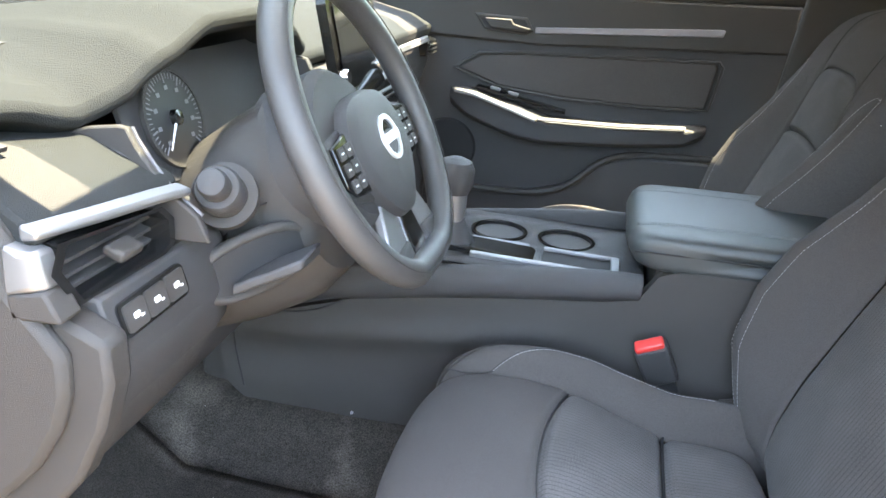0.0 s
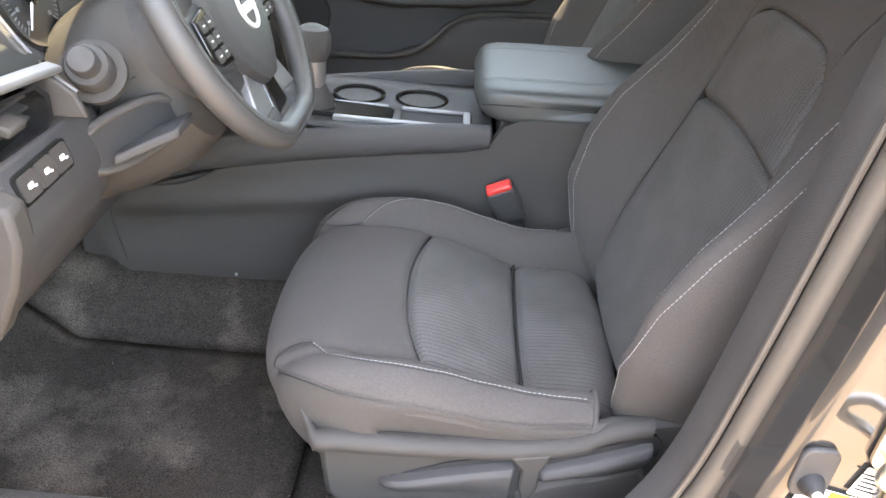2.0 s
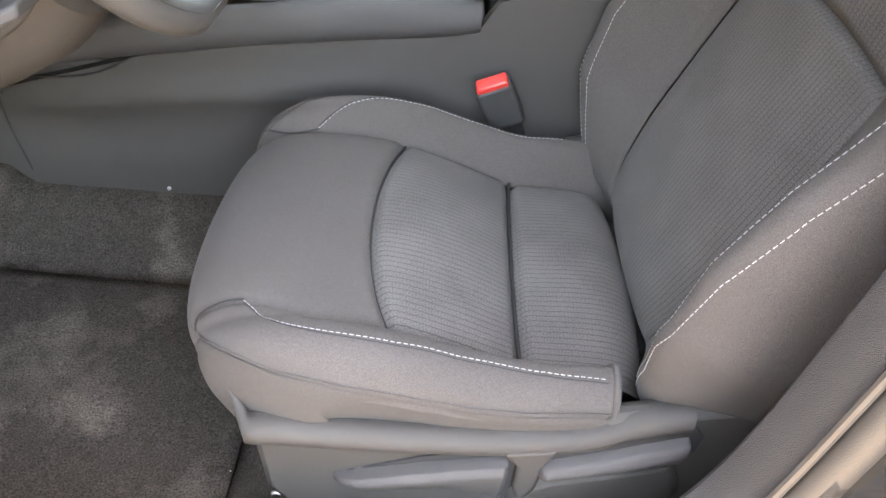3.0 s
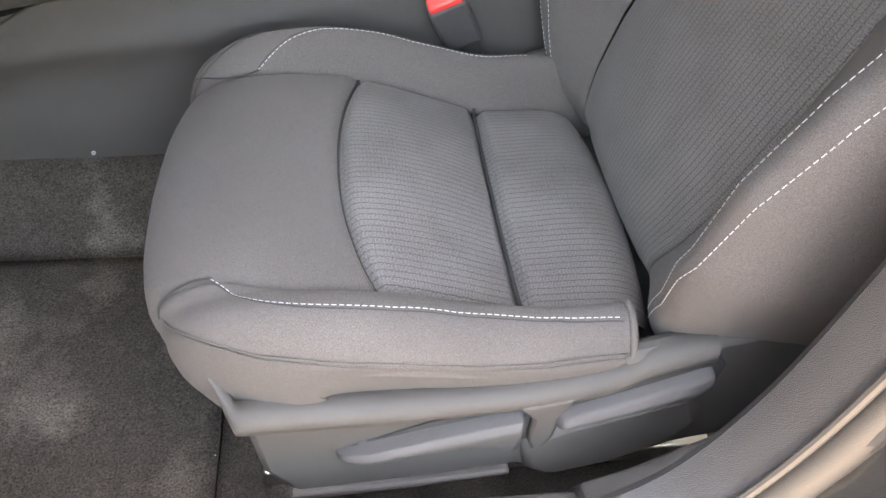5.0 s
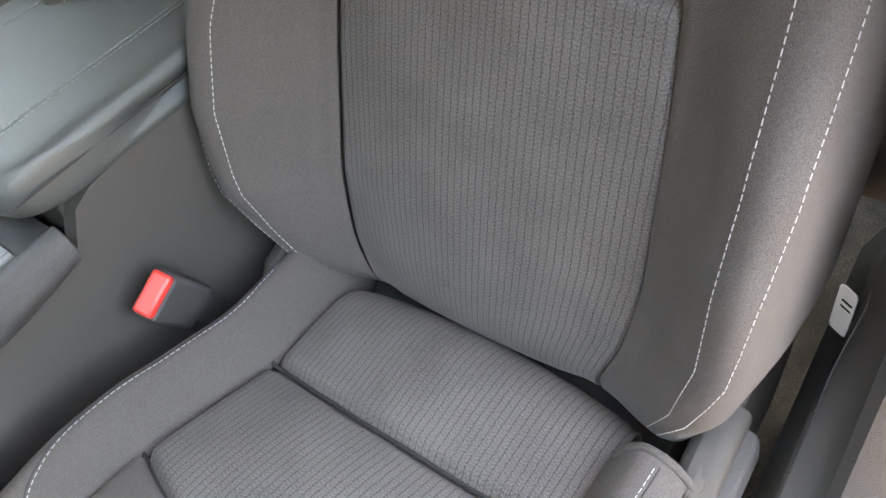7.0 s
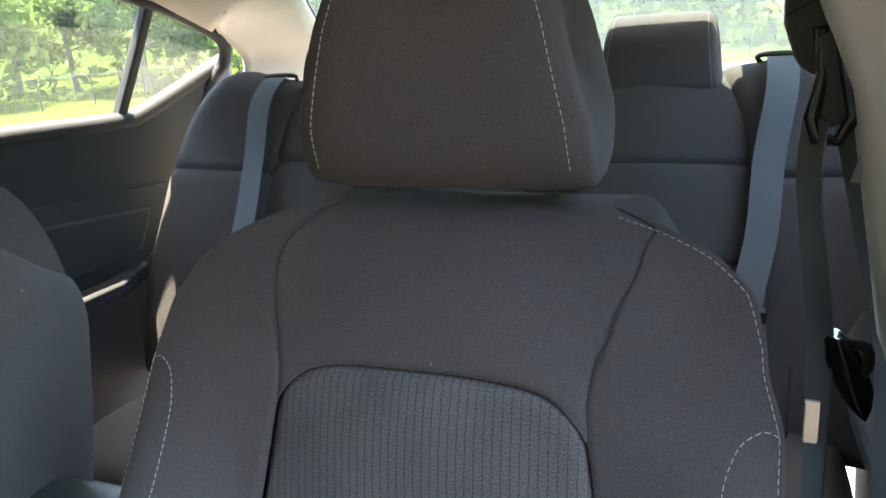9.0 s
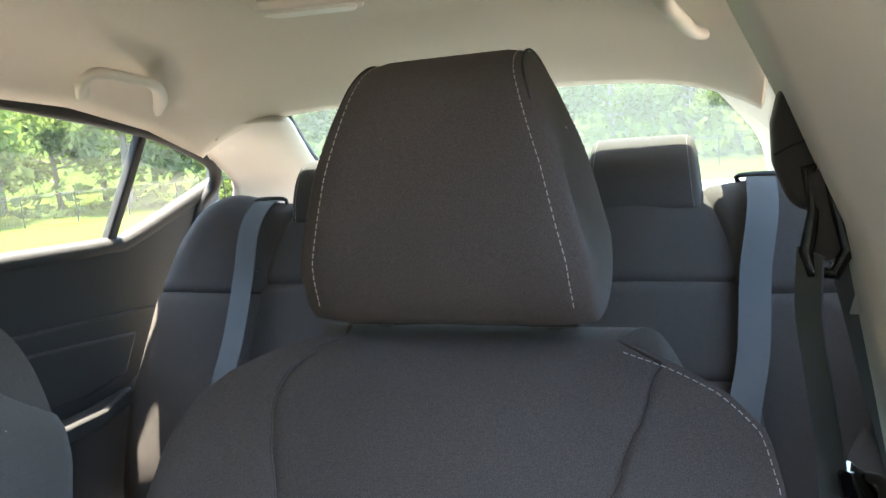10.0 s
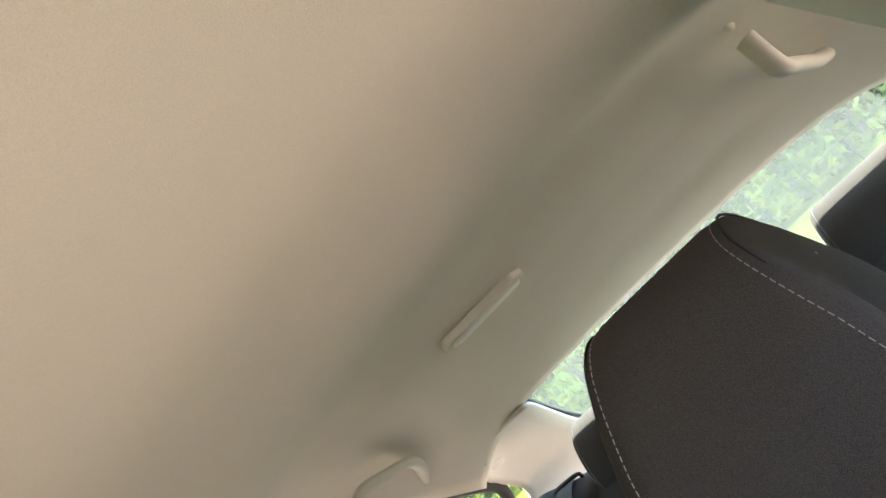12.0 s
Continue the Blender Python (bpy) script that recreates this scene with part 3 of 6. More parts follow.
    for s in (-1, 1):
        l2, h2 = (hi, (lambda t: 1.0)) if s > 0 else ((lambda t: -1.0), lo)
        part("backrest_bolster", ba.patch(l2, h2, k0, k1, 40, 150, sink=0.002, width=0.0030, groove=0.0010, sides=(1, 0, 0, 0) if s > 0 else (0, 1, 0, 0)), FABRIC, root, "smooth dark grey cloth")
        z = lambda h: ba.t_at(h)
        a1, a2 = ba.a_of(0.222), ba.a_of(0.2585)
        part("stitching", ba.stitches([(s * a2, z(.900)), (s * (a1 + .06), z(.902)), (s * (a1 + .02), z(.885)), (s * a1, z(.84)), (s * a1, z(.7)), (s * a1, z(.6)), (s * a1, z(.48))]), THREAD, root, "pale grey seat thread")
        part("stitching", ba.stitches([(s * (a2 + .0), z(.905)), (s * (a2 - .035), z(.8)), (s * (a2 - .060), z(.65)), (s * (a2 - .085), z(.55)), (s * (a2 - .10), z(.48))]), THREAD, root, "pale grey seat thread")
    if cy < 0:
        z = lambda h: ba.t_at(h)
        part("stitching", ba.stitches([(a2, z(.905)), (a2 - .01, z(.95)), (a2 - .03, z(.985)), (a2 - .07, z(1.008)), (a2 - .12, z(1.018))]), THREAD, root, "pale grey seat thread")
    for s in (-1, 1):
        part("seam", tube([ba.at(hi(t) if s > 0 else lo(t), t, 0.0) for t in np.linspace(ta, ba.t_at(1.012 if s > 0 and cy < 0 else 1.018), 60)], 0.0004, 6), RUBBER, root)
    part("foam", grid_bm([[ba.at(a, t, -0.026) for a in np.linspace(-0.97, 0.97, 40)] for t in np.linspace(0.02, 0.97, 60)]), FABRIC, root)
    # hard back
    rows = []
    for y in np.linspace(-0.205, 0.205, 15):
        e = abs(y) / 0.205
        rows.append([(x + dx - 0.07 * e ** 4, cy + y, z) for x, z in spline([(0.60, 0.30), (0.64, 0.45), (0.70, 0.65), (0.755, 0.82), (0.785, 0.93)], 14)])
    part("back_panel", grid_bm(rows), PLASTIC, root)
    # headrest
    loop = [(0.672, 1.055), (0.664, 1.09), (0.668, 1.145), (0.681, 1.197), (0.702, 1.231), (0.740, 1.245), (0.776, 1.232), (0.794, 1.19), (0.796, 1.13), (0.782, 1.06), (0.735, 1.036), (0.690, 1.038)]
    loop = [(x + dx, z) for x, z in loop]
    wide = lambda x, z: lerp(z, [1.036, 1.09, 1.16, 1.232, 1.25], [1.0, 0.97, 0.82, 0.60, 0.56])
    hr = part("headrest", pillow(loop, cy, [(0, 0), (0.07, 0.0), (0.105, 0.006), (0.115, 0.03), (0.119, 0.12), (0.118, 0.3), (0.112, 0.6), (0.10, 1.0)], nu=56, wide=wide), FABRIC, root, "padded dark grey cloth headrest")
    lp = spline(loop[:8], 60)
    cen = np.array(spline(np.vstack([loop, loop[:1]]), 57)[:-1].mean(0))
    for s in (-1, 1):
        pts = [Vector((*(cen + (np.array(q) - cen) * (1 - 0.016))[:1], cy + s * 0.104 * wide(*q), (cen + (np.array(q) - cen) * (1 - 0.016))[1])) for q in lp]
        pts = [p + Vector((-0.0005, 0, 0)) for p in pts]
        part("stitching", dashes(pts), THREAD, hr, "pale grey seat thread")
        part("seam", tube([p + Vector((0.0025, s * 0.0065, 0)) for p in pts], 0.0011, 6), RUBBER, hr)
        part("post", tube([(0.735 + dx, cy + s * 0.075, 0.96), (0.735 + dx, cy + s * 0.075, 1.06)], 0.007, 12), CHROME, hr, "round steel post")
        part("post_sleeve", joined(box((0.728 + dx, cy + s * 0.078, 1.038), (0.045, 0.042, 0.014))), PLASTIC2, root, "", bevel=0.003)
    # side valance and levers
    yo = lambda k: cy + out * k
    top = [(0.112, 0.432), (0.130, 0.437), (0.21, 0.439), (0.28, 0.443), (0.35, 0.450), (0.42, 0.466)]
    poly = top + [(0.437, 0.490), (0.47, 0.500), (0.53, 0.516), (0.60, 0.55), (0.66, 0.62), (0.70, 0.60), (0.67, 0.46), (0.60, 0.37), (0.515, 0.350), (0.44, 0.325), (0.386, 0.308), (0.355, 0.326), (0.26, 0.312), (0.150, 0.300), (0.122, 0.345)]
    for s in (-1, 1):
        part("side_valance", prism([(x + dx, z) for x, z in poly], "y", cy + s * 0.214, cy + s * 0.2385), PLASTIC2, root, "moulded charcoal plastic", bevel=0.009)
    front = [(0.118, 0.234), (0.102, 0.226), (0.090, 0.205), (0.078, 0.150), (0.074, 0.0), (0.078, -0.150), (0.090, -0.205), (0.102, -0.226), (0.118, -0.234)]
    part("front_valance", loft([[(x + dx + 0.010, yo(k), 0.430) for x, k in front] + [(x + dx + 0.03, yo(k * 0.95), 0.430) for x, k in front[::-1]], [(x + dx + 0.050, yo(k), 0.31) for x, k in front] + [(x + dx + 0.06, yo(k * 0.95), 0.31) for x, k in front[::-1]]]), PLASTIC2, root, "moulded charcoal plastic")
    if out < 0:
        # rolled upper lip, drawn out to a fold over the levers
        rows = []
        for x, z in spline([(0.088, 0.452), (0.097, 0.440)] + top + [(0.45, 0.487), (0.50, 0.506)], 46):
            q = ease(0.086, 0.112, x)
            rows.append([(x + dx, yo(k * (0.84 + 0.16 * q)), z + h * (0.3 + 0.7 * q)) for k, h in ((0.222, 0.004), (0.234, 0.007), (0.244, 0.003), (0.2475, -0.005), (0.246, -0.013), (0.242, -0.017), (0.232, -0.018), (0.222, -0.016))])
        part("valance_lip", loft(rows), PLASTIC2, root, "rolled upper lip", angle=60)
        br = [(0.342, 0.440), (0.392, 0.452), (0.384, 0.428), (0.381, 0.392), (0.374, 0.374), (0.364, 0.372), (0.358, 0.390), (0.358, 0.422)]
        part("lever_bridge", prism([(x + dx, z) for x, z in br], "y", yo(0.226), yo(0.2485)), PLASTIC2, root, "", bevel=0.004)
        pod = [(0.352, 0.380), (0.395, 0.405), (0.45, 0.425), (0.50, 0.445), (0.52, 0.40), (0.50, 0.36), (0.45, 0.330), (0.39, 0.312), (0.362, 0.330)]
        part("lever_pod", prism([(x + dx, z) for x, z in pod], "y", yo(0.222), yo(0.246)), PLASTIC2, root, "rounded lever housing", bevel=0.010)
        foot = [(0.145, 0.298), (0.26, 0.309), (0.352, 0.322), (0.350, 0.330), (0.26, 0.318), (0.145, 0.309)]
        part("valance_foot", prism([(x + dx, z) for x, z in foot], "y", yo(0.226), yo(0.245)), PLASTIC2, root, "", bevel=0.003)
        # black plates paint the shade in the gaps round the levers
        part("lever_gap_shade", prism([(x + dx, z) for x, z in ((0.350, 0.432), (0.360, 0.425), (0.360, 0.372), (0.352, 0.360), (0.347, 0.385))], "y", yo(0.2388), yo(0.2408)), RUBBER, root, "dark plate painting the shade in the gap beside the lever")
        part("lever_gap_shade", prism([(x + dx, z) for x, z in ((0.384, 0.437), (0.44, 0.465), (0.505, 0.493), (0.514, 0.482), (0.512, 0.46), (0.44, 0.44), (0.386, 0.412))], "y", yo(0.2388), yo(0.2428)), RUBBER, root, "dark plate painting the shade in the gap above the lever")
        part("lever_gap_shade", prism([(x + dx, z) for x, z in ((0.20, 0.384), (0.27, 0.417), (0.35, 0.441), (0.35, 0.424), (0.27, 0.395))], "y", yo(0.2388), yo(0.2408)), RUBBER, root, "dark plate painting the shade in the gap above the lever")
        part("clip", box((0.300 + dx, yo(0.236), 0.421), (0.005, 0.006, 0.016), (0, 12, 0)), PLASTIC2, root, "", bevel=0.002)

        def lever(name, stations, label):
            """A grip by stations of x, upper z, ridge z and lower z."""
            rings = []
            for x, zu, zr, zl, k in stations:
                rings.append([(x + dx, yo(0.228), zu), (x + dx, yo(0.242 + 0.012 * k), (zu + zr) / 2 + 0.002), (x + dx, yo(0.242 + 0.016 * k), zr), (x + dx, yo(0.242 + 0.0165 * k), zr - 0.004), (x + dx, yo(0.240 + 0.015 * k), (zr + zl) / 2), (x + dx, yo(0.238 + 0.010 * k), zl + 0.002), (x + dx, yo(0.228), zl)])
            part(name, loft(rings), PLASTIC, root, label, bevel=0.0025)
        lever("height_lever", [(0.190, 0.378, 0.376, 0.372, 0.0), (0.197, 0.382, 0.381, 0.369, 0.55), (0.215, 0.391, 0.388, 0.366, 1.0), (0.268, 0.409, 0.403, 0.372, 1), (0.300, 0.418, 0.412, 0.380, 1), (0.318, 0.423, 0.417, 0.374, 1), (0.346, 0.430, 0.424, 0.368, 1), (0.350, 0.429, 0.421, 0.370, 0.7)], "long black plastic lever")
        lever("recline_lever", [(0.379, 0.426, 0.420, 0.410, 0.6), (0.384, 0.432, 0.424, 0.404, 1), (0.42, 0.447, 0.438, 0.415, 1), (0.455, 0.463, 0.453, 0.424, 1), (0.492, 0.481, 0.470, 0.440, 1), (0.503, 0.484, 0.474, 0.448, 0.8)], "black plastic lever")
        part("recliner_cover", drum((0.575 + dx, yo(0.200), 0.47), (0, out, 0), [(0.0, 0), (0.085, 0.0), (0.088, 0.02), (0.076, 0.034), (0.0, 0.038)]), PLASTIC2, root, "domed recliner cover")
        part("tag", plate((0.66, yo(0.252), 0.90), (1, 0, 0), (0, 0, 1), rounded(0.012, 0.05, 0.002), 0.001), RUBBER, root, "small woven side label")
    # rails and pan
    for s in (-1, 1):
        part("seat_rail", box((0.36 + dx, cy + s * 0.165, 0.222), (0.50, 0.03, 0.026)), STEEL, root, "plain steel runner", bevel=0.003)
    part("seat_pan", box((0.36 + dx, cy, 0.34), (0.42, 0.41, 0.12)), PLASTIC, root, bevel=0.02)
    return root


front_seat(-0.355, -1, 0.0, "dark grey cloth driver seat with ribbed inserts and pale stitching")
front_seat(0.386, 1, 0.0, "dark grey cloth front passenger seat with ribbed inserts")


# ---- steering ----
WC, WT = Vector((-0.0508, -0.305, 0.866)), radians(28.6)
WN = Vector((math.cos(WT), 0, math.sin(WT)))        # towards the driver
WU = Vector((-math.sin(WT), 0, math.cos(WT)))       # up along the rim
WR = Vector((0, -1, 0))


def wheel_pt(a, b, n=0.0):
    return WC + WR * a + WU * b + WN * n


def steering_wheel():
    root = thing("steering_wheel", WC, "black rubber-grip steering wheel with silver spoke trim", "steering wheel")
    R = 0.179
    rim = []
    for k in range(80):
        a = 2 * math.pi * k / 80
        b = R * math.sin(a)
        b = max(b, -0.166 - 0.006 * (1 - abs(math.cos(a))))
        rim.append(wheel_pt(R * math.cos(a), b))
    rm = part("rim", tube(rim, 0.0175, 18, closed=True, flat=0.9), mat("rim leatherette", (0.046, 0.045, 0.045), 0.42, bump=0.35, bscale=1000, voronoi=True), root, "grained black rim")
    part("rim_seam", tube([p + WN * 0.0176 + (p - WC).normalized() * 0.004 for p in rim], 0.0006, 6, closed=True), PLASTIC, rm)
    def hub_pt(a, b, n=0.0):
        return wheel_pt(a, b - 0.030, n - 0.008)
    hub = []
    for sc, n in ((0.90, -0.035), (1.0, -0.018), (1.0, 0.004), (0.95, 0.014), (0.80, 0.020), (0.45, 0.024), (0.01, 0.025)):
        ring = []
        for t in np.linspace(0, 2 * math.pi, 48, endpoint=False):
            c, d = math.cos(t), math.sin(t)
            w = 0.092 * (1.0 if d > 0 else 1 - 0.48 * abs(d) ** 1.3)
            ring.append(hub_pt(w * sc * math.copysign(abs(c) ** 0.7, c), (0.068 if d > 0 else 0.086) * sc * math.copysign(abs(d) ** 0.85, d) + 0.004, n))
        hub.append(ring)
    hb = part("hub_cover", loft(hub), PLASTIC, root, "smooth black airbag cover")
    part("emblem_ring", disc_ring(hub_pt(0, 0.010, 0.0235), WN, 0.0215, 0.0270, 0.004), EMBLEM, hb, "round chrome emblem")
    part("emblem_field", drum(hub_pt(0, 0.010, 0.0225), WN, [(0, 0), (0.0235, 0), (0.0235, 0.002), (0, 0.002)]), GLOSS, hb)
    part("emblem_bar", plate(hub_pt(0, 0.010, 0.0240), WR * -1, WU, rounded(0.056, 0.011, 0.002), 0.004), EMBLEM, hb)
    for s in (-1, 1):
        arm = [(0.070, 0.046), (0.120, 0.040), (0.160, 0.030), (0.163, -0.020), (0.120, -0.030), (0.062, -0.045)]
        part("side_spoke", loft([[hub_pt(s * a, b, n) for a, b in arm] for n in (-0.016, 0.006)]), PLASTIC, root, "", bevel=0.006)
        pad = [(0.086, 0.040), (0.128, 0.032), (0.132, -0.012), (0.112, -0.026), (0.078, -0.030)]
        pp = part("switch_pad", loft([[hub_pt(s * a, b, n) for a, b in pad] for n in (0.005, 0.011)]), GLOSS, root, "gloss black switch pad", bevel=0.002)
        for i in range(3):
            for j in range(2):
                c = hub_pt(s * (0.095 + 0.020 * j), 0.022 - 0.018 * i, 0.011)
                part("button", plate(c, WR * -1, WU, rounded(0.016, 0.014, 0.003), 0.002), PLASTIC2, pp)
                part("button_mark", plate(c + WN * 0.002, WR * -1, WU, rounded(0.006, 0.002, 0.0005), 0.0006), WHITE, pp)
        leg = [(0.016, -0.056), (0.058, -0.048), (0.092, -0.112), (0.030, -0.108)]
        part("lower_spoke", loft([[hub_pt(s * a, b, n) for a, b in leg] for n in (-0.010, 0.003)]), SATIN, root, "satin silver spoke trim", bevel=0.003)
        foot = [(0.028, -0.106), (0.094, -0.110), (0.084, -0.142), (0.030, -0.146)]
        part("spoke_foot", loft([[hub_pt(s * a, b, n) for a, b in foot] for n in (-0.012, 0.007)]), PLASTIC, root, "", bevel=0.005)
    mid = [(-0.020, -0.058), (0.020, -0.058), (0.032, -0.146), (-0.032, -0.146)]
    part("centre_spoke", loft([[hub_pt(a, b, n) for a, b in mid] for n in (-0.014, 0.005)]), GLOSS, root, "gloss black lower spoke", bevel=0.005)
    return root


steering_wheel()


def steering_column():
    root = thing("steering_column", (-0.20, -0.345, 0.72), "charcoal plastic steering column cover with stalk and tilt lever", "column cover")
    def wheel_pt(a, b, n=0.0):
        return Vector((-0.030, -0.345, 0.866)) + WR * a + WU * b + WN * n
    # boss behind the wheel
    part("boss", loft([[wheel_pt(0.098 * k * math.cos(t), 0.092 * k * math.sin(t), n) for t in np.linspace(0, 2 * math.pi, 32, endpoint=False)] for k, n in ((0.90, -0.026), (1.0, -0.036), (1.0, -0.095), (0.8, -0.10))]), PLASTIC, root)
    # shroud: upper and lower shells
    rings = []
    for n, w, hu, hd in ((-0.070, 0.085, 0.075, 0.090), (-0.085, 0.098, 0.085, 0.125), (-0.13, 0.105, 0.080, 0.145), (-0.20, 0.105, 0.070, 0.150), (-0.30, 0.10, 0.06, 0.14)):
        ring = []
        for t in np.linspace(0, 2 * math.pi, 40, endpoint=False):
            c, s_ = math.cos(t), math.sin(t)
            ring.append(wheel_pt(w * math.copysign(abs(c) ** 0.7, c), (hu if s_ > 0 else hd) * math.copysign(abs(s_) ** 0.8, s_), n))
        rings.append(ring)
    sh = part("shroud", loft(rings), PLASTIC2, root)
    part("parting_line", tube([wheel_pt(0.1055, -0.012, -0.10), wheel_pt(0.1065, -0.012, -0.2)], 0.0012, 6), RUBBER, sh)
    # lamp stalk end
    kc = Vector((-0.127, -0.535, 0.852))
    ka = Vector((0.20, -0.80, 0.50)).normalized()
    part("stalk", drum(kc - ka * 0.062, ka, [(0.0, 0), (0.0225, 0.0), (0.0230, 0.034), (0.0205, 0.038), (0.0145, 0.039), (0.0148, 0.055), (0.0125, 0.061), (0.006, 0.0635), (0.0, 0.064)]), PLASTIC, root, "round black stalk end")
    part("stalk_ring", disc_ring(kc - ka * 0.066, ka, 0.023, 0.033, 0.012), PLASTIC2, root)
    # tilt lever recess
    part("tilt_lever", loft([[Vector((-0.105 + 0.045 * u, -0.485 + 0.02 * u + 0.004, 0.735 + 0.02 * u + h)) + Vector((0, w, 0)) for w, h in ((-0.03, 0.0), (-0.03, 0.012), (0.02, 0.014), (0.02, 0.0))] for u in (-0.3, 0.2, 0.7, 1.1)]), PLASTIC, root, "black tilt lever", bevel=0.003)
    rc, ru = Vector((-0.112, -0.478, 0.752)), Vector((0.55, 0.78, 0.20)).normalized()
    rv = (Vector((-0.2, -0.1, 1.0)) - ru * ru.dot(Vector((-0.2, -0.1, 1.0)))).normalized()
    oval = [(0.062 * math.copysign(abs(math.cos(t)) ** 0.8, math.cos(t)), 0.026 * math.sin(t)) for t in np.linspace(0, 2 * math.pi, 36, endpoint=False)]
    # flat black oval stands in for the shade inside the recess
    part("recess_shade", plate(rc, ru, rv, oval, 0.004), RUBBER, root, "flat dark oval painting the shade of a recess")
    part("recess_rim", tube([rc + ru * a * 1.06 + rv * b * 1.12 for a, b in oval], 0.006, 10, closed=True), PLASTIC2, root, "rounded recess rim")
    # far stalk
    part("wiper_stalk", tube([wheel_pt(-0.08, 0.01, -0.09), wheel_pt(-0.15, 0.04, -0.06), wheel_pt(-0.20, 0.055, -0.045)], [0.008, 0.009, 0.013], 12), GLOSS, root, "black wiper stalk")
    return root


steering_column()


# ---- dashboard ----
def section(y, table):
    """Dash cross-section at y, by linear steps between the stations of a table."""
    ys = [k for k, _ in table]
    i = max(0, min(len(ys) - 2, int(np.searchsorted(ys, y)) - 1))
    u = (y - ys[i]) / (ys[i + 1] - ys[i])
    u = u * u * (3 - 2 * u)
    return [(x, y, z) for x, z in (np.array(table[i][1]) * (1 - u) + np.array(table[i + 1][1]) * u)]


def dashboard():
    root = thing("dashboard", (-0.5, 0.0, 0.45), "dark grey soft dashboard with silver vent trim", "dashboard")
    # upper pad with the hood over the dials
    flat = [(-0.158, 0.846), (-0.164, 0.856), (-0.19, 0.868), (-0.23, 0.884), (-0.34, 0.892), (-0.90, 0.905), (-0.90, 0.80), (-0.30, 0.80)]
    left = [(-0.168, 0.846), (-0.173, 0.856), (-0.20, 0.874), (-0.25, 0.898), (-0.34, 0.906), (-0.90, 0.900), (-0.90, 0.80), (-0.30, 0.80)]
    hood_r = [(-0.203, 0.912), (-0.202, 0.926), (-0.24, 0.940), (-0.34, 0.938), (-0.55, 0.935), (-0.90, 0.905), (-0.90, 0.80), (-0.34, 0.86)]
    hood1 = [(-0.200, 0.935), (-0.198, 0.953), (-0.24, 0.968), (-0.34, 0.968), (-0.55, 0.945), (-0.90, 0.910), (-0.90, 0.80), (-0.36, 0.90)]
    hood2 = [(-0.190, 0.965), (-0.190, 0.982), (-0.24, 0.992), (-0.34, 0.985), (-0.55, 0.950), (-0.90, 0.910), (-0.90, 0.80), (-0.36, 0.92)]
    mid = [(-0.26, 0.872), (-0.262, 0.888), (-0.30, 0.905), (-0.38, 0.922), (-0.55, 0.928), (-0.90, 0.905), (-0.90, 0.80), (-0.36, 0.80)]
    right = [(-0.225, 0.860), (-0.222, 0.882), (-0.27, 0.905), (-0.36, 0.922), (-0.55, 0.928), (-0.90, 0.905), (-0.90, 0.80), (-0.30, 0.80)]
    hood_l = [(-0.330, 0.930), (-0.329, 0.942), (-0.360, 0.952), (-0.420, 0.955), (-0.55, 0.945), (-0.90, 0.905), (-0.90, 0.80), (-0.42, 0.86)]
    hood_m = [(-0.254, 0.908), (-0.253, 0.921), (-0.285, 0.936), (-0.370, 0.945), (-0.55, 0.938), (-0.90, 0.905), (-0.90, 0.80), (-0.40, 0.86)]
    hood_n = [(-0.238, 0.892), (-0.237, 0.907), (-0.268, 0.925), (-0.350, 0.938), (-0.55, 0.936), (-0.90, 0.905), (-0.90, 0.80), (-0.36, 0.84)]
    hood_c = [(-0.220, 0.905), (-0.219, 0.921), (-0.250, 0.940), (-0.340, 0.948), (-0.55, 0.938), (-0.90, 0.905), (-0.90, 0.80), (-0.34, 0.86)]
    hood = [(-0.705, hood_l), (-0.62, hood_m), (-0.555, hood_n), (-0.522, hood_c), (-0.485, hood1), (-0.40, hood2), (-0.25, hood2), (-0.18, hood1), (-0.13, hood_r), (-0.095, mid), (-0.02, mid), (0.10, mid), (0.25, right), (0.70, right)]
    part("hood", loft([section(y, hood) for y in np.linspace(-0.705, 0.70, 96)]), DASHPAD, root, "grained dash top with dial hood", bevel=0.006)
    low = [(-0.72, left), (-0.55, flat), (-0.50, flat)]
    part("left_pad", loft([section(y, low) for y in np.linspace(-0.705, -0.535, 14)]), DASHPAD, root, "grained padded dash end", bevel=0.004)
    # front face behind the hood, closing the dial pocket
    part("dial_pocket", prism([(-0.34, 0.80), (-0.34, 0.95), (-0.36, 0.95), (-0.36, 0.80)], "y", -0.56, -0.125), PLASTIC, root)
    for y0, y1, z0, z1 in ((-0.558, -0.550, 0.885, 0.875), (-0.135, -0.125, 0.93, 0.905)):
        part("pocket_side", prism([(-0.34, 0.80), (-0.34, z0), (-0.20, z1), (-0.165, 0.84), (-0.185, 0.80)], "y", y0, y1), PLASTIC, root, bevel=0.002)
    part("pocket_floor", prism([(-0.34, 0.785), (-0.34, 0.80), (-0.16, 0.80), (-0.15, 0.785)], "y", -0.56, -0.125), PLASTIC, root)
    # instrument cluster
    face_n = Vector((0.95, 0, 0.3)).normalized()
    face_u = Vector((-0.3, 0, 0.95)).normalized()
    cl = part("dial_panel", plate((-0.240, -0.315, 0.872), (0, 1, 0), face_u, rounded(0.37, 0.125, 0.02), 0.006), PLASTIC, root, "black instrument cluster with white dials")
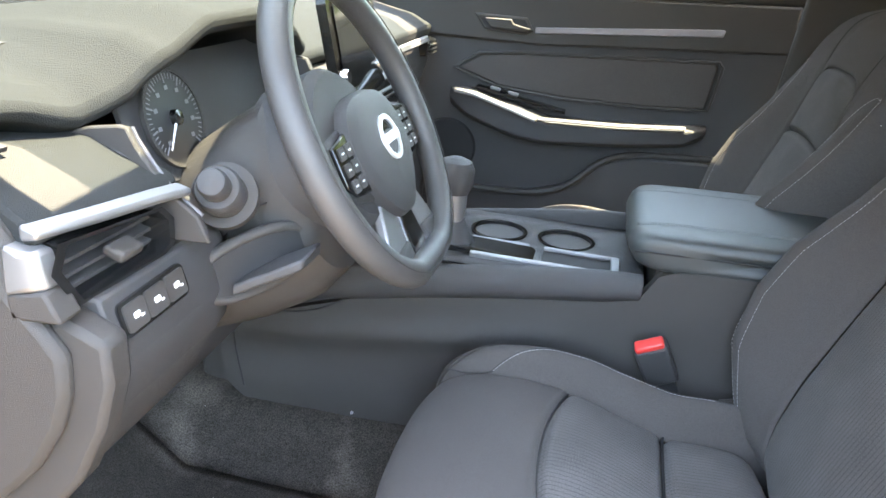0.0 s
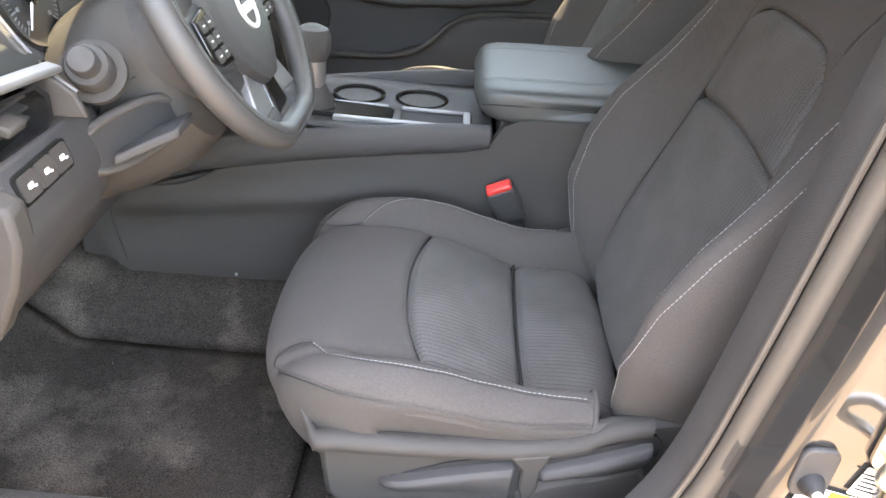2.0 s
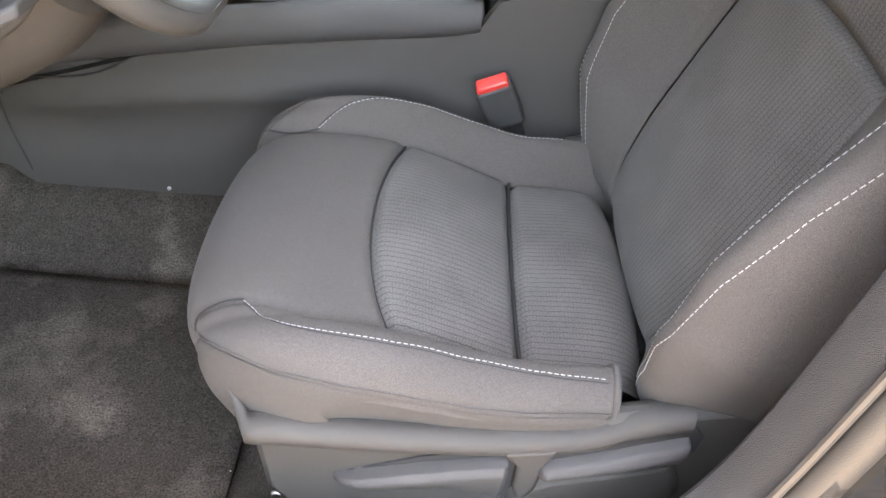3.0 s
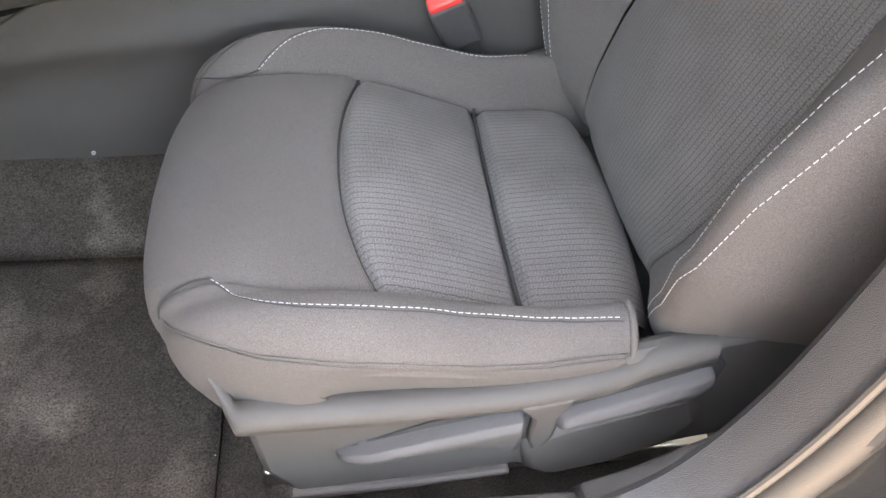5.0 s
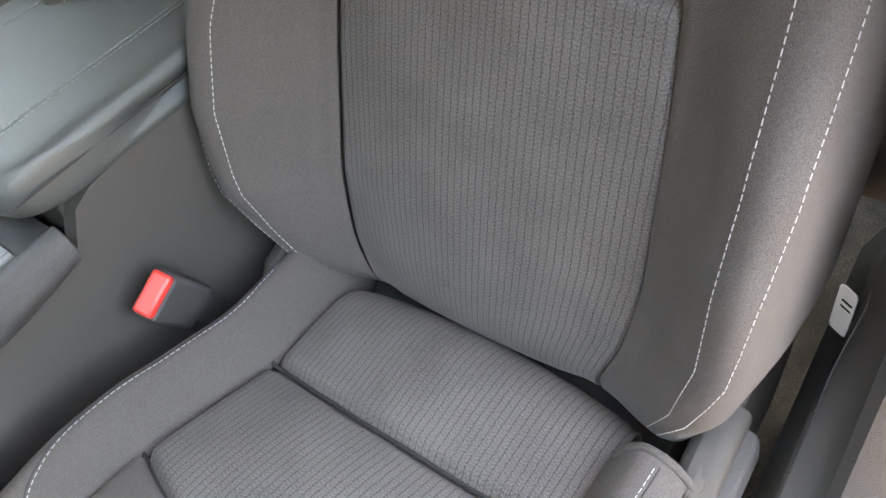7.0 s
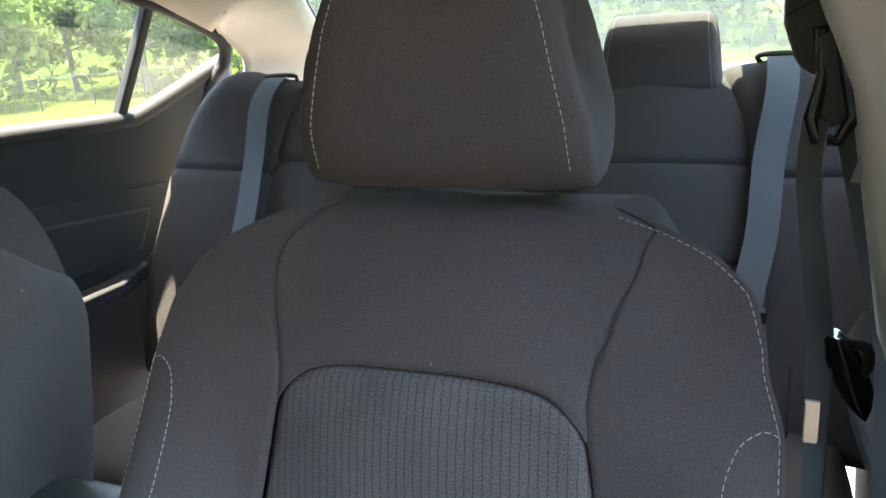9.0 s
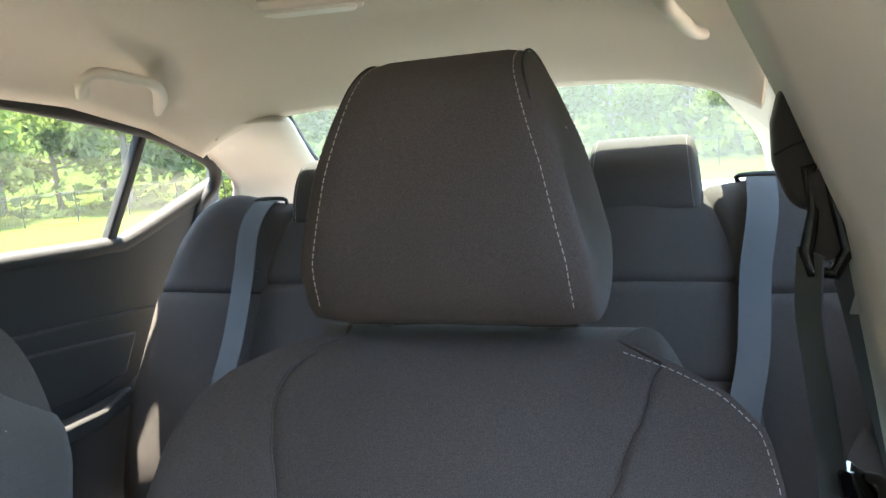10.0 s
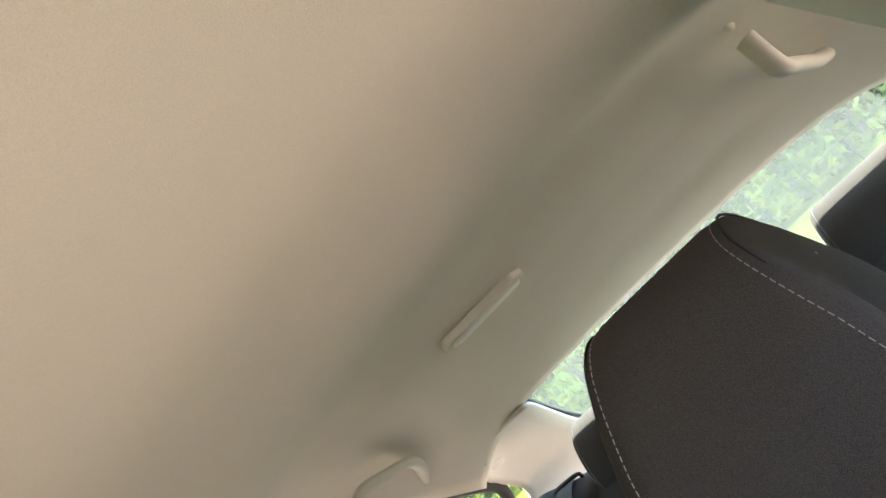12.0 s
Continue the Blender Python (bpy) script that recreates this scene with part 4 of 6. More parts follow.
    for y in (-0.420,):
        c = Vector((-0.235, y, 0.873)) + face_n * 0.002
        part("dial", drum(c, face_n, [(0.0, 0.0), (0.050, 0.0), (0.050, 0.003), (0.0, 0.003)]), DIAL, cl)
        marks = []
        for k in range(41):
            a = radians(225 - 270 * k / 40)
            d = Vector((0, 1, 0)) * math.cos(a) + face_u * math.sin(a)
            ln = 0.006 if k % 5 else 0.010
            q = c + face_n * 0.0035 + d * (0.047 - ln / 2)
            marks.append(plate(q, d, face_n.cross(d), rounded(ln, 0.0012 if k % 5 else 0.002, 0.0003, 1), 0.0006))
        part("dial_marks", joined(*marks), DIALMARK, cl, "pale scale marks")
        nums = []
        for k in range(9):
            a = radians(225 - 270 * k / 8)
            d = Vector((0, 1, 0)) * math.cos(a) + face_u * math.sin(a)
            nums.append(plate(c + face_n * 0.0035 + d * 0.032, (0, 1, 0), face_u, rounded(0.006, 0.0045, 0.0004, 1), 0.0006))
        part("dial_figures", joined(*nums), DIALMARK, cl)
        a = radians(228)
        d = Vector((0, 1, 0)) * math.cos(a) + face_u * math.sin(a)
        part("needle", tube([c + face_n * 0.006 - d * 0.008, c + face_n * 0.006 + d * 0.040], [0.0018, 0.0009], 8), WHITE, cl, "white needle")
        part("needle_cap", drum(c + face_n * 0.003, face_n, [(0.0, 0.0), (0.009, 0.0), (0.008, 0.006), (0.0, 0.007)], 18), GLOSS, cl)
        part("dial_ring", disc_ring(c, face_n, 0.049, 0.053, 0.005), PLASTIC2, cl)
    part("warning_light", plate(Vector((-0.235, -0.420, 0.843)) + face_n * 0.006, (0, 1, 0), face_u, rounded(0.012, 0.006, 0.002), 0.001), RED, cl, "small red warning mark")
    # silver edge beside the dials
    cheek = [(-0.232, 0.893), (-0.202, 0.898), (-0.194, 0.897), (-0.186, 0.881), (-0.158, 0.845), (-0.129, 0.824), (-0.118, 0.800), (-0.160, 0.798), (-0.262, 0.850), (-0.265, 0.884)]
    part("hood_cheek", prism(cheek, "y", -0.557, -0.549), PLASTIC2, root, "", bevel=0.002)
    part("cheek_edge", tube([(-0.194, -0.5475, 0.896), (-0.186, -0.5475, 0.881), (-0.157, -0.5475, 0.844), (-0.129, -0.5475, 0.823)], 0.0018, 8, smooth=30), SATIN_DIM, root, "thin silver line")
    # lip of the left pad
    part("pad_lip", loft([[(x, y, z), (x + 0.015, y, z + 0.003), (x + 0.016, y, z + 0.010), (x, y, z + 0.014)] for x, y, z in ((-0.182, -0.708, 0.847), (-0.170, -0.65, 0.844), (-0.160, -0.58, 0.840), (-0.155, -0.545, 0.837))]), SATIN, root, "satin silver trim bar", bevel=0.003)
    part("vent_trim", loft([[(-0.192, y, 0.806), (-0.160 + k, y, 0.814), (-0.166 + k, y, 0.842), (-0.190, y, 0.847)] for y, k in ((-0.717, -0.012), (-0.711, 0.0), (-0.695, 0.002))]), SATIN, root, "satin silver vent corner", bevel=0.003)
    part("vent_foot", loft([[(-0.192, y, 0.786), (-0.148, y, 0.790), (-0.160, y, 0.814), (-0.192, y, 0.808)] for y in (-0.716, -0.690)]), PLASTIC2, root, "", bevel=0.003)
    slots = []
    for k in range(4):
        slots.append(box((-0.235 - 0.016 * k, -0.672 + 0.004 * k, 0.8965 + 0.0035 * k), (0.007, 0.040, 0.004), (0, 14, 0)))
    part("defroster_slots", joined(*slots), RUBBER, root, "small black defroster slots")
    # side vent
    vent = thing("air_vent", (-0.18, -0.615, 0.79), "black side air vent with slats and thumb tab", "air vent")
    vent_frame = [(-0.710, 0.826), (-0.700, 0.847), (-0.578, 0.838), (-0.562, 0.823), (-0.562, 0.799), (-0.576, 0.793), (-0.688, 0.791)]
    vx = lambda y: -0.156 + 0.008 * (y + 0.70) / 0.15
    outer = [Vector((vx(y), y, z)) for y, z in vent_frame]
    cen = sum(outer, Vector()) / len(outer)
    inner = [cen + (p - cen) * 0.88 for p in outer]
    deep = [p + Vector((-0.05, 0, 0)) for p in inner]
    part("frame", joined(grid_bm([outer, inner, deep], close_v=True)), GLOSS, vent)
    part("cavity", loft([[p + Vector((-0.048, 0, 0)) for p in inner], [p + Vector((-0.058, 0, 0)) for p in inner]]), RUBBER, vent)
    for z in (0.800, 0.811, 0.823):
        part("slat", loft([[(vx(-0.66) - 0.014, y, z - 0.001), (vx(-0.66) - 0.014, y, z + 0.002), (vx(-0.66) - 0.032, y, z + 0.006), (vx(-0.66) - 0.032, y, z + 0.003)] for y in (-0.690, -0.562)]), PLASTIC, vent)
    part("tab", box((vx(-0.62) - 0.002, -0.630, 0.818), (0.02, 0.030, 0.010), (0, 20, 0)), PLASTIC2, vent, "", bevel=0.003)
    # end cap towards the door
    cap = [(-0.185, 0.846), (-0.190, 0.806), (-0.168, 0.782), (-0.152, 0.760), (-0.153, 0.725), (-0.163, 0.693), (-0.190, 0.648), (-0.226, 0.610), (-0.275, 0.580), (-0.36, 0.56), (-0.48, 0.58), (-0.52, 0.70), (-0.50, 0.94), (-0.40, 0.955), (-0.27, 0.958), (-0.210, 0.950), (-0.206, 0.90), (-0.20, 0.866)]
    part("end_cap", prism(cap, "y", -0.716, -0.698), PLASTIC2, root, "smooth plastic end cap", bevel=0.007)
    band = [(-0.160, 0.786), (-0.124, 0.771), (-0.122, 0.735), (-0.134, 0.690), (-0.160, 0.635), (-0.194, 0.592), (-0.235, 0.560), (-0.29, 0.536), (-0.40, 0.52), (-0.40, 0.60), (-0.30, 0.75)]
    part("end_band", prism(band, "y", -0.703, -0.672), PLASTIC2, root, "", bevel=0.006)
    # knee panel
    knee = []
    for y in np.linspace(-0.675, -0.20, 18):
        u = (y + 0.675) / 0.475
        k = 0.0 if y < -0.49 else 0.03 * min(1, (y + 0.49) / 0.06)
        top = 0.792 if y < -0.49 else 0.792 - 0.05 * min(1, (y + 0.49) / 0.05)
        knee.append([(-0.148 - k + 0.008 * u, y, top), (-0.138 - k, y, 0.765), (-0.132 - k, y, 0.735), (-0.140 - k, y, 0.69), (-0.175 - k, y, 0.63), (-0.235, y, 0.555), (-0.29, y, 0.49), (-0.33, y, 0.47), (-0.40, y, 0.50), (-0.40, y, 0.79)])
    part("knee_panel", loft(knee), PLASTIC, root, "grained black knee panel", bevel=0.004)
    # switch bank
    n1 = Vector((0.96, 0, 0.28)).normalized()
    u1 = Vector((-0.28, 0, 0.96)).normalized()
    r1 = Vector((0.04, 1, 0.05)).normalized()
    sw = thing("switch_bank", (-0.140, -0.615, 0.755), "three black dash switches with white marks", "switch panel")
    c = Vector((-0.1390, -0.618, 0.769))
    part("frame", plate(c, r1, u1, rounded(0.090, 0.030, 0.006), 0.004), GLOSS, sw)
    for i in (-1, 0, 1):
        q = c + r1 * 0.0280 * i + n1 * 0.003
        part("switch", plate(q, r1, u1, rounded(0.0262, 0.0235, 0.003), 0.003), PLASTIC2, sw)
        part("switch_mark", joined(plate(q + n1 * 0.003, r1, u1, rounded(0.008, 0.005, 0.0015), 0.0005), plate(q + n1 * 0.003 + r1 * 0.006 - u1 * 0.003, r1, u1, rounded(0.004, 0.002, 0.0005), 0.0005)), WHITE, sw)
    # centre stack and display
    part("centre_stack", loft([[(-0.205, y, 0.86), (-0.165, y, 0.83), (-0.16, y, 0.77), (-0.19, y, 0.70), (-0.24, y, 0.62), (-0.40, y, 0.62), (-0.40, y, 0.86)] for y in (-0.20, -0.13, 0.13, 0.20)]), PLASTIC, root, "", bevel=0.005)
    part("glovebox_side", loft([section(y, [(0.1, [(-0.23, 0.86), (-0.22, 0.80), (-0.25, 0.70), (-0.30, 0.55), (-0.55, 0.5), (-0.55, 0.86)]), (0.7, [(-0.235, 0.86), (-0.225, 0.80), (-0.255, 0.70), (-0.30, 0.55), (-0.55, 0.5), (-0.55, 0.86)])]) for y in (0.18, 0.3, 0.5, 0.70)]), PLASTIC, root, "", bevel=0.006)
    part("dash_strip", loft([[(-0.222, y, 0.850), (-0.210, y, 0.850), (-0.214, y, 0.862), (-0.224, y, 0.862)] for y in (0.20, 0.45, 0.64)]), SATIN, root, "satin silver dash strip", bevel=0.002)
    disp = thing("touch_display", (-0.20, -0.01, 0.86), "upright tablet display with silver knobs", "display")
    dn, du = Vector((0.97, 0, 0.22)).normalized(), Vector((-0.22, 0, 0.97)).normalized()
    part("housing", plate((-0.20, 0.035, 0.915), (0, 1, 0), du, rounded(0.215, 0.140, 0.014), -0.03 + 0.045), GLOSS, disp)
    part("screen", plate(Vector((-0.20, 0.035, 0.923)) + dn * 0.0155, (0, 1, 0), du, rounded(0.175, 0.100, 0.004), 0.001), SCREEN, disp, "dark glossy screen")
    for s in (-1, 1):
        part("knob", drum(Vector((-0.184, 0.035 + s * 0.088, 0.868)), dn, [(0, 0), (0.012, 0), (0.012, 0.016), (0.0095, 0.020), (0, 0.020)], 20), CHROME, disp, "chrome ringed knob")
    for i in range(6):
        part("key", plate(Vector((-0.183, -0.025 + 0.024 * i, 0.857)), (0, 1, 0), du, rounded(0.020, 0.009, 0.002), 0.003), PLASTIC2, disp)
    for y0 in (-0.055, 0.115):
        v2 = thing("air_vent", (-0.17, y0, 0.79), "black centre air vent", "air vent")
        part("frame", plate((-0.172, y0, 0.815), (0, 1, 0), (-0.3, 0, 0.95), rounded(0.13, 0.045, 0.006), 0.014), GLOSS, v2)
        for z in (0.803, 0.815, 0.827):
            part("slat", box((-0.160, y0, z), (0.012, 0.11, 0.003)), PLASTIC2, v2)
    v3 = thing("air_vent", (-0.23, 0.665, 0.82), "black side air vent with silver edge", "air vent")
    part("frame", prism([(-0.25, 0.862), (-0.205, 0.850), (-0.212, 0.818), (-0.25, 0.812)], "y", 0.62, 0.695), GLOSS, v3, "", bevel=0.003)
    for z in (0.824, 0.833, 0.842):
        part("slat", box((-0.208, 0.655, z), (0.012, 0.06, 0.003)), PLASTIC2, v3)
    return root


dashboard()


# ---- console ----
def console():
    root = thing("centre_console", (0.1, 0.02, 0.21), "charcoal plastic centre console with cup holders", "console")
    cy = 0.065
    # body: side walls stepping out to the knee bolster
    up = [(-0.62, 0.42), (-0.48, 0.43), (-0.35, 0.452), (-0.22, 0.495), (-0.12, 0.53), (0.0, 0.556), (0.15, 0.583), (0.30, 0.602), (0.33, 0.655), (0.45, 0.668), (0.70, 0.68)]
    foot = [(-0.62, 0.40), (-0.385, 0.42), (-0.360, 0.340), (-0.320, 0.302), (-0.25, 0.297), (-0.12, 0.308), (0.0, 0.312), (0.15, 0.30), (0.72, 0.26)]
    for face, inner, s in ((-0.082, -0.062, -1), (0.212, 0.192, 1)):
        rows = []
        for x in np.linspace(-0.60, 0.70, 60):
            z1, z0 = lerp(x, *zip(*up)), lerp(x, *zip(*foot))
            r = []
            for k in np.linspace(0, 1, 22):
                z = z0 + (z1 - z0) * k
                ridge = lerp(x, [-0.40, -0.22, -0.10, 0.05, 0.30], [0.430, 0.452, 0.470, 0.490, 0.545])
                b = 0.012 * math.exp(-((z - ridge) / 0.022) ** 2) * lerp(x, [-0.36, -0.25, 0.05, 0.28], [0.3, 1, 0.8, 0.0])
                b += 0.014 * ease(0.42, 0.33, z) * lerp(x, [-0.36, -0.1, 0.2], [1, 0.7, 0.2]) if z < 0.42 else 0
                r.append((x, face + s * b, z))
            rows.append(r + [(x, inner, z1), (x, inner, z0)])
        part("side_wall", loft(rows), PLASTIC2, root, "smooth charcoal side wall", angle=50)
        line = [(-0.36, 0.468), (-0.291, 0.480), (-0.24, 0.484), (-0.192, 0.498), (-0.150, 0.522), (-0.113, 0.537), (0.021, 0.566), (0.15, 0.588), (0.290, 0.606)]
        part("panel_joint", tube([(x, face + s * 0.0010 + s * 0.004 * ease(-0.05, -0.25, x), z) for x, z in spline(line, 60)], 0.0016, 6), RUBBER, root, "dark panel joint")
        part("panel_joint", tube([(-0.345, face + s * 0.006, 0.455), (-0.338, face + s * 0.010, 0.40), (-0.322, face + s * 0.014, 0.33)], 0.0013, 6, smooth=14), RUBBER, root, "dark panel joint")
        part("clip", drum((-0.125, face + s * 0.012, 0.318), (0, s, 0), [(0, 0), (0.003, 0), (0.0025, 0.003), (0, 0.0032)], 12), ANCHOR, root, "tiny pale trim clip")
    roll = [(-0.40, 0.475), (-0.30, 0.510), (-0.20, 0.537), (-0.12, 0.556), (0.0, 0.580), (0.15, 0.604), (0.27, 0.620), (0.305, 0.625)]
    for y, s in ((-0.076, -1), (0.206, 1)):
        rings = []
        for x, z in spline(roll, 24):
            h = lerp(x, [-0.4, -0.1, 0.25, 0.305], [0.020, 0.030, 0.026, 0.020])
            rings.append([(x, y + s * 0.020 * math.cos(t) ** 1 * (1 if math.cos(t) * 1 > 0 else 0.4), z + h * math.sin(t)) for t in np.linspace(0, 2 * math.pi, 18, endpoint=False)])
        part("padded_edge", loft(rings), PLASTIC, root, "padded black console edge", bevel=0.002)
    # top deck
    deck = lambda x: 0.600 + 0.02 * (0.27 - x) / 0.5 * 0
    rows = []
    dk = bmesh.new()
    top = lambda x: 0.606 + 0.008 * (x + 0.18) / 0.49
    loops = [[(-0.18, -0.062), (0.31, -0.062), (0.31, 0.192), (-0.18, 0.192)]]
    loops += [[(cx + 0.0445 * math.cos(t), 0.098 + 0.0445 * math.sin(t)) for t in np.linspace(0, 2 * math.pi, 36, endpoint=False)] for cx in (0.066, 0.182)]
    loops += [[(0.150, -0.024), (0.258, -0.024), (0.258, 0.035), (0.150, 0.035)]]
    for lp_ in loops:
        vs = [dk.verts.new((x, y, top(x))) for x, y in lp_]
        for v0, v1 in zip(vs, vs[1:] + vs[:1]):
            dk.edges.new((v0, v1))
    bmesh.ops.triangle_fill(dk, edges=dk.edges[:], use_beauty=True)
    deck_ob = part("deck", dk, PLASTIC, root, "matt black deck")
    md = deck_ob.modifiers.new("thick", "SOLIDIFY")
    md.thickness, md.offset = 0.004, 0
    part("rear_body", box((0.52, 0.065, 0.45), (0.40, 0.262, 0.42)), PLASTIC2, root, "", bevel=0.01)
    part("front_body", box((-0.14, 0.065, 0.385), (0.56, 0.262, 0.25)), PLASTIC2, root, "", bevel=0.01)
    for x in (0.066, 0.182):
        c = Vector((x, 0.098, 0.6095))
        part("cup_ring", disc_ring(c, (0, 0, 1), 0.043, 0.049, 0.006, 36), GLOSS, root, "gloss black cup holder rim")
        part("cup_well", drum(c + Vector((0, 0, -0.075)), (0, 0, 1), [(0, 0), (0.037, 0), (0.041, 0.004), (0.0445, 0.075)]), PLASTIC, root)
    # silver surround and tray
    part("silver_surround", joined(box((0.155, -0.030, 0.6135), (0.235, 0.012, 0.012)), box((0.266, 0.004, 0.6145), (0.014, 0.066, 0.012)), box((0.075, 0.044, 0.6125), (0.10, 0.008, 0.010)), box((0.21, 0.040, 0.6135), (0.12, 0.008, 0.010))), SATIN, root, "satin silver tray surround", bevel=0.002)
    part("tray", loft([[(0.150, -0.024, z), (0.258, -0.024, z), (0.258, 0.035, z), (0.150, 0.035, z)] for z in (0.612, 0.585, 0.583)], caps=True), RUBBER, root, "black rubber tray")
    part("shift_gate", prism([(-0.06, 0.608), (-0.06, 0.624), (0.13, 0.618), (0.142, 0.61)], "y", -0.022, 0.036), GLOSS, root, "gloss black shift gate", bevel=0.004)
    lever = thing("gear_lever", (0.0, 0.005, 0.61), "black gear lever with silver collar", "gear lever")
    part("boot", loft([[(0.005 + r * math.cos(t), 0.005 + 0.8 * r * math.sin(t), z) for t in np.linspace(0, 2 * math.pi, 20, endpoint=False)] for r, z in ((0.034, 0.615), (0.028, 0.632), (0.018, 0.65), (0.014, 0.66))]), PLASTIC, lever)
    part("collar", loft([[(0.003 - 0.1 * (z - 0.655) + r * math.cos(t), 0.005 + r * math.sin(t), z) for t in np.linspace(0, 2 * math.pi, 20, endpoint=False)] for r, z in ((0.015, 0.655), (0.019, 0.68), (0.021, 0.70))]), SATIN, lever, "satin silver collar")
    part("knob", loft([[(-0.003 + 1.15 * r * math.cos(t), 0.005 + r * math.sin(t), z) for t in np.linspace(0, 2 * math.pi, 20, endpoint=False)] for r, z in ((0.019, 0.697), (0.026, 0.715), (0.027, 0.738), (0.022, 0.752), (0.010, 0.758))]), PLASTIC, lever)
    arm = thing("armrest", (0.46, 0.065, 0.65), "stitched black vinyl centre armrest", "armrest")
    loop = [(0.272, 0.680), (0.290, 0.655), (0.36, 0.650), (0.62, 0.662), (0.66, 0.68), (0.655, 0.712), (0.60, 0.716), (0.45, 0.712), (0.33, 0.708), (0.285, 0.702)]
    part("pad", pillow(loop, 0.065, [(0, 0), (0.09, 0.0), (0.125, 0.03), (0.140, 0.12), (0.146, 0.3), (0.148, 0.6), (0.140, 1.0)], nu=60, cen=(0.46, 0.682)), VINYL, arm, "stitched black vinyl pad")
    part("seam", tube([(x, -0.082, z) for x, z in ((0.285, 0.681), (0.36, 0.684), (0.5, 0.688), (0.65, 0.692))], 0.0014, 6), RUBBER, arm)
    for y in (-0.020, -0.0275, 0.150):
        part("stitching", dashes([Vector((x, y, z)) for x, z in spline([(0.285, 0.703), (0.33, 0.7095), (0.45, 0.7135), (0.60, 0.7175), (0.65, 0.713)], 60)], 0.006, 0.0007), THREAD2, arm, "dark grey thread")
    return root


console()


def belt_buckle(at, tilt, label):
    root = thing("belt_buckle", at, label, "seat belt buckle", "belt buckles")
    m = Matrix.Translation(at) @ pose(0, 0, 0, *tilt)
    body = bmesh.new()
    bmesh.ops.create_cube(body, size=1, matrix=m @ pose(0, 0, 0.035) @ Matrix.Diagonal((0.048, 0.028, 0.075, 1)))
    part("body", body, PLASTIC, root, "", bevel=0.005)
    b = bmesh.new()
    bmesh.ops.create_cube(b, size=1, matrix=m @ pose(0.0, -0.002, 0.0735) @ Matrix.Diagonal((0.042, 0.020, 0.012, 1)))
    part("release_button", b, RED, root, "bright red release button", bevel=0.003)
    st = bmesh.new()
    bmesh.ops.create_cube(st, size=1, matrix=m @ pose(0, 0.002, -0.04) @ Matrix.Diagonal((0.03, 0.01, 0.09, 1)))
    part("stalk", st, PLASTIC, root)
    return root


anchor = thing("belt_anchor", (0.47, -0.115, 0.47), "pale grey seat belt anchor beside the driver backrest", "belt anchor")
part("bracket", loft([[(0.462 + dx_, -0.130 + 0.03 * k, z_) for dx_, z_ in ((0.0, 0.462), (0.012, 0.455), (0.040, 0.500), (0.034, 0.520), (0.022, 0.518))] for k in (0.0, 0.8, 1.0)]), ANCHOR, anchor, "", bevel=0.004)
belt_buckle((0.357, -0.098, 0.494), (18, -26, 0), "black seat belt buckle with red release button")


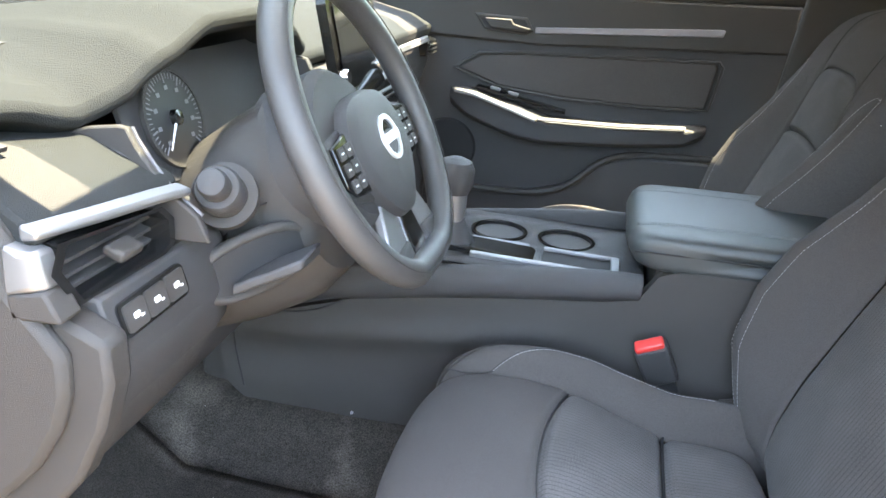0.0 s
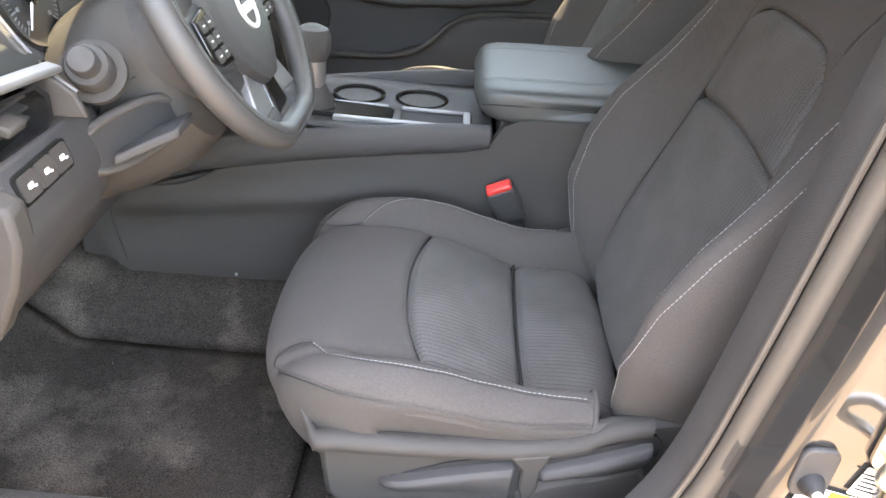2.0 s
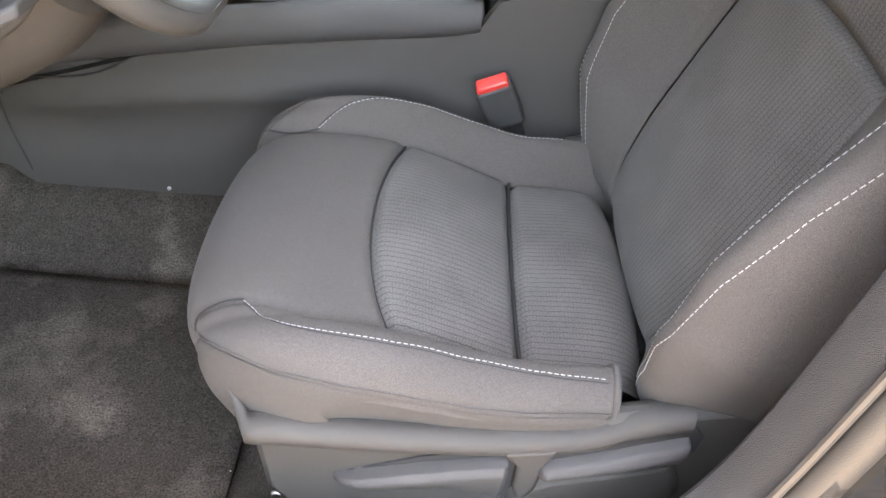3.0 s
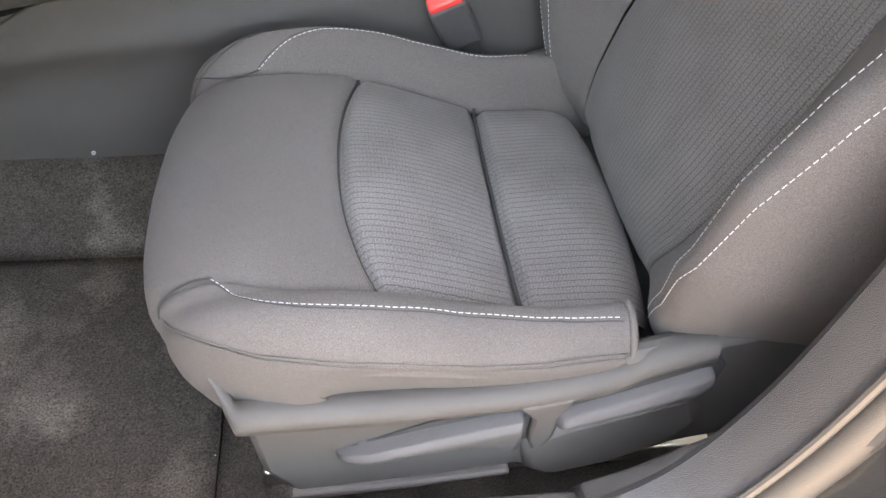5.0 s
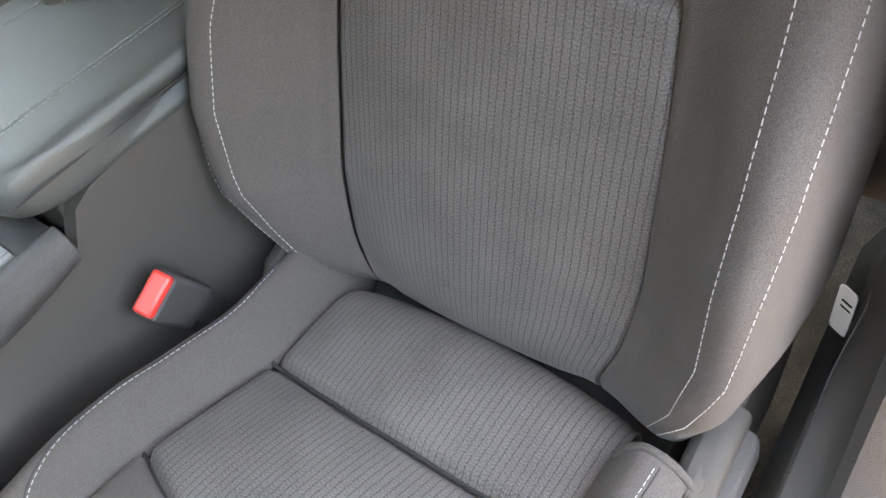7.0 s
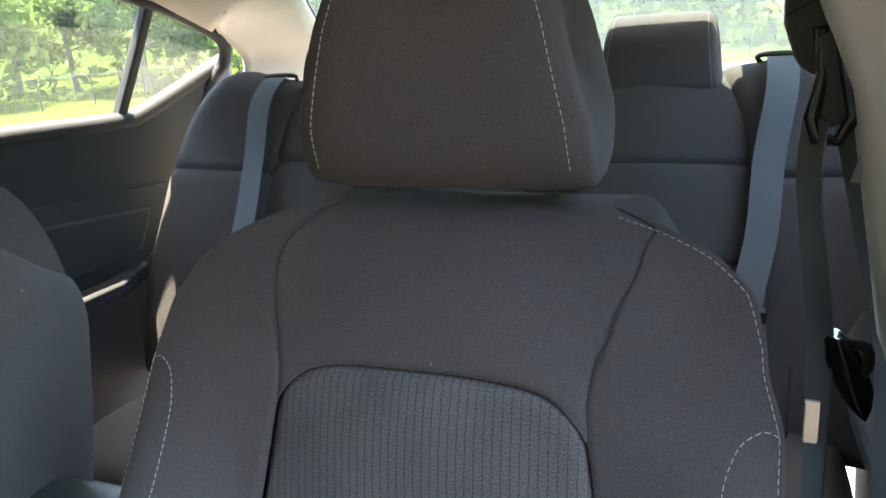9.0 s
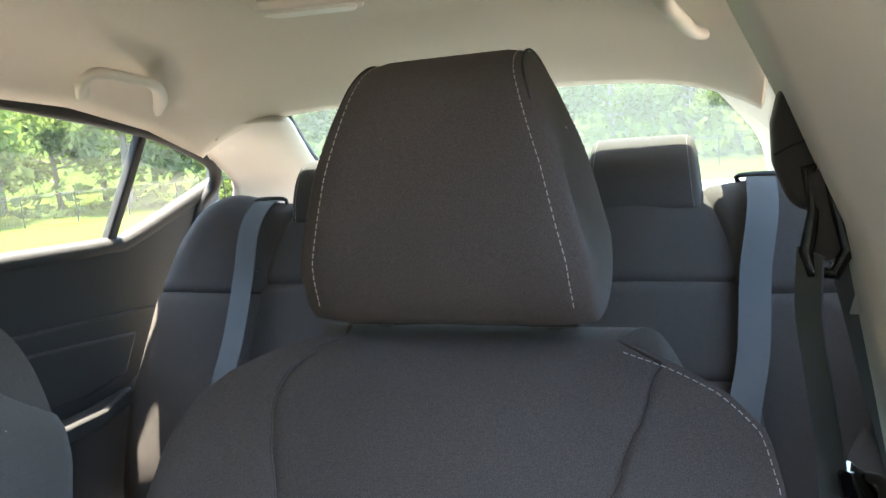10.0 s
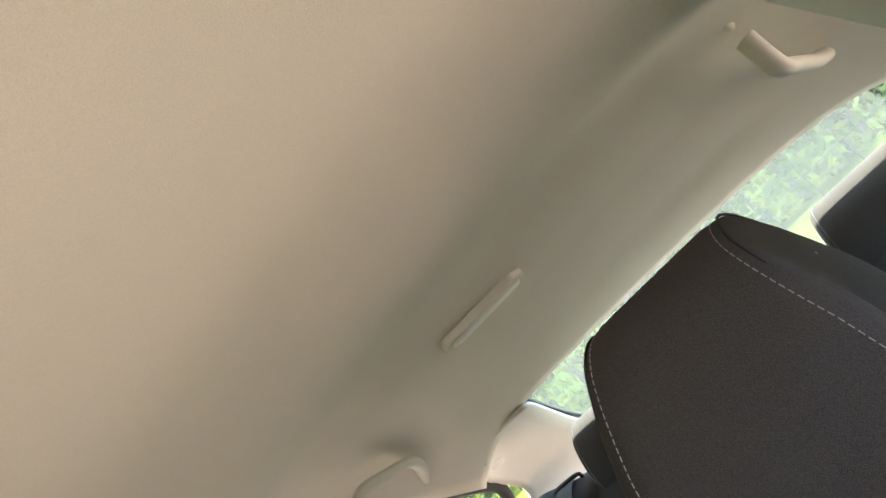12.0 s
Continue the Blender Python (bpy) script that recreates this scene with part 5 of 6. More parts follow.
# ---- passenger door ----
def passenger_door():
    root = thing("passenger_door", (0.15, 0.76, 0.25), "dark grey front passenger door panel with silver strip", "car door")
    Y = 0.742
    part("panel", prism([(-0.42, 0.26), (-0.42, 0.99), (-0.1, 0.985), (0.30, 1.00), (0.62, 1.02), (0.66, 0.80), (0.62, 0.26)], "y", Y + 0.006, Y + 0.09), PLASTIC, root, "grained dark door panel", bevel=0.01)
    part("sill_roll", tube([(-0.42, Y + 0.02, 0.985), (0.0, Y + 0.018, 0.985), (0.4, Y + 0.02, 1.005), (0.64, Y + 0.022, 1.02)], 0.024, 14, smooth=30), PLASTIC, root)
    part("upper_band", prism([(-0.40, 0.855), (-0.40, 0.965), (0.3, 0.985), (0.60, 1.0), (0.60, 0.895), (0.45, 0.885), (0.03, 0.857)], "y", Y - 0.006, Y + 0.01), PLASTIC2, root, "", bevel=0.006)
    part("silver_strip", prism([(0.022, 0.898), (0.022, 0.884), (0.446, 0.919), (0.450, 0.934), (0.44, 0.936)], "y", Y - 0.010, Y - 0.002), SATIN_DIM, root, "satin silver strip", bevel=0.002)
    hd = part("handle_bezel", prism([(-0.128, 0.918), (-0.10, 0.882), (0.00, 0.878), (0.018, 0.890), (0.0, 0.918)], "y", Y - 0.012, Y), PLASTIC2, root, "", bevel=0.004)
    # flat black plate on the bezel paints the shade of the well
    part("handle_well_shade", prism([(-0.115, 0.913), (-0.094, 0.886), (0.0, 0.883), (0.010, 0.890), (-0.004, 0.913)], "y", Y - 0.0135, Y - 0.010), RUBBER, hd)
    part("release_handle", prism([(-0.10, 0.910), (-0.085, 0.889), (0.008, 0.886), (0.012, 0.894), (-0.03, 0.902), (-0.035, 0.912)], "y", Y - 0.022, Y - 0.012), PLASTIC2, hd, "grey release handle", bevel=0.003)
    rec = [(-0.16, 0.785), (-0.10, 0.825), (0.0, 0.836), (0.442, 0.862), (0.452, 0.850), (0.440, 0.752), (0.30, 0.742), (0.10, 0.740), (-0.05, 0.750)]
    part("insert", prism(rec, "y", Y - 0.004, Y + 0.008), FABRIC, root, "dark padded insert", bevel=0.006)
    cen = np.mean(rec, axis=0)
    ring = [tuple(cen + (np.array(p) - cen) * 1.03) for p in rec]
    part("insert_edge", tube([(x, Y - 0.004, z) for x, z in ring], 0.004, 8, closed=True), PLASTIC2, root)
    # armrest with pull and switch plate
    ar = part("armrest", loft([[(x, Y, zt_), (x, Y - d * 0.6, zt_ + 0.004), (x, Y - d, zt_ - 0.006), (x, Y - d, zb + 0.012), (x, Y - d * 0.5, zb), (x, Y, zb - 0.01)] for x, zt_, zb, d in ((-0.17, 0.735, 0.70, 0.015), (-0.12, 0.740, 0.67, 0.045), (0.0, 0.715, 0.635, 0.065), (0.08, 0.692, 0.630, 0.070), (0.25, 0.700, 0.645, 0.070), (0.40, 0.712, 0.665, 0.062), (0.45, 0.715, 0.69, 0.03))]), PLASTIC, root, "", bevel=0.005)
    part("pull_trim", loft([[(x, y, z), (x, y - 0.016, z - 0.003), (x, y - 0.018, z - 0.013), (x, y - 0.004, z - 0.012)] for x, y, z in ((-0.155, Y - 0.028, 0.742), (-0.10, Y - 0.048, 0.740), (0.0, Y - 0.060, 0.716), (0.055, Y - 0.064, 0.700))]), SATIN, ar, "satin silver pull trim", bevel=0.003)
    part("arm_trim", loft([[(x, y, z), (x, y - 0.014, z - 0.003), (x, y - 0.014, z - 0.007), (x, y, z - 0.006)] for x, y, z in ((0.06, Y - 0.062, 0.699), (0.25, Y - 0.064, 0.708), (0.40, Y - 0.055, 0.719))]), SATIN_DIM, ar, "satin silver armrest edge", bevel=0.002)
    part("switch_plate", loft([[(x, Y - 0.012, z), (x, Y - 0.045, z), (x, Y - 0.045, z - 0.006), (x, Y - 0.012, z - 0.006)] for x, z in ((-0.10, 0.752), (0.0, 0.734), (0.12, 0.715))]), GLOSS, ar)
    for x, z in ((-0.055, 0.748), (-0.01, 0.741)):
        part("window_switch", box((x, Y - 0.03, z), (0.025, 0.012, 0.008), (0, 10, 0)), SATIN, ar, "", bevel=0.002)
    part("pocket_lip", tube([(-0.20, Y - 0.03, 0.490), (0.05, Y - 0.035, 0.500), (0.15, Y - 0.04, 0.535), (0.22, Y - 0.035, 0.600), (0.30, Y - 0.02, 0.628), (0.50, Y - 0.01, 0.64)], 0.008, 10, smooth=40), PLASTIC2, root)
    part("pocket", prism([(-0.22, 0.27), (-0.22, 0.49), (0.05, 0.498), (0.15, 0.533), (0.21, 0.595), (0.30, 0.625), (0.55, 0.635), (0.55, 0.27)], "y", Y - 0.030, Y + 0.008), PLASTIC, root, "", bevel=0.008)
    part("speaker_grille", drum((-0.17, Y + 0.006, 0.58), (0, -1, 0), [(0, 0), (0.075, 0.0), (0.07, 0.006), (0, 0.010)], 32), RUBBER, root, "round black speaker grille")
    return root


passenger_door()


# ---- open driver door ----
def driver_door(angle):
    root = thing("driver_door", (-0.56, -0.80, 0.25), "dark grey open driver door with tinted window", "car door")
    turn = Matrix.Translation((-0.56, -0.80, 0.0)) @ Matrix.Rotation(radians(-angle), 4, "Z")

    def swung(bm):
        bmesh.ops.transform(bm, matrix=turn, verts=bm.verts)
        return bm
    panel = [(0.02, 0.28), (0.0, 0.70), (0.06, 0.98), (1.10, 1.01), (1.16, 0.80), (1.10, 0.36), (1.02, 0.26)]
    part("panel", swung(prism(panel, "y", -0.03, 0.05)), PLASTIC, root, "grained dark door panel", bevel=0.012)
    part("skin", swung(prism(panel, "y", -0.10, -0.031)), PAINT, root, "grey brown painted outer skin", bevel=0.012)
    part("armrest", swung(prism([(0.25, 0.66), (0.30, 0.73), (0.90, 0.70), (0.92, 0.64), (0.40, 0.61)], "y", 0.051, 0.11)), PLASTIC, root, "", bevel=0.012)
    frame_line = [(0.06, -0.02, 0.98), (0.34, 0.0, 1.19), (0.62, 0.03, 1.32), (0.95, 0.04, 1.35), (1.13, 0.03, 1.30), (1.12, 0.0, 1.0)]
    part("window_frame", swung(tube(frame_line, 0.022, 10, smooth=50)), RUBBER, root, "black window frame")
    pane = part("pane", swung(grid_bm([[(0.08, -0.02, 0.97), (0.60, -0.02, 0.98), (1.10, -0.02, 1.0)], [(0.34, 0.0, 1.17), (0.62, 0.03, 1.31), (1.11, 0.03, 1.29)]])), GLASS, root, "clear window glass")
    pane.visible_shadow = False
    part("check_strap", swung(box((0.05, 0.09, 0.60), (0.10, 0.02, 0.04))), STEEL, root)
    return root


driver_door(68)


# ---- body shell ----
def structure(name, bm, material, label, category, bevel=0.0):
    return solo(name, bm, material, label, category, kind="structure", bevel=bevel)


rows = []
for x in np.linspace(-0.75, 1.45, 45):
    r = []
    for y in np.linspace(-0.64, 0.80, 73):
        z = 0.205
        z += 0.20 * lerp(-x, [0.38, 0.62], [0, 1])
        r.append((x, y, z + 0.004 * noise.noise((x * 9, y * 9, 0))))
    rows.append(r)
tunnel = lambda y: 0.105 * ease(-0.190, -0.088, y) if y < 0.065 else 0.105 * ease(0.32, 0.218, y)
rows = [[(x, y, z + tunnel(y) * lerp(x, [-0.5, -0.38, 0.5, 0.8], [0.3, 1, 1, 0])) for x, y, z in r] for r in rows]
structure("carpet_floor", grid_bm(rows), CARPET, "dusty black carpet on the car floor", "carpet")
mat_rows = [[(x, y, 0.216 + 0.19 * lerp(-x, [0.38, 0.62], [0, 1]) + 0.004 * noise.noise((x * 14, y * 14, 3))) for y in np.linspace(-0.60, -0.20, 22)] for x in np.linspace(-0.52, 0.06, 26)]
fm = solo("floor_mat", grid_bm(mat_rows), CARPET, "dusty dark carpet mat before the driver seat", "floor mat")
fm.modifiers.new("thick", "SOLIDIFY").thickness = 0.008
structure("firewall", box((-0.80, 0.02, 0.6), (0.06, 1.5, 0.75)), PLASTIC, "dark inner bulkhead", "bulkhead")

# driver sill
sill_sec = [(-0.60, 0.215), (-0.615, 0.30), (-0.632, 0.345), (-0.66, 0.358), (-0.70, 0.345), (-0.715, 0.30), (-0.70, 0.2)]
def sill_lift(x):
    return 0.24 * lerp(x, [0.38, 0.45, 0.50, 0.60, 0.70, 0.9], [0.0, 0.16, 0.33, 0.62, 0.85, 0.9])
part_sill = [[(x, y + 0.0, z + sill_lift(x) * (1 if z > 0.25 else 0)) for y, z in sill_sec] for x in np.linspace(0.406, 0.70, 18)]
structure("sill_trim", loft(part_sill), SILL, "grained charcoal lower pillar trim", "trim", bevel=0.003)
structure("sill_trim", loft([[(x, y, z) for y, z in sill_sec] for x in (-0.75, -0.3, 0.0, 0.404)]), SILL, "grained charcoal sill scuff trim", "trim", bevel=0.003)
body_out = [(-0.8, 0.12), (-0.8, 0.32), (0.36, 0.325), (0.43, 0.37), (0.485, 0.44), (0.52, 0.55), (0.548, 0.75), (0.575, 1.0), (0.60, 1.25), (0.78, 1.25), (0.73, 1.0), (0.70, 0.75), (0.69, 0.52), (0.75, 0.30), (0.85, 0.12)]
structure("pillar_body", prism(body_out, "y", -0.79, -0.715), PAINT, "glossy grey brown painted door opening", "car body", bevel=0.012)
seal = [(-0.60, 0.335), (0.0, 0.335), (0.36, 0.350), (0.42, 0.385), (0.475, 0.445), (0.514, 0.55), (0.537, 0.70), (0.56, 0.90), (0.580, 1.05), (0.60, 1.18), (0.60, 1.26), (0.55, 1.335), (0.30, 1.365), (0.12, 1.31), (-0.08, 1.135), (-0.35, 0.935), (-0.60, 0.76)]
structure("door_seal", tube([(x, -0.722, z) for x, z in seal], 0.0125, 14, smooth=160), SEALGREY, "grey brown rubber door seal round the opening", "door seal")

run = [p for p in spline(seal[1:10], 120) if p[0] > 0.2]
inner = [(p, np.array([-(q - p)[1], (q - p)[0]]) / np.linalg.norm(q - p)) for p, q in zip(run, run[1:])]
structure("seal_lip", tube([(p[0] + 0.016 * n[0], -0.716, p[1] + 0.016 * n[1]) for p, n in inner], 0.0035, 8), SEALGREY, "thin inner lip of the door seal", "door seal")
structure("pillar_inner_trim", loft([[(p[0] + k * n[0], y, p[1] + k * n[1]) for k, y in ((0.012, -0.712), (0.016, -0.706), (0.022, -0.692), (0.024, -0.672), (0.018, -0.664), (0.010, -0.700))] for p, n in inner]), PLASTIC, "black grained trim inside the door seal", "trim")
structure("body_flange", tube([(0.565, -0.80, 1.20), (0.562, -0.80, 1.055), (0.577, -0.80, 0.914), (0.604, -0.80, 0.797), (0.622, -0.80, 0.635), (0.628, -0.80, 0.40)], 0.011, 14, smooth=60), PAINT, "raised painted edge of the rear door opening", "car body")
structure("rear_door_skin", prism([(0.665, 0.30), (0.655, 0.64), (0.635, 0.80), (0.605, 0.92), (0.588, 1.06), (1.0, 1.06), (1.05, 0.30)], "y", -0.845, -0.812), PAINT, "painted front edge of the rear door", "car body", bevel=0.008)
boot = thing("wiring_boot", (0.69, -0.85, 0.55), "black ribbed rubber wiring boot on the door edge", "rubber boot")
part("bellows", loft([[(0.683 + 0.10 * (0.70 - z) + (0.013 if k % 2 else 0.010) * math.cos(t), -0.858 + (0.013 if k % 2 else 0.010) * math.sin(t), z) for t in np.linspace(0, 2 * math.pi, 16, endpoint=False)] for k, z in enumerate(np.linspace(0.70, 0.55, 25))]), RUBBER, boot)
part("hinge_plate", plate((0.660, -0.846, 0.735), (1, 0, 0), (0.12, 0, 1), rounded(0.042, 0.075, 0.016), 0.008), PLASTIC2, boot, "dark painted hinge plate", bevel=0.002)
part("hinge_pin", drum((0.672, -0.852, 0.735), (0, -1, 0), [(0, 0), (0.011, 0), (0.010, 0.010), (0, 0.012)], 16), PLASTIC, boot)

structure("door_aperture", tube([(-0.66, -0.748, 0.70), (-0.36, -0.748, 0.925), (-0.10, -0.745, 1.125), (0.10, -0.742, 1.30), (0.30, -0.738, 1.375)], 0.020, 14, smooth=50), PAINT, "painted edge of the driver door opening", "car body")

# roof
RY = -0.095


def roof_z(x, y):
    e = abs(y + 0.03) / 0.62
    z = 1.396 - 0.012 * e ** 2 - 0.085 * e ** 6
    z -= 0.155 * lerp(x, [0.95, 1.25, 1.45, 1.62], [0, 0.22, 0.55, 1.0]) + 0.06 * lerp(-x, [-0.25, 0.10], [0, 1])
    z += 0.010 * math.exp(-((x - 0.99) / 0.05) ** 2) - 0.007 * math.exp(-((x - 0.80) / 0.07) ** 2) + 0.007 * math.exp(-((x - 0.60) / 0.05) ** 2) - 0.004 * math.exp(-((x - 0.48) / 0.05) ** 2)
    return z


rows = [[(x, y, roof_z(x, y)) for y in np.linspace(-0.62, 0.575, 45)] for x in np.linspace(-0.05, 1.62, 70)]
hl = structure("ceiling", grid_bm(rows), LINER, "pale woven headliner", "headliner")
md = hl.modifiers.new("thick", "SOLIDIFY")
md.thickness, md.offset = 0.012, 1
structure("roof_skin", loft([[(x, -0.70, z - 0.05), (x, -0.45, z), (x, 0.0, z + 0.012), (x, 0.42, z), (x, 0.67, z - 0.05), (x, 0.66, z - 0.06), (x, 0.0, z - 0.012), (x, -0.69, z - 0.06)] for x, z in ((-0.08, 1.395), (0.1, 1.44), (0.6, 1.465), (1.1, 1.45), (1.4, 1.37), (1.63, 1.285))]), PAINT, "painted metal roof", "car roof")

# side rails over the doors
WX = [-0.45, -0.30, -0.05, 0.3, 0.8, 1.17, 1.5, 1.73, 1.80]
WZ = [1.08, 1.17, 1.275, 1.325, 1.335, 1.300, 1.238, 1.160, 1.105]


def rail(side, y_roof, y_win, name):
    rings = []
    y_top = y_roof
    for x in np.linspace(-0.42, 1.78, 60):
        y_roof = y_top + (y_win - y_top - side * 0.02) * lerp(-x, [-0.05, 0.10], [0, 1])
        zw = lerp(x, WX, WZ)
        zr = max(roof_z(x, y_roof), zw + 0.01) if x > 0 else zw + 0.03
        rings.append([(x, y_roof, zr + 0.004), (x, y_roof + side * 0.03, zr - 0.006), (x, y_win - side * 0.012, zw + 0.012), (x, y_win, zw), (x, y_win + side * 0.05, zw + 0.004), (x, y_win + side * 0.04, zr + 0.045), (x, y_roof, zr + 0.04)])
    return structure(name, loft(rings), BEIGE, "pale beige roof rail trim over the doors", "trim", bevel=0.004)


rail(1, 0.555, 0.645, "rail_trim")
rail(-1, -0.525, -0.640, "rail_trim")


def grab_handle(pts, flat):
    """A folding handle: a bow through points below the roof edge, with a foot at either end."""
    p0, p1 = Vector(pts[0]), Vector(pts[-1])
    root = thing("grab_handle", (p0 + p1) / 2, "pale beige folding grab handle on the roof rail", "grab handle", "grab handles")
    part("bow", tube([(x, y, z - 0.015) for x, y, z in pts], 0.014, 14, flat=flat, smooth=60), BEIGE, root, "smooth beige bow")
    for p in (p0, p1):
        part("foot", box(p + Vector((0, 0, 0.006)), (0.018, 0.012, 0.012), (20 if p0.y > 0 else -20, 0, 0)), BEIGE, root, "", bevel=0.006)
    return root


grab_handle([(1.189, 0.472, 1.307), (1.16, 0.438, 1.322), (1.165, 0.411, 1.335), (1.244, 0.421, 1.33), (1.336, 0.443, 1.32), (1.398, 0.486, 1.299), (1.441, 0.539, 1.278)], 0.7)
grab_handle([(1.045, -0.499, 1.360), (1.045, -0.499, 1.330), (1.06, -0.500, 1.316), (1.12, -0.505, 1.313), (1.22, -0.512, 1.309), (1.31, -0.519, 1.305), (1.36, -0.530, 1.305)], 0.7)

dome = thing("dome_lamp", (1.138, -0.016, 1.365), "flat pale reading lamp on the headliner", "dome lamp")
dome_c = [(a * 0.97 - b * 0.22, a * 0.22 + b * 0.97) for a, b in ((-0.030, -0.068), (-0.010, -0.082), (0.024, -0.072), (0.030, -0.058), (0.030, 0.058), (0.024, 0.072), (-0.010, 0.082), (-0.030, 0.068))]
part("base", prism([(1.138 + a, -0.016 + b) for a, b in dome_c], "z", roof_z(1.138, 0) - 0.010, roof_z(1.138, 0) + 0.006), BEIGE, dome, "", bevel=0.004)
part("lens", prism([(1.138 + a * 0.8, -0.016 + b * 0.86) for a, b in dome_c], "z", roof_z(1.138, 0) - 0.014, roof_z(1.138, 0) - 0.008), LENS, dome, "frosted white lens", bevel=0.003)


# ---- rear cabin ----
def rear_bench():
    root = thing("rear_bench", (1.3, RY, 0.21), "dark grey cloth rear bench seat", "rear seat")
    line = [(0.98, 0.30), (0.955, 0.36), (0.955, 0.42), (0.985, 0.465), (1.06, 0.485), (1.20, 0.478), (1.38, 0.455), (1.46, 0.45)]
    cu = Pad(line, [(0, 0.004), (0.20, 0.008), (0.30, 0.0), (0.45, 0.010), (0.60, 0.006), (0.64, -0.02), (0.65, -0.10)], RY, 1)
    k0, k1 = (lambda a: 0.0), (lambda a: 1.0)
    b = cu.a_of(0.455)
    for lo, hi in ((-1, -b), (-b, b), (b, 1)):
        part("cushion", cu.patch((lambda t, q=lo: q), (lambda t, q=hi: q), k0, k1, 30, 34, groove=0.008, width=0.014), FABRIC, root)
    bl = [(1.36, 0.42), (1.375, 0.50), (1.42, 0.62), (1.475, 0.76), (1.525, 0.89), (1.565, 0.985), (1.60, 1.022), (1.65, 1.028), (1.69, 1.00)]
    ba = Pad(bl, [(0, 0.0), (0.10, 0.004), (0.17, -0.002), (0.30, 0.012), (0.44, 0.0), (0.47, 0.004), (0.56, 0.016), (0.65, 0.035), (0.69, 0.02), (0.70, -0.05)], RY, 1,
             wide=lambda t: lerp(t, [0, 0.3, 0.6, 0.75, 0.88, 1], [1.14, 1.14, 1.08, 1.02, 0.94, 0.90]))
    b1, b2 = ba.a_of(0.165), ba.a_of(0.455)
    ts = lambda z: (lambda a: ba.t_at(z))
    for lo, hi, cuts in ((-1, -b2, (0.86,)), (-b2, -b1, (0.72, 0.88)), (-b1, b1, (0.80,)), (b1, b2, (0.72, 0.88)), (b2, 1, (0.86,))):
        edges = [k0] + [ts(z) for z in cuts] + [k1]
        for e0, e1 in zip(edges, edges[1:]):
            part("back_panel", ba.patch((lambda t, q=lo: q), (lambda t, q=hi: q), e0, e1, 18, 20, groove=0.006, width=0.010), FABRIC, root)
    return root


rear_bench()


def rear_headrest(y):
    root = thing("rear_headrest", (1.63, y, 1.0), "low dark grey cloth rear headrest", "headrest", "rear headrests")
    loop = [(1.570, 1.005), (1.572, 1.05), (1.590, 1.100), (1.625, 1.128), (1.675, 1.128), (1.70, 1.09), (1.70, 1.02), (1.66, 0.99), (1.60, 0.99)]
    part("pad", pillow(loop, y, [(0, 0), (0.07, 0.0), (0.094, 0.02), (0.103, 0.08), (0.108, 0.25), (0.108, 0.6), (0.10, 1.0)], nu=44, wide=lambda x, z: lerp(z, [1.0, 1.13], [1.0, 0.86])), FABRIC, root)
    for s in (-1, 1):
        pts = [Vector((1.635 + (x - 1.635) * 0.985, y + s * 0.094 * lerp(z, [1.0, 1.13], [1.0, 0.86]), 1.058 + (z - 1.058) * 0.985)) for x, z in spline(loop[:6], 50)]
        part("stitching", dashes(pts), THREAD, root, "pale grey seat thread")
    return root


for y in (-0.412, 0.225):
    rear_headrest(y)


def ribbon(pts, across, width, thick=0.0014):
    """A flat strap along points."""
    p = spline(pts, 40)
    w = [Vector(a) for a in spline(across, 40)] if len(across) > 1 else [Vector(across[0])] * 40
    rings = []
    for i, q in enumerate(p):
        d = Vector(p[min(39, i + 1)] - p[max(0, i - 1)]).normalized()
        a = w[i].normalized()
        n = d.cross(a).normalized() * thick / 2
        a = a * width / 2
        q = Vector(q)
        rings.append([q - a - n, q + a - n, q + a + n, q - a + n])
    return loft(rings)


def rear_belt(y0, y1, label):
    root = thing("rear_seat_belt", (1.45, y1, 0.55), label, "seat belt", "rear seat belts")
    part("webbing", ribbon([(1.66, y0, 1.045), (1.60, y0, 1.046), (1.535, y0, 1.00), (1.495, (y0 * 2 + y1) / 3, 0.90), (1.435, (y0 + y1) / 2, 0.78), (1.365, y1, 0.66), (1.325, y1, 0.50)], [(0, 1, 0.05)], 0.050), WEBBING, root, "slate blue grey webbing")
    part("guide", joined(tube([(1.64, y0 - 0.034, 1.035), (1.625, y0 - 0.036, 1.052), (1.625, y0 + 0.036, 1.052), (1.64, y0 + 0.034, 1.035)], 0.0045, 10, smooth=20), box((1.655, y0, 1.030), (0.05, 0.085, 0.010))), PLASTIC, root, "black belt guide")
    part("tongue", joined(box((1.355, y1, 0.672), (0.012, 0.068, 0.026), (0, -22, 0)), box((1.345, y1, 0.640), (0.004, 0.030, 0.045), (0, -22, 0))), PLASTIC, root, "black belt tongue", bevel=0.003)
    part("tongue_plate", plate((1.337, y1, 0.640), (0, -1, 0), (0.3, 0, 0.95), rounded(0.026, 0.034, 0.004), 0.003), STEEL, root, "steel latch plate")
    return root


rear_belt(0.413, 0.425, "slate grey rear seat belt hanging from its guide")
rear_belt(-0.617, -0.575, "slate grey rear seat belt hanging from its guide")

# parcel shelf, rear pillars and glass
structure("parcel_shelf", box((1.90, RY, 0.985), (0.50, 1.20, 0.02)), SHELF, "pale parcel shelf behind the rear seat", "shelf", bevel=0.004)
part_glass = [(1.62, 0.435, 1.238), (1.86, 0.52, 1.135), (2.14, 0.57, 0.992)]
rows = [[(x, RY + k * w, z + 0.02 * (1 - k * k)) for k in np.linspace(-1, 1, 17)] for x, w, z in spline(part_glass, 10)]
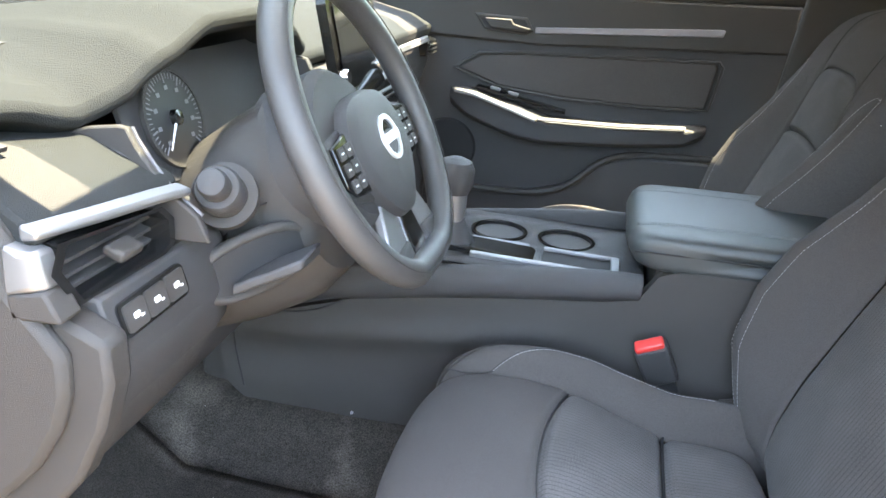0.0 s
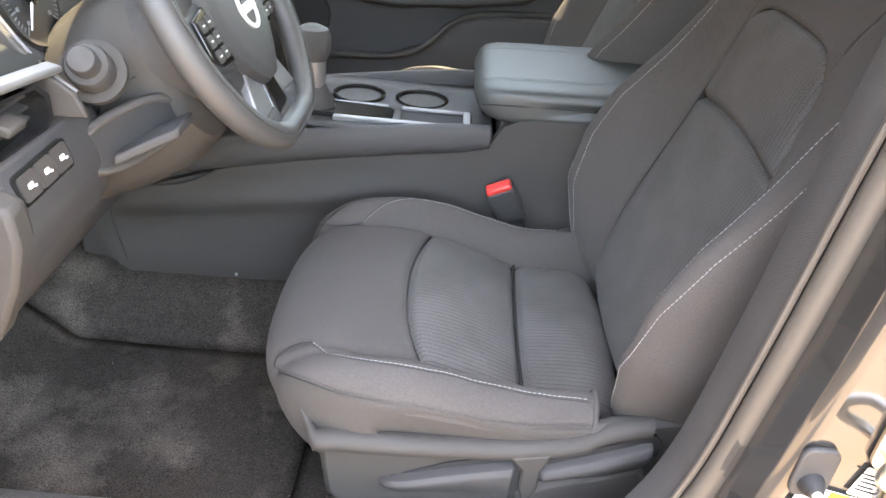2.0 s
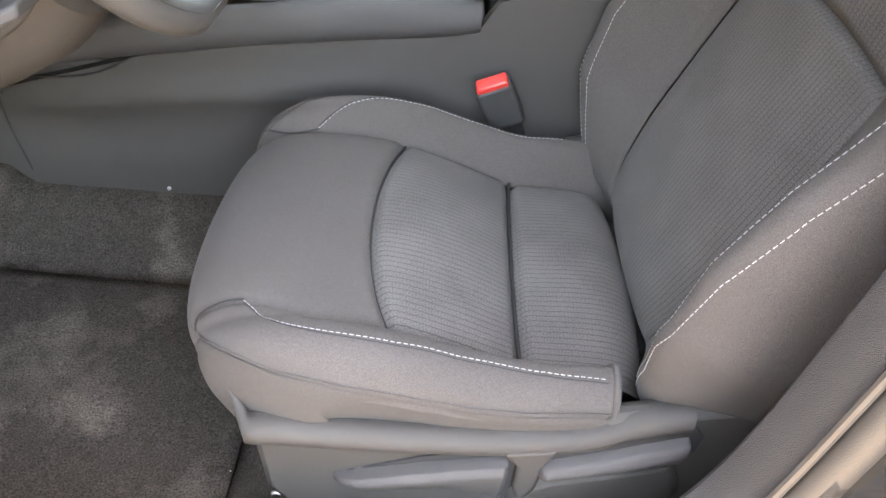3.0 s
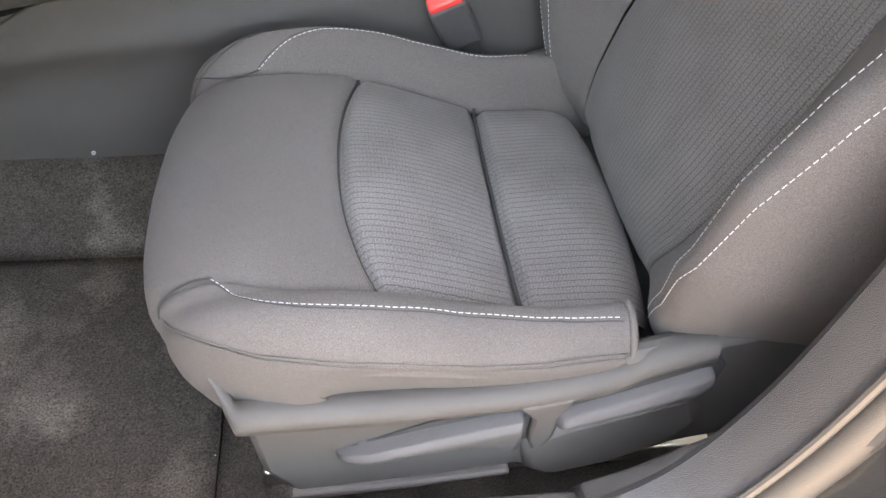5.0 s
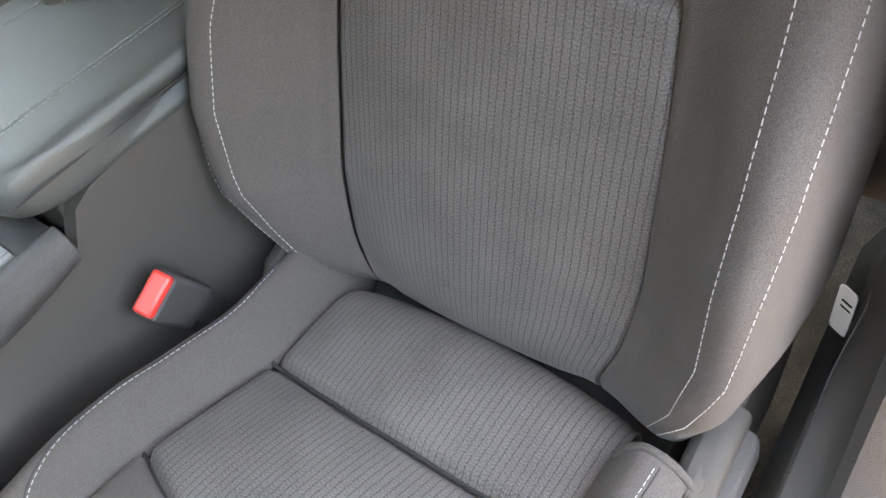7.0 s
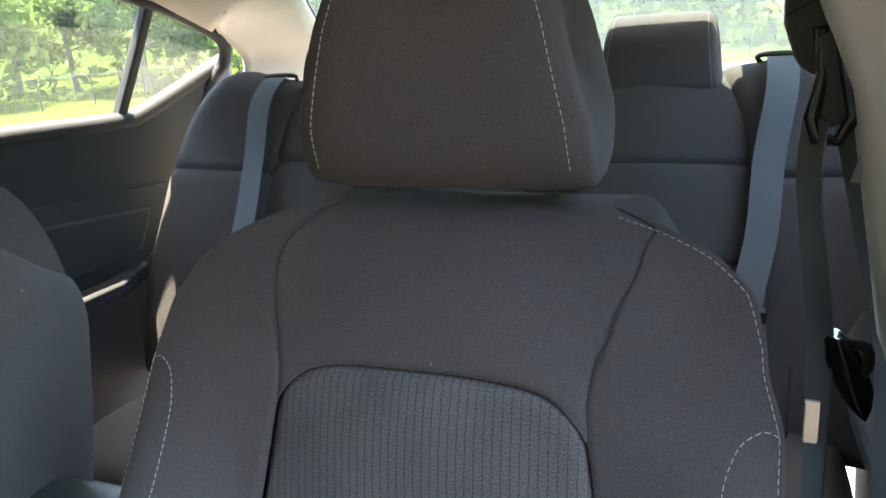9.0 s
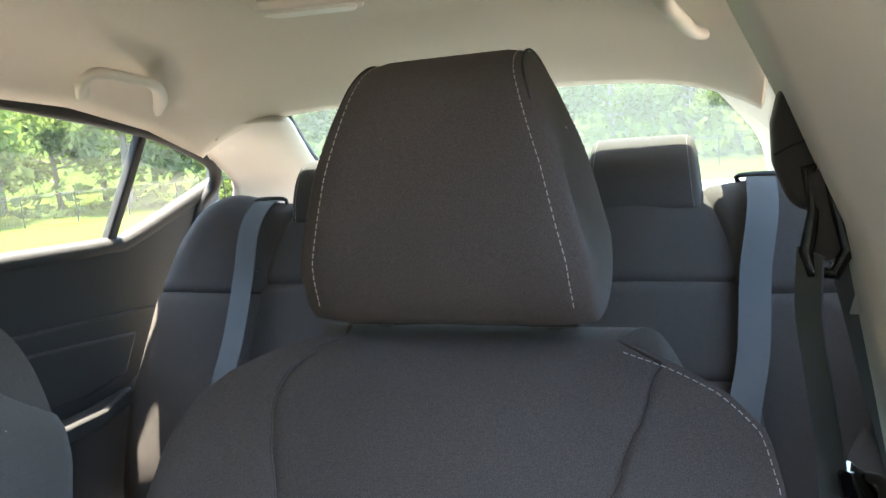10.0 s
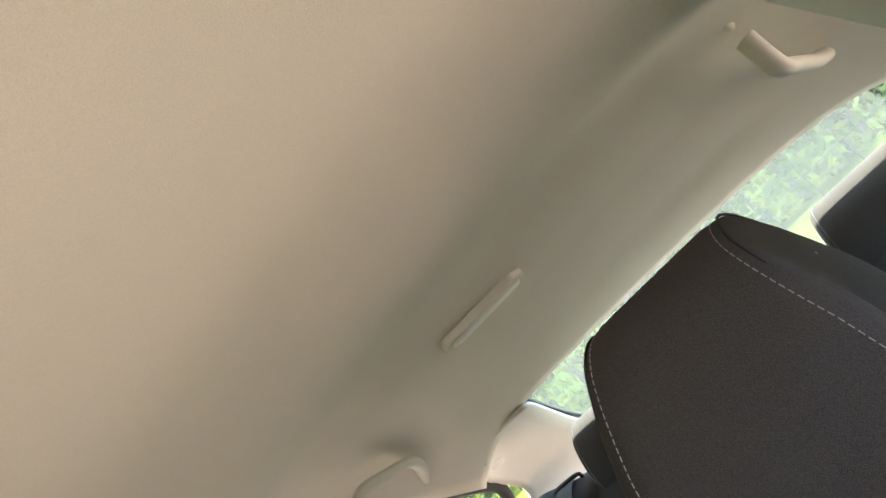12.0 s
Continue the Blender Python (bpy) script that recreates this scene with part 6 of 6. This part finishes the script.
structure("rear_window", grid_bm(rows), DUSTY, "curved clear rear window", "window")
for s in (-1, 1):
    a = spline([(1.60, RY + s * 0.62, 1.20), (1.72, RY + s * 0.735, 1.165), (1.80, RY + s * 0.745, 1.11), (1.835, RY + s * 0.755, 1.06), (1.78, RY + s * 0.765, 0.96), (1.70, RY + s * 0.77, 0.86)], 22)
    b = spline([(1.60, RY + s * 0.44, 1.235), (1.64, RY + s * 0.440, 1.228), (1.75, RY + s * 0.48, 1.18), (1.90, RY + s * 0.53, 1.11), (2.12, RY + s * 0.565, 0.995), (2.12, RY + s * 0.565, 0.90)], 22)
    rows = []
    for k in np.linspace(0, 1, 9):
        bow = 0.03 * math.sin(math.pi * k)
        rows.append([tuple(np.array(p) * (1 - k) + np.array(q) * k + np.array([0, s * bow, bow * 0.5])) for p, q in zip(a, b)])
    pl = structure("rear_pillar_trim", grid_bm(rows), BEIGE, "pale beige rear pillar trim", "trim")
    md = pl.modifiers.new("thick", "SOLIDIFY")
    md.thickness = 0.01
    structure("glass_edge", tube([(x, RY + s * w, z + 0.006) for x, w, z in spline(part_glass, 14)], 0.007, 8), RUBBER, "black rear window edge", "seal")
structure("glass_edge", tube([(1.622, RY + k * 0.435, 1.240 + 0.02 * (1 - k * k)) for k in np.linspace(-1, 1, 15)], 0.006, 8), RUBBER, "black rear window edge", "seal")


def rear_door(side, Y, label):
    """A rear door: panel with armrest, raised quarter behind the window, divider bar and panes."""
    root = thing("rear_door", (1.3, Y, 0.3), label, "car door", "rear doors")
    lo, hi = (Y, Y + side * 0.07)
    poly = [(0.72, 0.25), (0.72, 1.02), (1.15, 1.003), (1.45, 0.985), (1.52, 0.988), (1.60, 1.01), (1.86, 1.085), (1.84, 0.95), (1.72, 0.80), (1.62, 0.60), (1.45, 0.30)]
    part("panel", prism(poly, "y", min(lo, hi), max(lo, hi)), BLACKTRIM, root, "dark grained door panel", bevel=0.012)
    part("sill_roll", tube([(0.72, Y + side * 0.012, 1.018), (1.15, Y + side * 0.012, 1.000), (1.44, Y + side * 0.012, 0.984), (1.53, Y + side * 0.012, 0.992), (1.85, Y + side * 0.012, 1.083)], 0.020, 12, smooth=40), BLACKTRIM, root)
    part("insert", prism([(0.80, 0.70), (0.80, 0.87), (1.14, 0.862), (1.56, 0.822), (1.50, 0.70), (1.42, 0.66), (1.2, 0.66)], "y", min(Y - side * 0.006, Y + side * 0.01), max(Y - side * 0.006, Y + side * 0.01)), BLACKTRIM, root, "", bevel=0.006)
    part("insert_step", prism([(0.86, 0.72), (0.86, 0.83), (1.20, 0.815), (1.47, 0.782), (1.42, 0.70), (1.30, 0.685)], "y", min(Y - side * 0.012, Y), max(Y - side * 0.012, Y)), BLACKTRIM, root, "", bevel=0.006)
    part("armrest", loft([[(x, Y, z), (x, Y - side * d, z + 0.004), (x, Y - side * d, z - 0.03), (x, Y, z - 0.05)] for x, z, d in ((0.80, 0.672, 0.05), (1.1, 0.668, 0.065), (1.30, 0.662, 0.06), (1.42, 0.668, 0.02))]), BLACKTRIM, root, "", bevel=0.008)
    hb = part("handle_bezel", box((1.02, Y - side * 0.006, 0.905), (0.14, 0.012, 0.045), (0, -4, 0)), BLACKTRIM, root, "", bevel=0.006)
    part("release_handle", box((1.03, Y - side * 0.012, 0.903), (0.09, 0.012, 0.026), (0, -4, 0)), SATIN, hb, "silver release handle", bevel=0.004)
    part("divider", loft([[(x - 0.013, y, z), (x + 0.013, y, z), (x + 0.013, y + side * 0.025, z), (x - 0.013, y + side * 0.025, z)] for x, y, z in ((1.448, Y + side * 0.004, 0.985), (1.50, Y - side * 0.03, 1.12), (1.535, Y - side * 0.065, 1.235))]), RUBBER, root, "black window divider bar", bevel=0.004)
    seal = [(0.80, 1.03, 0.0), (0.82, 1.15, 0.035), (0.86, 1.30, 0.075), (1.0, 1.322, 0.078), (1.17, 1.297, 0.075), (1.50, 1.235, 0.070), (1.70, 1.168, 0.060), (1.775, 1.125, 0.050), (1.80, 1.075, 0.02), (1.77, 1.04, 0.0), (1.73, 0.98, -0.005), (1.68, 0.88, -0.005)]
    part("window_seal", tube([(x, Y - side * k, z) for x, z, k in seal], 0.017, 10, smooth=80), RUBBER, root, "black window seal")
    pane = grid_bm([[(0.80, Y + side * 0.015, 1.0), (1.45, Y + side * 0.015, 0.97), (1.80, Y + side * 0.015, 1.05)], [(0.84, Y - side * 0.05, 1.33), (1.5, Y - side * 0.05, 1.25), (1.77, Y - side * 0.035, 1.13)]])
    pw = part("pane", pane, HAZY, root, "clear window glass")
    pw.visible_shadow = False
    return root


rear_door(1, 0.715, "dark grey rear passenger side door with divided window")
rear_door(-1, -0.770, "dark grey rear driver side door with divided window")
structure("front_window", grid_bm([[(-0.42, 0.76, 0.98), (0.68, 0.76, 1.0)], [(-0.1, 0.67, 1.29), (0.70, 0.67, 1.34)]]), SIDE_GLASS, "clear front passenger window", "window")
structure("windscreen", grid_bm([[(-1.05, y, 0.90) for y in (-0.70, 0.0, 0.72)], [(-0.02, y, 1.36 + 0.02 * (y == 0)) for y in (-0.55, 0.0, 0.53)]]), SCREEN_GLASS, "clear raked windscreen", "window")
for s, y0, y1 in ((1, 0.66, 0.74), (-1, -0.70, -0.76)):
    structure("front_pillar_trim", loft([[(x, y - 0.035, z), (x + 0.05, y - 0.02, z + 0.02), (x + 0.06, y + 0.03, z + 0.02), (x, y + 0.04, z)] for x, y, z in ((-0.98, y1, 0.90), (-0.66, (y0 + y1) / 2, 1.05), (-0.38, y0, 1.19))]), BEIGE, "pale beige windscreen pillar trim", "trim", bevel=0.008)
    structure("front_pillar_body", loft([[(x, y + s * 0.03, z + 0.02), (x + 0.06, y + s * 0.03, z + 0.02), (x + 0.05, y + s * 0.07, z + 0.035), (x - 0.02, y + s * 0.06, z + 0.035)] for x, y, z in ((-0.98, y1, 0.90), (-0.66, (y0 + y1) / 2, 1.05), (-0.38, y0, 1.19), (-0.05, y0 - s * 0.015, 1.30))]), PAINT, "painted windscreen pillar", "car body", bevel=0.008)

# middle pillars
def mid_pillar(side, dy, back=0.0):
    f = lambda y: side * y + dy
    rings = []
    k = 0.115 if side < 0 else 0.0
    # passenger side: charcoal drawn higher so the shaded pillar comes out dark
    cut = 0.88 if side < 0 else 1.05
    for z, yi, x0, x1 in ((0.30, 0.69, 0.62 - 1.2 * k, 0.86), (0.60, 0.70, 0.63 - k, 0.84), (cut, 0.690 if side < 0 else 0.66, 0.66 - 0.9 * k, 0.84)):
        x0, x1 = x0 + back, x1 + back
        rings.append([(x0, f(yi + 0.012), z), (x0 + 0.02, f(yi), z), (x1, f(yi), z), (x1 + 0.01, f(yi + 0.03), z), (x0, f(yi + 0.035), z)])
    structure("pillar_lower_trim", loft(rings), PLASTIC2, "charcoal lower middle pillar trim", "trim", bevel=0.006)
    rings = []
    for z, yi, x0, x1 in ((cut, 0.700 if side < 0 else 0.662, 0.665, 0.84), (cut + 0.02, 0.676 if side < 0 else 0.655, 0.68, 0.85), (1.1, 0.638, 0.69, 0.86), (1.2, 0.598, 0.69, 0.87), (1.34, 0.535, 0.67, 0.90)):
        x0, x1 = x0 + back, x1 + back
        rings.append([(x0 - 0.045, f(yi + 0.070), z), (x0 - 0.004, f(yi + 0.008), z), (x0 + 0.012, f(yi), z), (x1, f(yi), z), (x1 + 0.01, f(yi + 0.03), z), (x0, f(yi + 0.09), z)])
    structure("pillar_upper_trim", loft(rings), BEIGE, "pale beige upper middle pillar trim", "trim", bevel=0.006)


mid_pillar(-1, 0.0)
mid_pillar(1, -0.02, -0.07)


def front_belt():
    root = thing("front_seat_belt", (0.78, -0.63, 0.85), "black front seat belt hanging from the middle pillar", "seat belt")
    cover = [(-0.599, 1.198), (-0.593, 1.172), (-0.594, 1.142), (-0.604, 1.114), (-0.618, 1.106), (-0.640, 1.115), (-0.640, 1.185), (-0.614, 1.196)]
    part("height_cover", prism(cover, "x", 0.756, 0.800), PLASTIC2, root, "black belt height slide cover", bevel=0.006)
    part("cover_joint", tube([(0.755, -0.594, 1.150), (0.755, -0.606, 1.156), (0.755, -0.625, 1.162)], 0.0010, 6), RUBBER, root)
    for k in (0.0, 0.007):
        part("grip_rib", tube([(0.754, -0.606 - k, 1.186), (0.754, -0.614 - k, 1.165)], 0.0016, 6), RUBBER, root)
    part("ring", tube([(0.752, -0.616, 1.140), (0.748, -0.626, 1.144), (0.744, -0.634, 1.112), (0.742, -0.641, 1.082), (0.742, -0.632, 1.064), (0.742, -0.618, 1.066), (0.744, -0.614, 1.080), (0.748, -0.620, 1.108)], 0.0052, 12, closed=True), GLOSS, root, "gloss black belt ring")
    part("ring_body", loft([[(0.748 + 0.006 * math.cos(t), y + w * math.cos(t + 1.57), z + 0.004 * math.sin(t)) for t in np.linspace(0, 2 * math.pi, 14, endpoint=False)] for y, z, w in ((-0.621, 1.138, 0.006), (-0.626, 1.112, 0.006), (-0.628, 1.090, 0.010), (-0.628, 1.074, 0.012))]), PLASTIC, root, "moulded belt guide")
    part("ring_bolt", drum((0.752, -0.632, 1.075), (-1, 0, 0), [(0, 0), (0.004, 0), (0.003, 0.006), (0, 0.007)], 14), STEEL, root)
    part("webbing", ribbon([(0.748, -0.617, 1.080), (0.750, -0.616, 1.029), (0.754, -0.626, 0.956), (0.758, -0.633, 0.889), (0.755, -0.637, 0.70), (0.74, -0.64, 0.48)], [(0.97, 0.28, 0), (0.94, 0.36, 0), (0.98, 0.22, 0), (1, 0.10, 0)], 0.046), WEBBING, root, "dark belt webbing")
    part("webbing", ribbon([(0.770, -0.640, 1.080), (0.775, -0.664, 0.977), (0.780, -0.690, 0.85), (0.785, -0.700, 0.60)], [(0.9, 0.4, 0)], 0.046), WEBBING, root, "dark belt webbing")
    part("woven_tag", plate((0.746, -0.648, 1.045), (0, -1, 0), (0, 0.25, -1), rounded(0.006, 0.024, 0.001), 0.001), ANCHOR, root, "tiny grey woven tag")
    part("tongue", loft([[(0.742 + 0.010 * math.cos(t), -0.643 - 0.35 * (0.915 - z) + w * math.sin(t), z) for t in np.linspace(0, 2 * math.pi, 16, endpoint=False)] for z, w in ((0.918, 0.004), (0.912, 0.010), (0.895, 0.014), (0.872, 0.013), (0.858, 0.008), (0.852, 0.003))]), GLOSS, root, "black belt tongue")
    part("tongue_fold", tube([(0.740, -0.652, 0.912), (0.738, -0.662, 0.910), (0.738, -0.664, 0.895), (0.740, -0.655, 0.880)], 0.0045, 10, smooth=20), PLASTIC, root, "black belt fold")
    part("tongue_plate", box((0.740, -0.630, 0.842), (0.004, 0.012, 0.036), (0, 6, 0)), STEEL, root, "steel latch plate", bevel=0.001)
    return root


front_belt()
tag = thing("paper_tag", (0.60, -0.630, 0.53), "small white printed tag beside the seat", "tag")
part("sheet", plate((0.602, -0.626, 0.530), (0.5, 0.85, 0), (0.1, 0, 1), rounded(0.017, 0.046, 0.004), 0.001), WHITE, tag)
part("print", joined(*[plate((0.6015, -0.6270, 0.540 - 0.006 * i), (0.5, 0.85, 0), (0.1, 0, 1), rounded(0.010, 0.0018, 0.0004, 1), 0.0022) for i in range(4)]), RUBBER, tag)

foot_an = thing("belt_anchor", (0.53, -0.625, 0.44), "pale grey belt anchor bracket low beside the seat", "belt anchor")
part("bracket", loft([[(x + a, y, z + b) for a, b in ((-0.014, -0.006), (0.014, 0.006), (0.013, 0.010), (-0.015, -0.002))] for x, y, z in ((0.542, -0.622, 0.385), (0.552, -0.630, 0.42), (0.563, -0.640, 0.455))]), ANCHOR, foot_an, "", bevel=0.001)
part("strap", ribbon([(0.545, -0.628, 0.400), (0.560, -0.632, 0.44), (0.578, -0.634, 0.50), (0.595, -0.640, 0.56)], [(0.9, 0.1, -0.3)], 0.026), WEBBING, foot_an, "dark belt webbing")

# lock parts on the pillar
YB = -0.792
lock = thing("door_striker", (0.612, YB, 0.66), "zinc door striker loop bolted to the pillar", "door striker")
part("base_plate", plate((0.612, YB, 0.704), (1, 0, 0), (0, 0, 1), rounded(0.034, 0.080, 0.014), 0.005), STEEL, lock, "", bevel=0.001)
part("loop", tube([(0.618, YB, 0.705), (0.604, YB - 0.030, 0.705), (0.586, YB - 0.036, 0.698), (0.586, YB - 0.036, 0.684), (0.604, YB - 0.030, 0.677), (0.618, YB, 0.677)], 0.0055, 10, smooth=30), STEEL, lock)
for z in (0.718, 0.662):
    bolt = part("bolt", drum((0.612, YB - 0.005, z), (0, -1, 0), [(0, 0), (0.009, 0), (0.008, 0.005), (0, 0.006)], 14), STEEL, lock)
    # black hexagon on the bolt head paints the shade of its hole
    part("socket_shade", drum((0.612, YB - 0.0105, z), (0, -1, 0), [(0, 0), (0.004, 0), (0.004, 0.001), (0, 0.001)], 6), RUBBER, lock)
sw2 = thing("door_switch", (0.556, YB, 0.63), "black rubber door lamp switch on the pillar", "door switch")
part("housing", plate((0.556, YB + 0.001, 0.655), (1, 0, 0), (0, 0, 1), rounded(0.032, 0.052, 0.010), 0.006), PLASTIC, sw2, "", bevel=0.002)
part("plunger", drum((0.556, YB - 0.005, 0.645), (0, -1, 0), [(0, 0), (0.011, 0), (0.010, 0.006), (0.006, 0.012), (0, 0.014)], 18), RUBBER, sw2)
part("plunger_tip", drum((0.556, YB - 0.018, 0.645), (0, -1, 0), [(0, 0), (0.004, 0), (0.003, 0.002), (0, 0.002)], 12), WHITE, sw2)
lab = thing("pillar_label", (0.607, YB, 0.61), "white printed sticker on the painted pillar", "sticker", "pillar stickers")
part("sheet", plate((0.607, YB - 0.001, 0.618), (1, 0, -0.25), (0.25, 0, 1), rounded(0.026, 0.032, 0.001, 1), 0.0006), WHITE, lab)
part("bars", joined(*[plate((0.607 - 0.004 + 0.0012 * (i % 3), YB - 0.0018, 0.628 - 0.0045 * i), (1, 0, -0.25), (0.25, 0, 1), rounded(0.018 - 0.003 * (i % 2), 0.0018, 0.0003, 1), 0.0004) for i in range(5)]), RUBBER, lab)
lab2 = thing("pillar_label", (0.575, YB, 0.57), "white and yellow warning sticker on the painted pillar", "sticker", "pillar stickers")
part("sheet", plate((0.572, YB - 0.001, 0.582), (1, 0, -0.25), (0.25, 0, 1), rounded(0.050, 0.050, 0.001, 1), 0.0006), WHITE, lab2)
part("yellow_field", plate((0.585, YB - 0.0018, 0.594), (1, 0, -0.25), (0.25, 0, 1), rounded(0.018, 0.020, 0.0005, 1), 0.0006), YELLOW, lab2)
part("bars", joined(*[plate((0.567, YB - 0.0018, 0.592 - 0.006 * i), (1, 0, -0.25), (0.25, 0, 1), rounded(0.014, 0.002, 0.0003, 1), 0.0004) for i in range(5)]), RUBBER, lab2)

lab.location.z += 0.028
lab2.location.z += 0.028


# ---- outside ----
def ground_z(x, y):
    d = math.hypot(x - 0.5, y)
    return -2.1 * lerp(d, [6, 38], [0, 1])


rad = [1.2, 2, 3.2, 6, 8, 12, 18, 26, 38, 60, 120, 300, 900]
rows = [[(0.5 + r * math.cos(a), r * math.sin(a), ground_z(0.5 + r * math.cos(a), r * math.sin(a))) for a in np.linspace(0, 2 * math.pi, 65)[:-1]] for r in rad]
structure("ground", joined(grid_bm(rows, close_v=True), grid_bm([[(x, y, -0.002) for y in (-1.3, 1.3)] for x in (-0.8, 1.8)])), GRASS, "sunlit mown grass", "ground")
structure("road", grid_bm([[(x, y, 0.012) for y in (-40.0, 3.6)] for x in (-30, 5.0)]), ASPHALT, "tan worn concrete parking bay", "parking lot")


def tree_parts(rng, height):
    """A trunk with limbs and a crown of leaf clumps with gaps."""
    wood, leaves = [], []
    top = height * 0.8
    wood.append(tube([(0, 0, -0.3), (0.1 * rng.uniform(-1, 1), 0.1, height * 0.3), (rng.uniform(-.3, .3), rng.uniform(-.3, .3), top)], [0.22, 0.16, 0.05], 8, smooth=8))
    tips = []
    for k in range(13):
        z = height * rng.uniform(0.16, 0.85)
        a = rng.uniform(0, 2 * math.pi)
        ln = height * 0.30 * (1.15 - 0.75 * z / height) * rng.uniform(0.7, 1.25)
        e = Vector((math.cos(a) * ln, math.sin(a) * ln, z + ln * rng.uniform(0.15, 0.6)))
        wood.append(tube([(0, 0, z), (e.x * .5, e.y * .5, (z + e.z) / 2 - 0.05), tuple(e)], [0.07, 0.045, 0.015], 5))
        tips += [e, Vector((e.x * .6, e.y * .6, (z + e.z) / 2 + 0.2)), Vector((e.x * .9, e.y * .8, e.z * 0.8))]
    tips.append(Vector((0, 0, height * 0.95)))
    verts, faces = [], []
    for t in tips:
        r = height * rng.uniform(0.07, 0.125)
        for _ in range(95):
            d = Vector((rng.gauss(0, 1), rng.gauss(0, 1), rng.gauss(0, 0.8))).normalized() * r * rng.uniform(0.45, 1.1)
            c = t + d
            u = Vector((rng.gauss(0, 1), rng.gauss(0, 1), rng.gauss(0, 1))).normalized()
            w = u.orthogonal().normalized()
            sz = rng.uniform(0.10, 0.22)
            b = len(verts)
            verts += [c - u * sz, c + w * sz * 0.55, c + u * sz, c - w * sz * 0.55 + u.cross(w) * 0.05]
            faces.append((b, b + 1, b + 2, b + 3))
    me = bpy.data.meshes.new("crown")
    me.from_pydata([tuple(v) for v in verts], [], faces)
    bmc = bmesh.new()
    bmc.from_mesh(me)
    bpy.data.meshes.remove(me)
    return joined(*wood), bmc


rng = random.Random(7)
kinds = []
for h in (9.0, 11.0, 8.0):
    w, c = tree_parts(rng, h)
    root = thing("tree", (0, 0, 0), "tall leafy green tree at the edge of the grass", "tree", "trees behind the fence")
    part("trunk", w, BARK, root, "grey bark")
    part("crown", c, LEAF, root, "bright green leaves", angle=180)
    kinds.append(root)
spots = []
for i in range(46):
    a = radians(-42 + 2.55 * i + rng.uniform(-1, 1))
    d = rng.uniform(42, 49) if i % 2 else rng.uniform(49, 60)
    spots.append((0.2 + d * math.cos(a), d * math.sin(a)))
for i, (x, y) in enumerate(spots):
    m = pose(x, y, ground_z(x, y), 0, 0, rng.uniform(0, 360))
    k = kinds[i % 3]
    if i < 3:
        k.matrix_basis = m
    else:
        t = copy_thing(k, m)
        t.scale = [rng.uniform(0.9, 1.25)] * 3

# undergrowth and far wood
verts, faces = [], []
for i in range(9000):
    a = radians(rng.uniform(-50, 82))
    d = rng.uniform(43, 62)
    x, y = 0.2 + d * math.cos(a), d * math.sin(a)
    top = 3.2 if d < 50 else 9.0
    c = Vector((x, y, ground_z(x, y) + top * rng.random() ** 1.3))
    u = Vector((rng.gauss(0, 1), rng.gauss(0, 1), rng.gauss(0, 1))).normalized()
    w = u.orthogonal().normalized()
    sz = rng.uniform(0.25, 0.5)
    b = len(verts)
    verts += [c - u * sz, c + w * sz * 0.6, c + u * sz, c - w * sz * 0.6]
    faces.append((b, b + 1, b + 2, b + 3))
me = bpy.data.meshes.new("undergrowth")
me.from_pydata([tuple(v) for v in verts], [], faces)
me.materials.append(LEAF)
tagged(new("undergrowth", me), "dense green undergrowth below the trees", "undergrowth", kind="stuff")
bd = []
for r, hgt in ((68, 13.0),):
    bd = [[(0.2 + r * math.cos(a), r * math.sin(a), z + (0 if z < 0 else 1.6 * noise.noise((a * 14, z, 1)))) for z in (-2.5, 3, 8, hgt)] for a in np.linspace(radians(-55), radians(88), 120)]
# unseen bank added ahead and driver side to shade the cabin from low sky
rr_ = lambda a: lerp(math.degrees(a), [95, 125, 215, 250], [30, 22, 22, 30])
rear = [[(0.2 + rr_(a) * math.cos(a), rr_(a) * math.sin(a), (-2.5 if k == 0 else lerp(math.degrees(a), [95, 120, 215, 250], [10, 17, 17, 5.5]) * k + 1.0 * noise.noise((a * 14, k, 4)))) for k in (0, 0.3, 0.7, 1)] for a in np.linspace(radians(95), radians(300), 120)]
structure("backdrop", grid_bm(rear), SKY_SCREEN, "unseen dark screen that holds back the low sky", "woods")
structure("backdrop", grid_bm(bd), LEAF, "far dark wood behind the trees", "woods")

# fence
fence = thing("fence", (26, 28, -2.0), "black wire mesh fence along the grass", "fence")
posts = []
for i in range(34):
    a = radians(-30 + 3.3 * i)
    d = 39.5
    posts.append(Vector((0.2 + d * math.cos(a), d * math.sin(a), ground_z(d * math.cos(a) + .2, d * math.sin(a)))))
for p in posts:
    part("post", tube([tuple(p), tuple(p + Vector((0, 0, 1.5)))], 0.03, 8), RUBBER, fence)
for p, q in zip(posts, posts[1:]):
    part("rail", tube([tuple(p + Vector((0, 0, 1.45))), tuple(q + Vector((0, 0, 1.45)))], 0.022, 6), RUBBER, fence)
wires = []
for p, q in zip(posts, posts[1:]):
    for k in range(1, 12):
        wires.append(((p + Vector((0, 0, 0.12 * k))), (q + Vector((0, 0, 0.12 * k)))))
    for k in range(18):
        b = p + (q - p) * k / 18
        wires.append((b, b + Vector((0, 0, 1.45))))
part("mesh", joined(*[tube([tuple(a), tuple(b)], 0.006, 3) for a, b in wires]), RUBBER, fence, "fine black wire mesh")
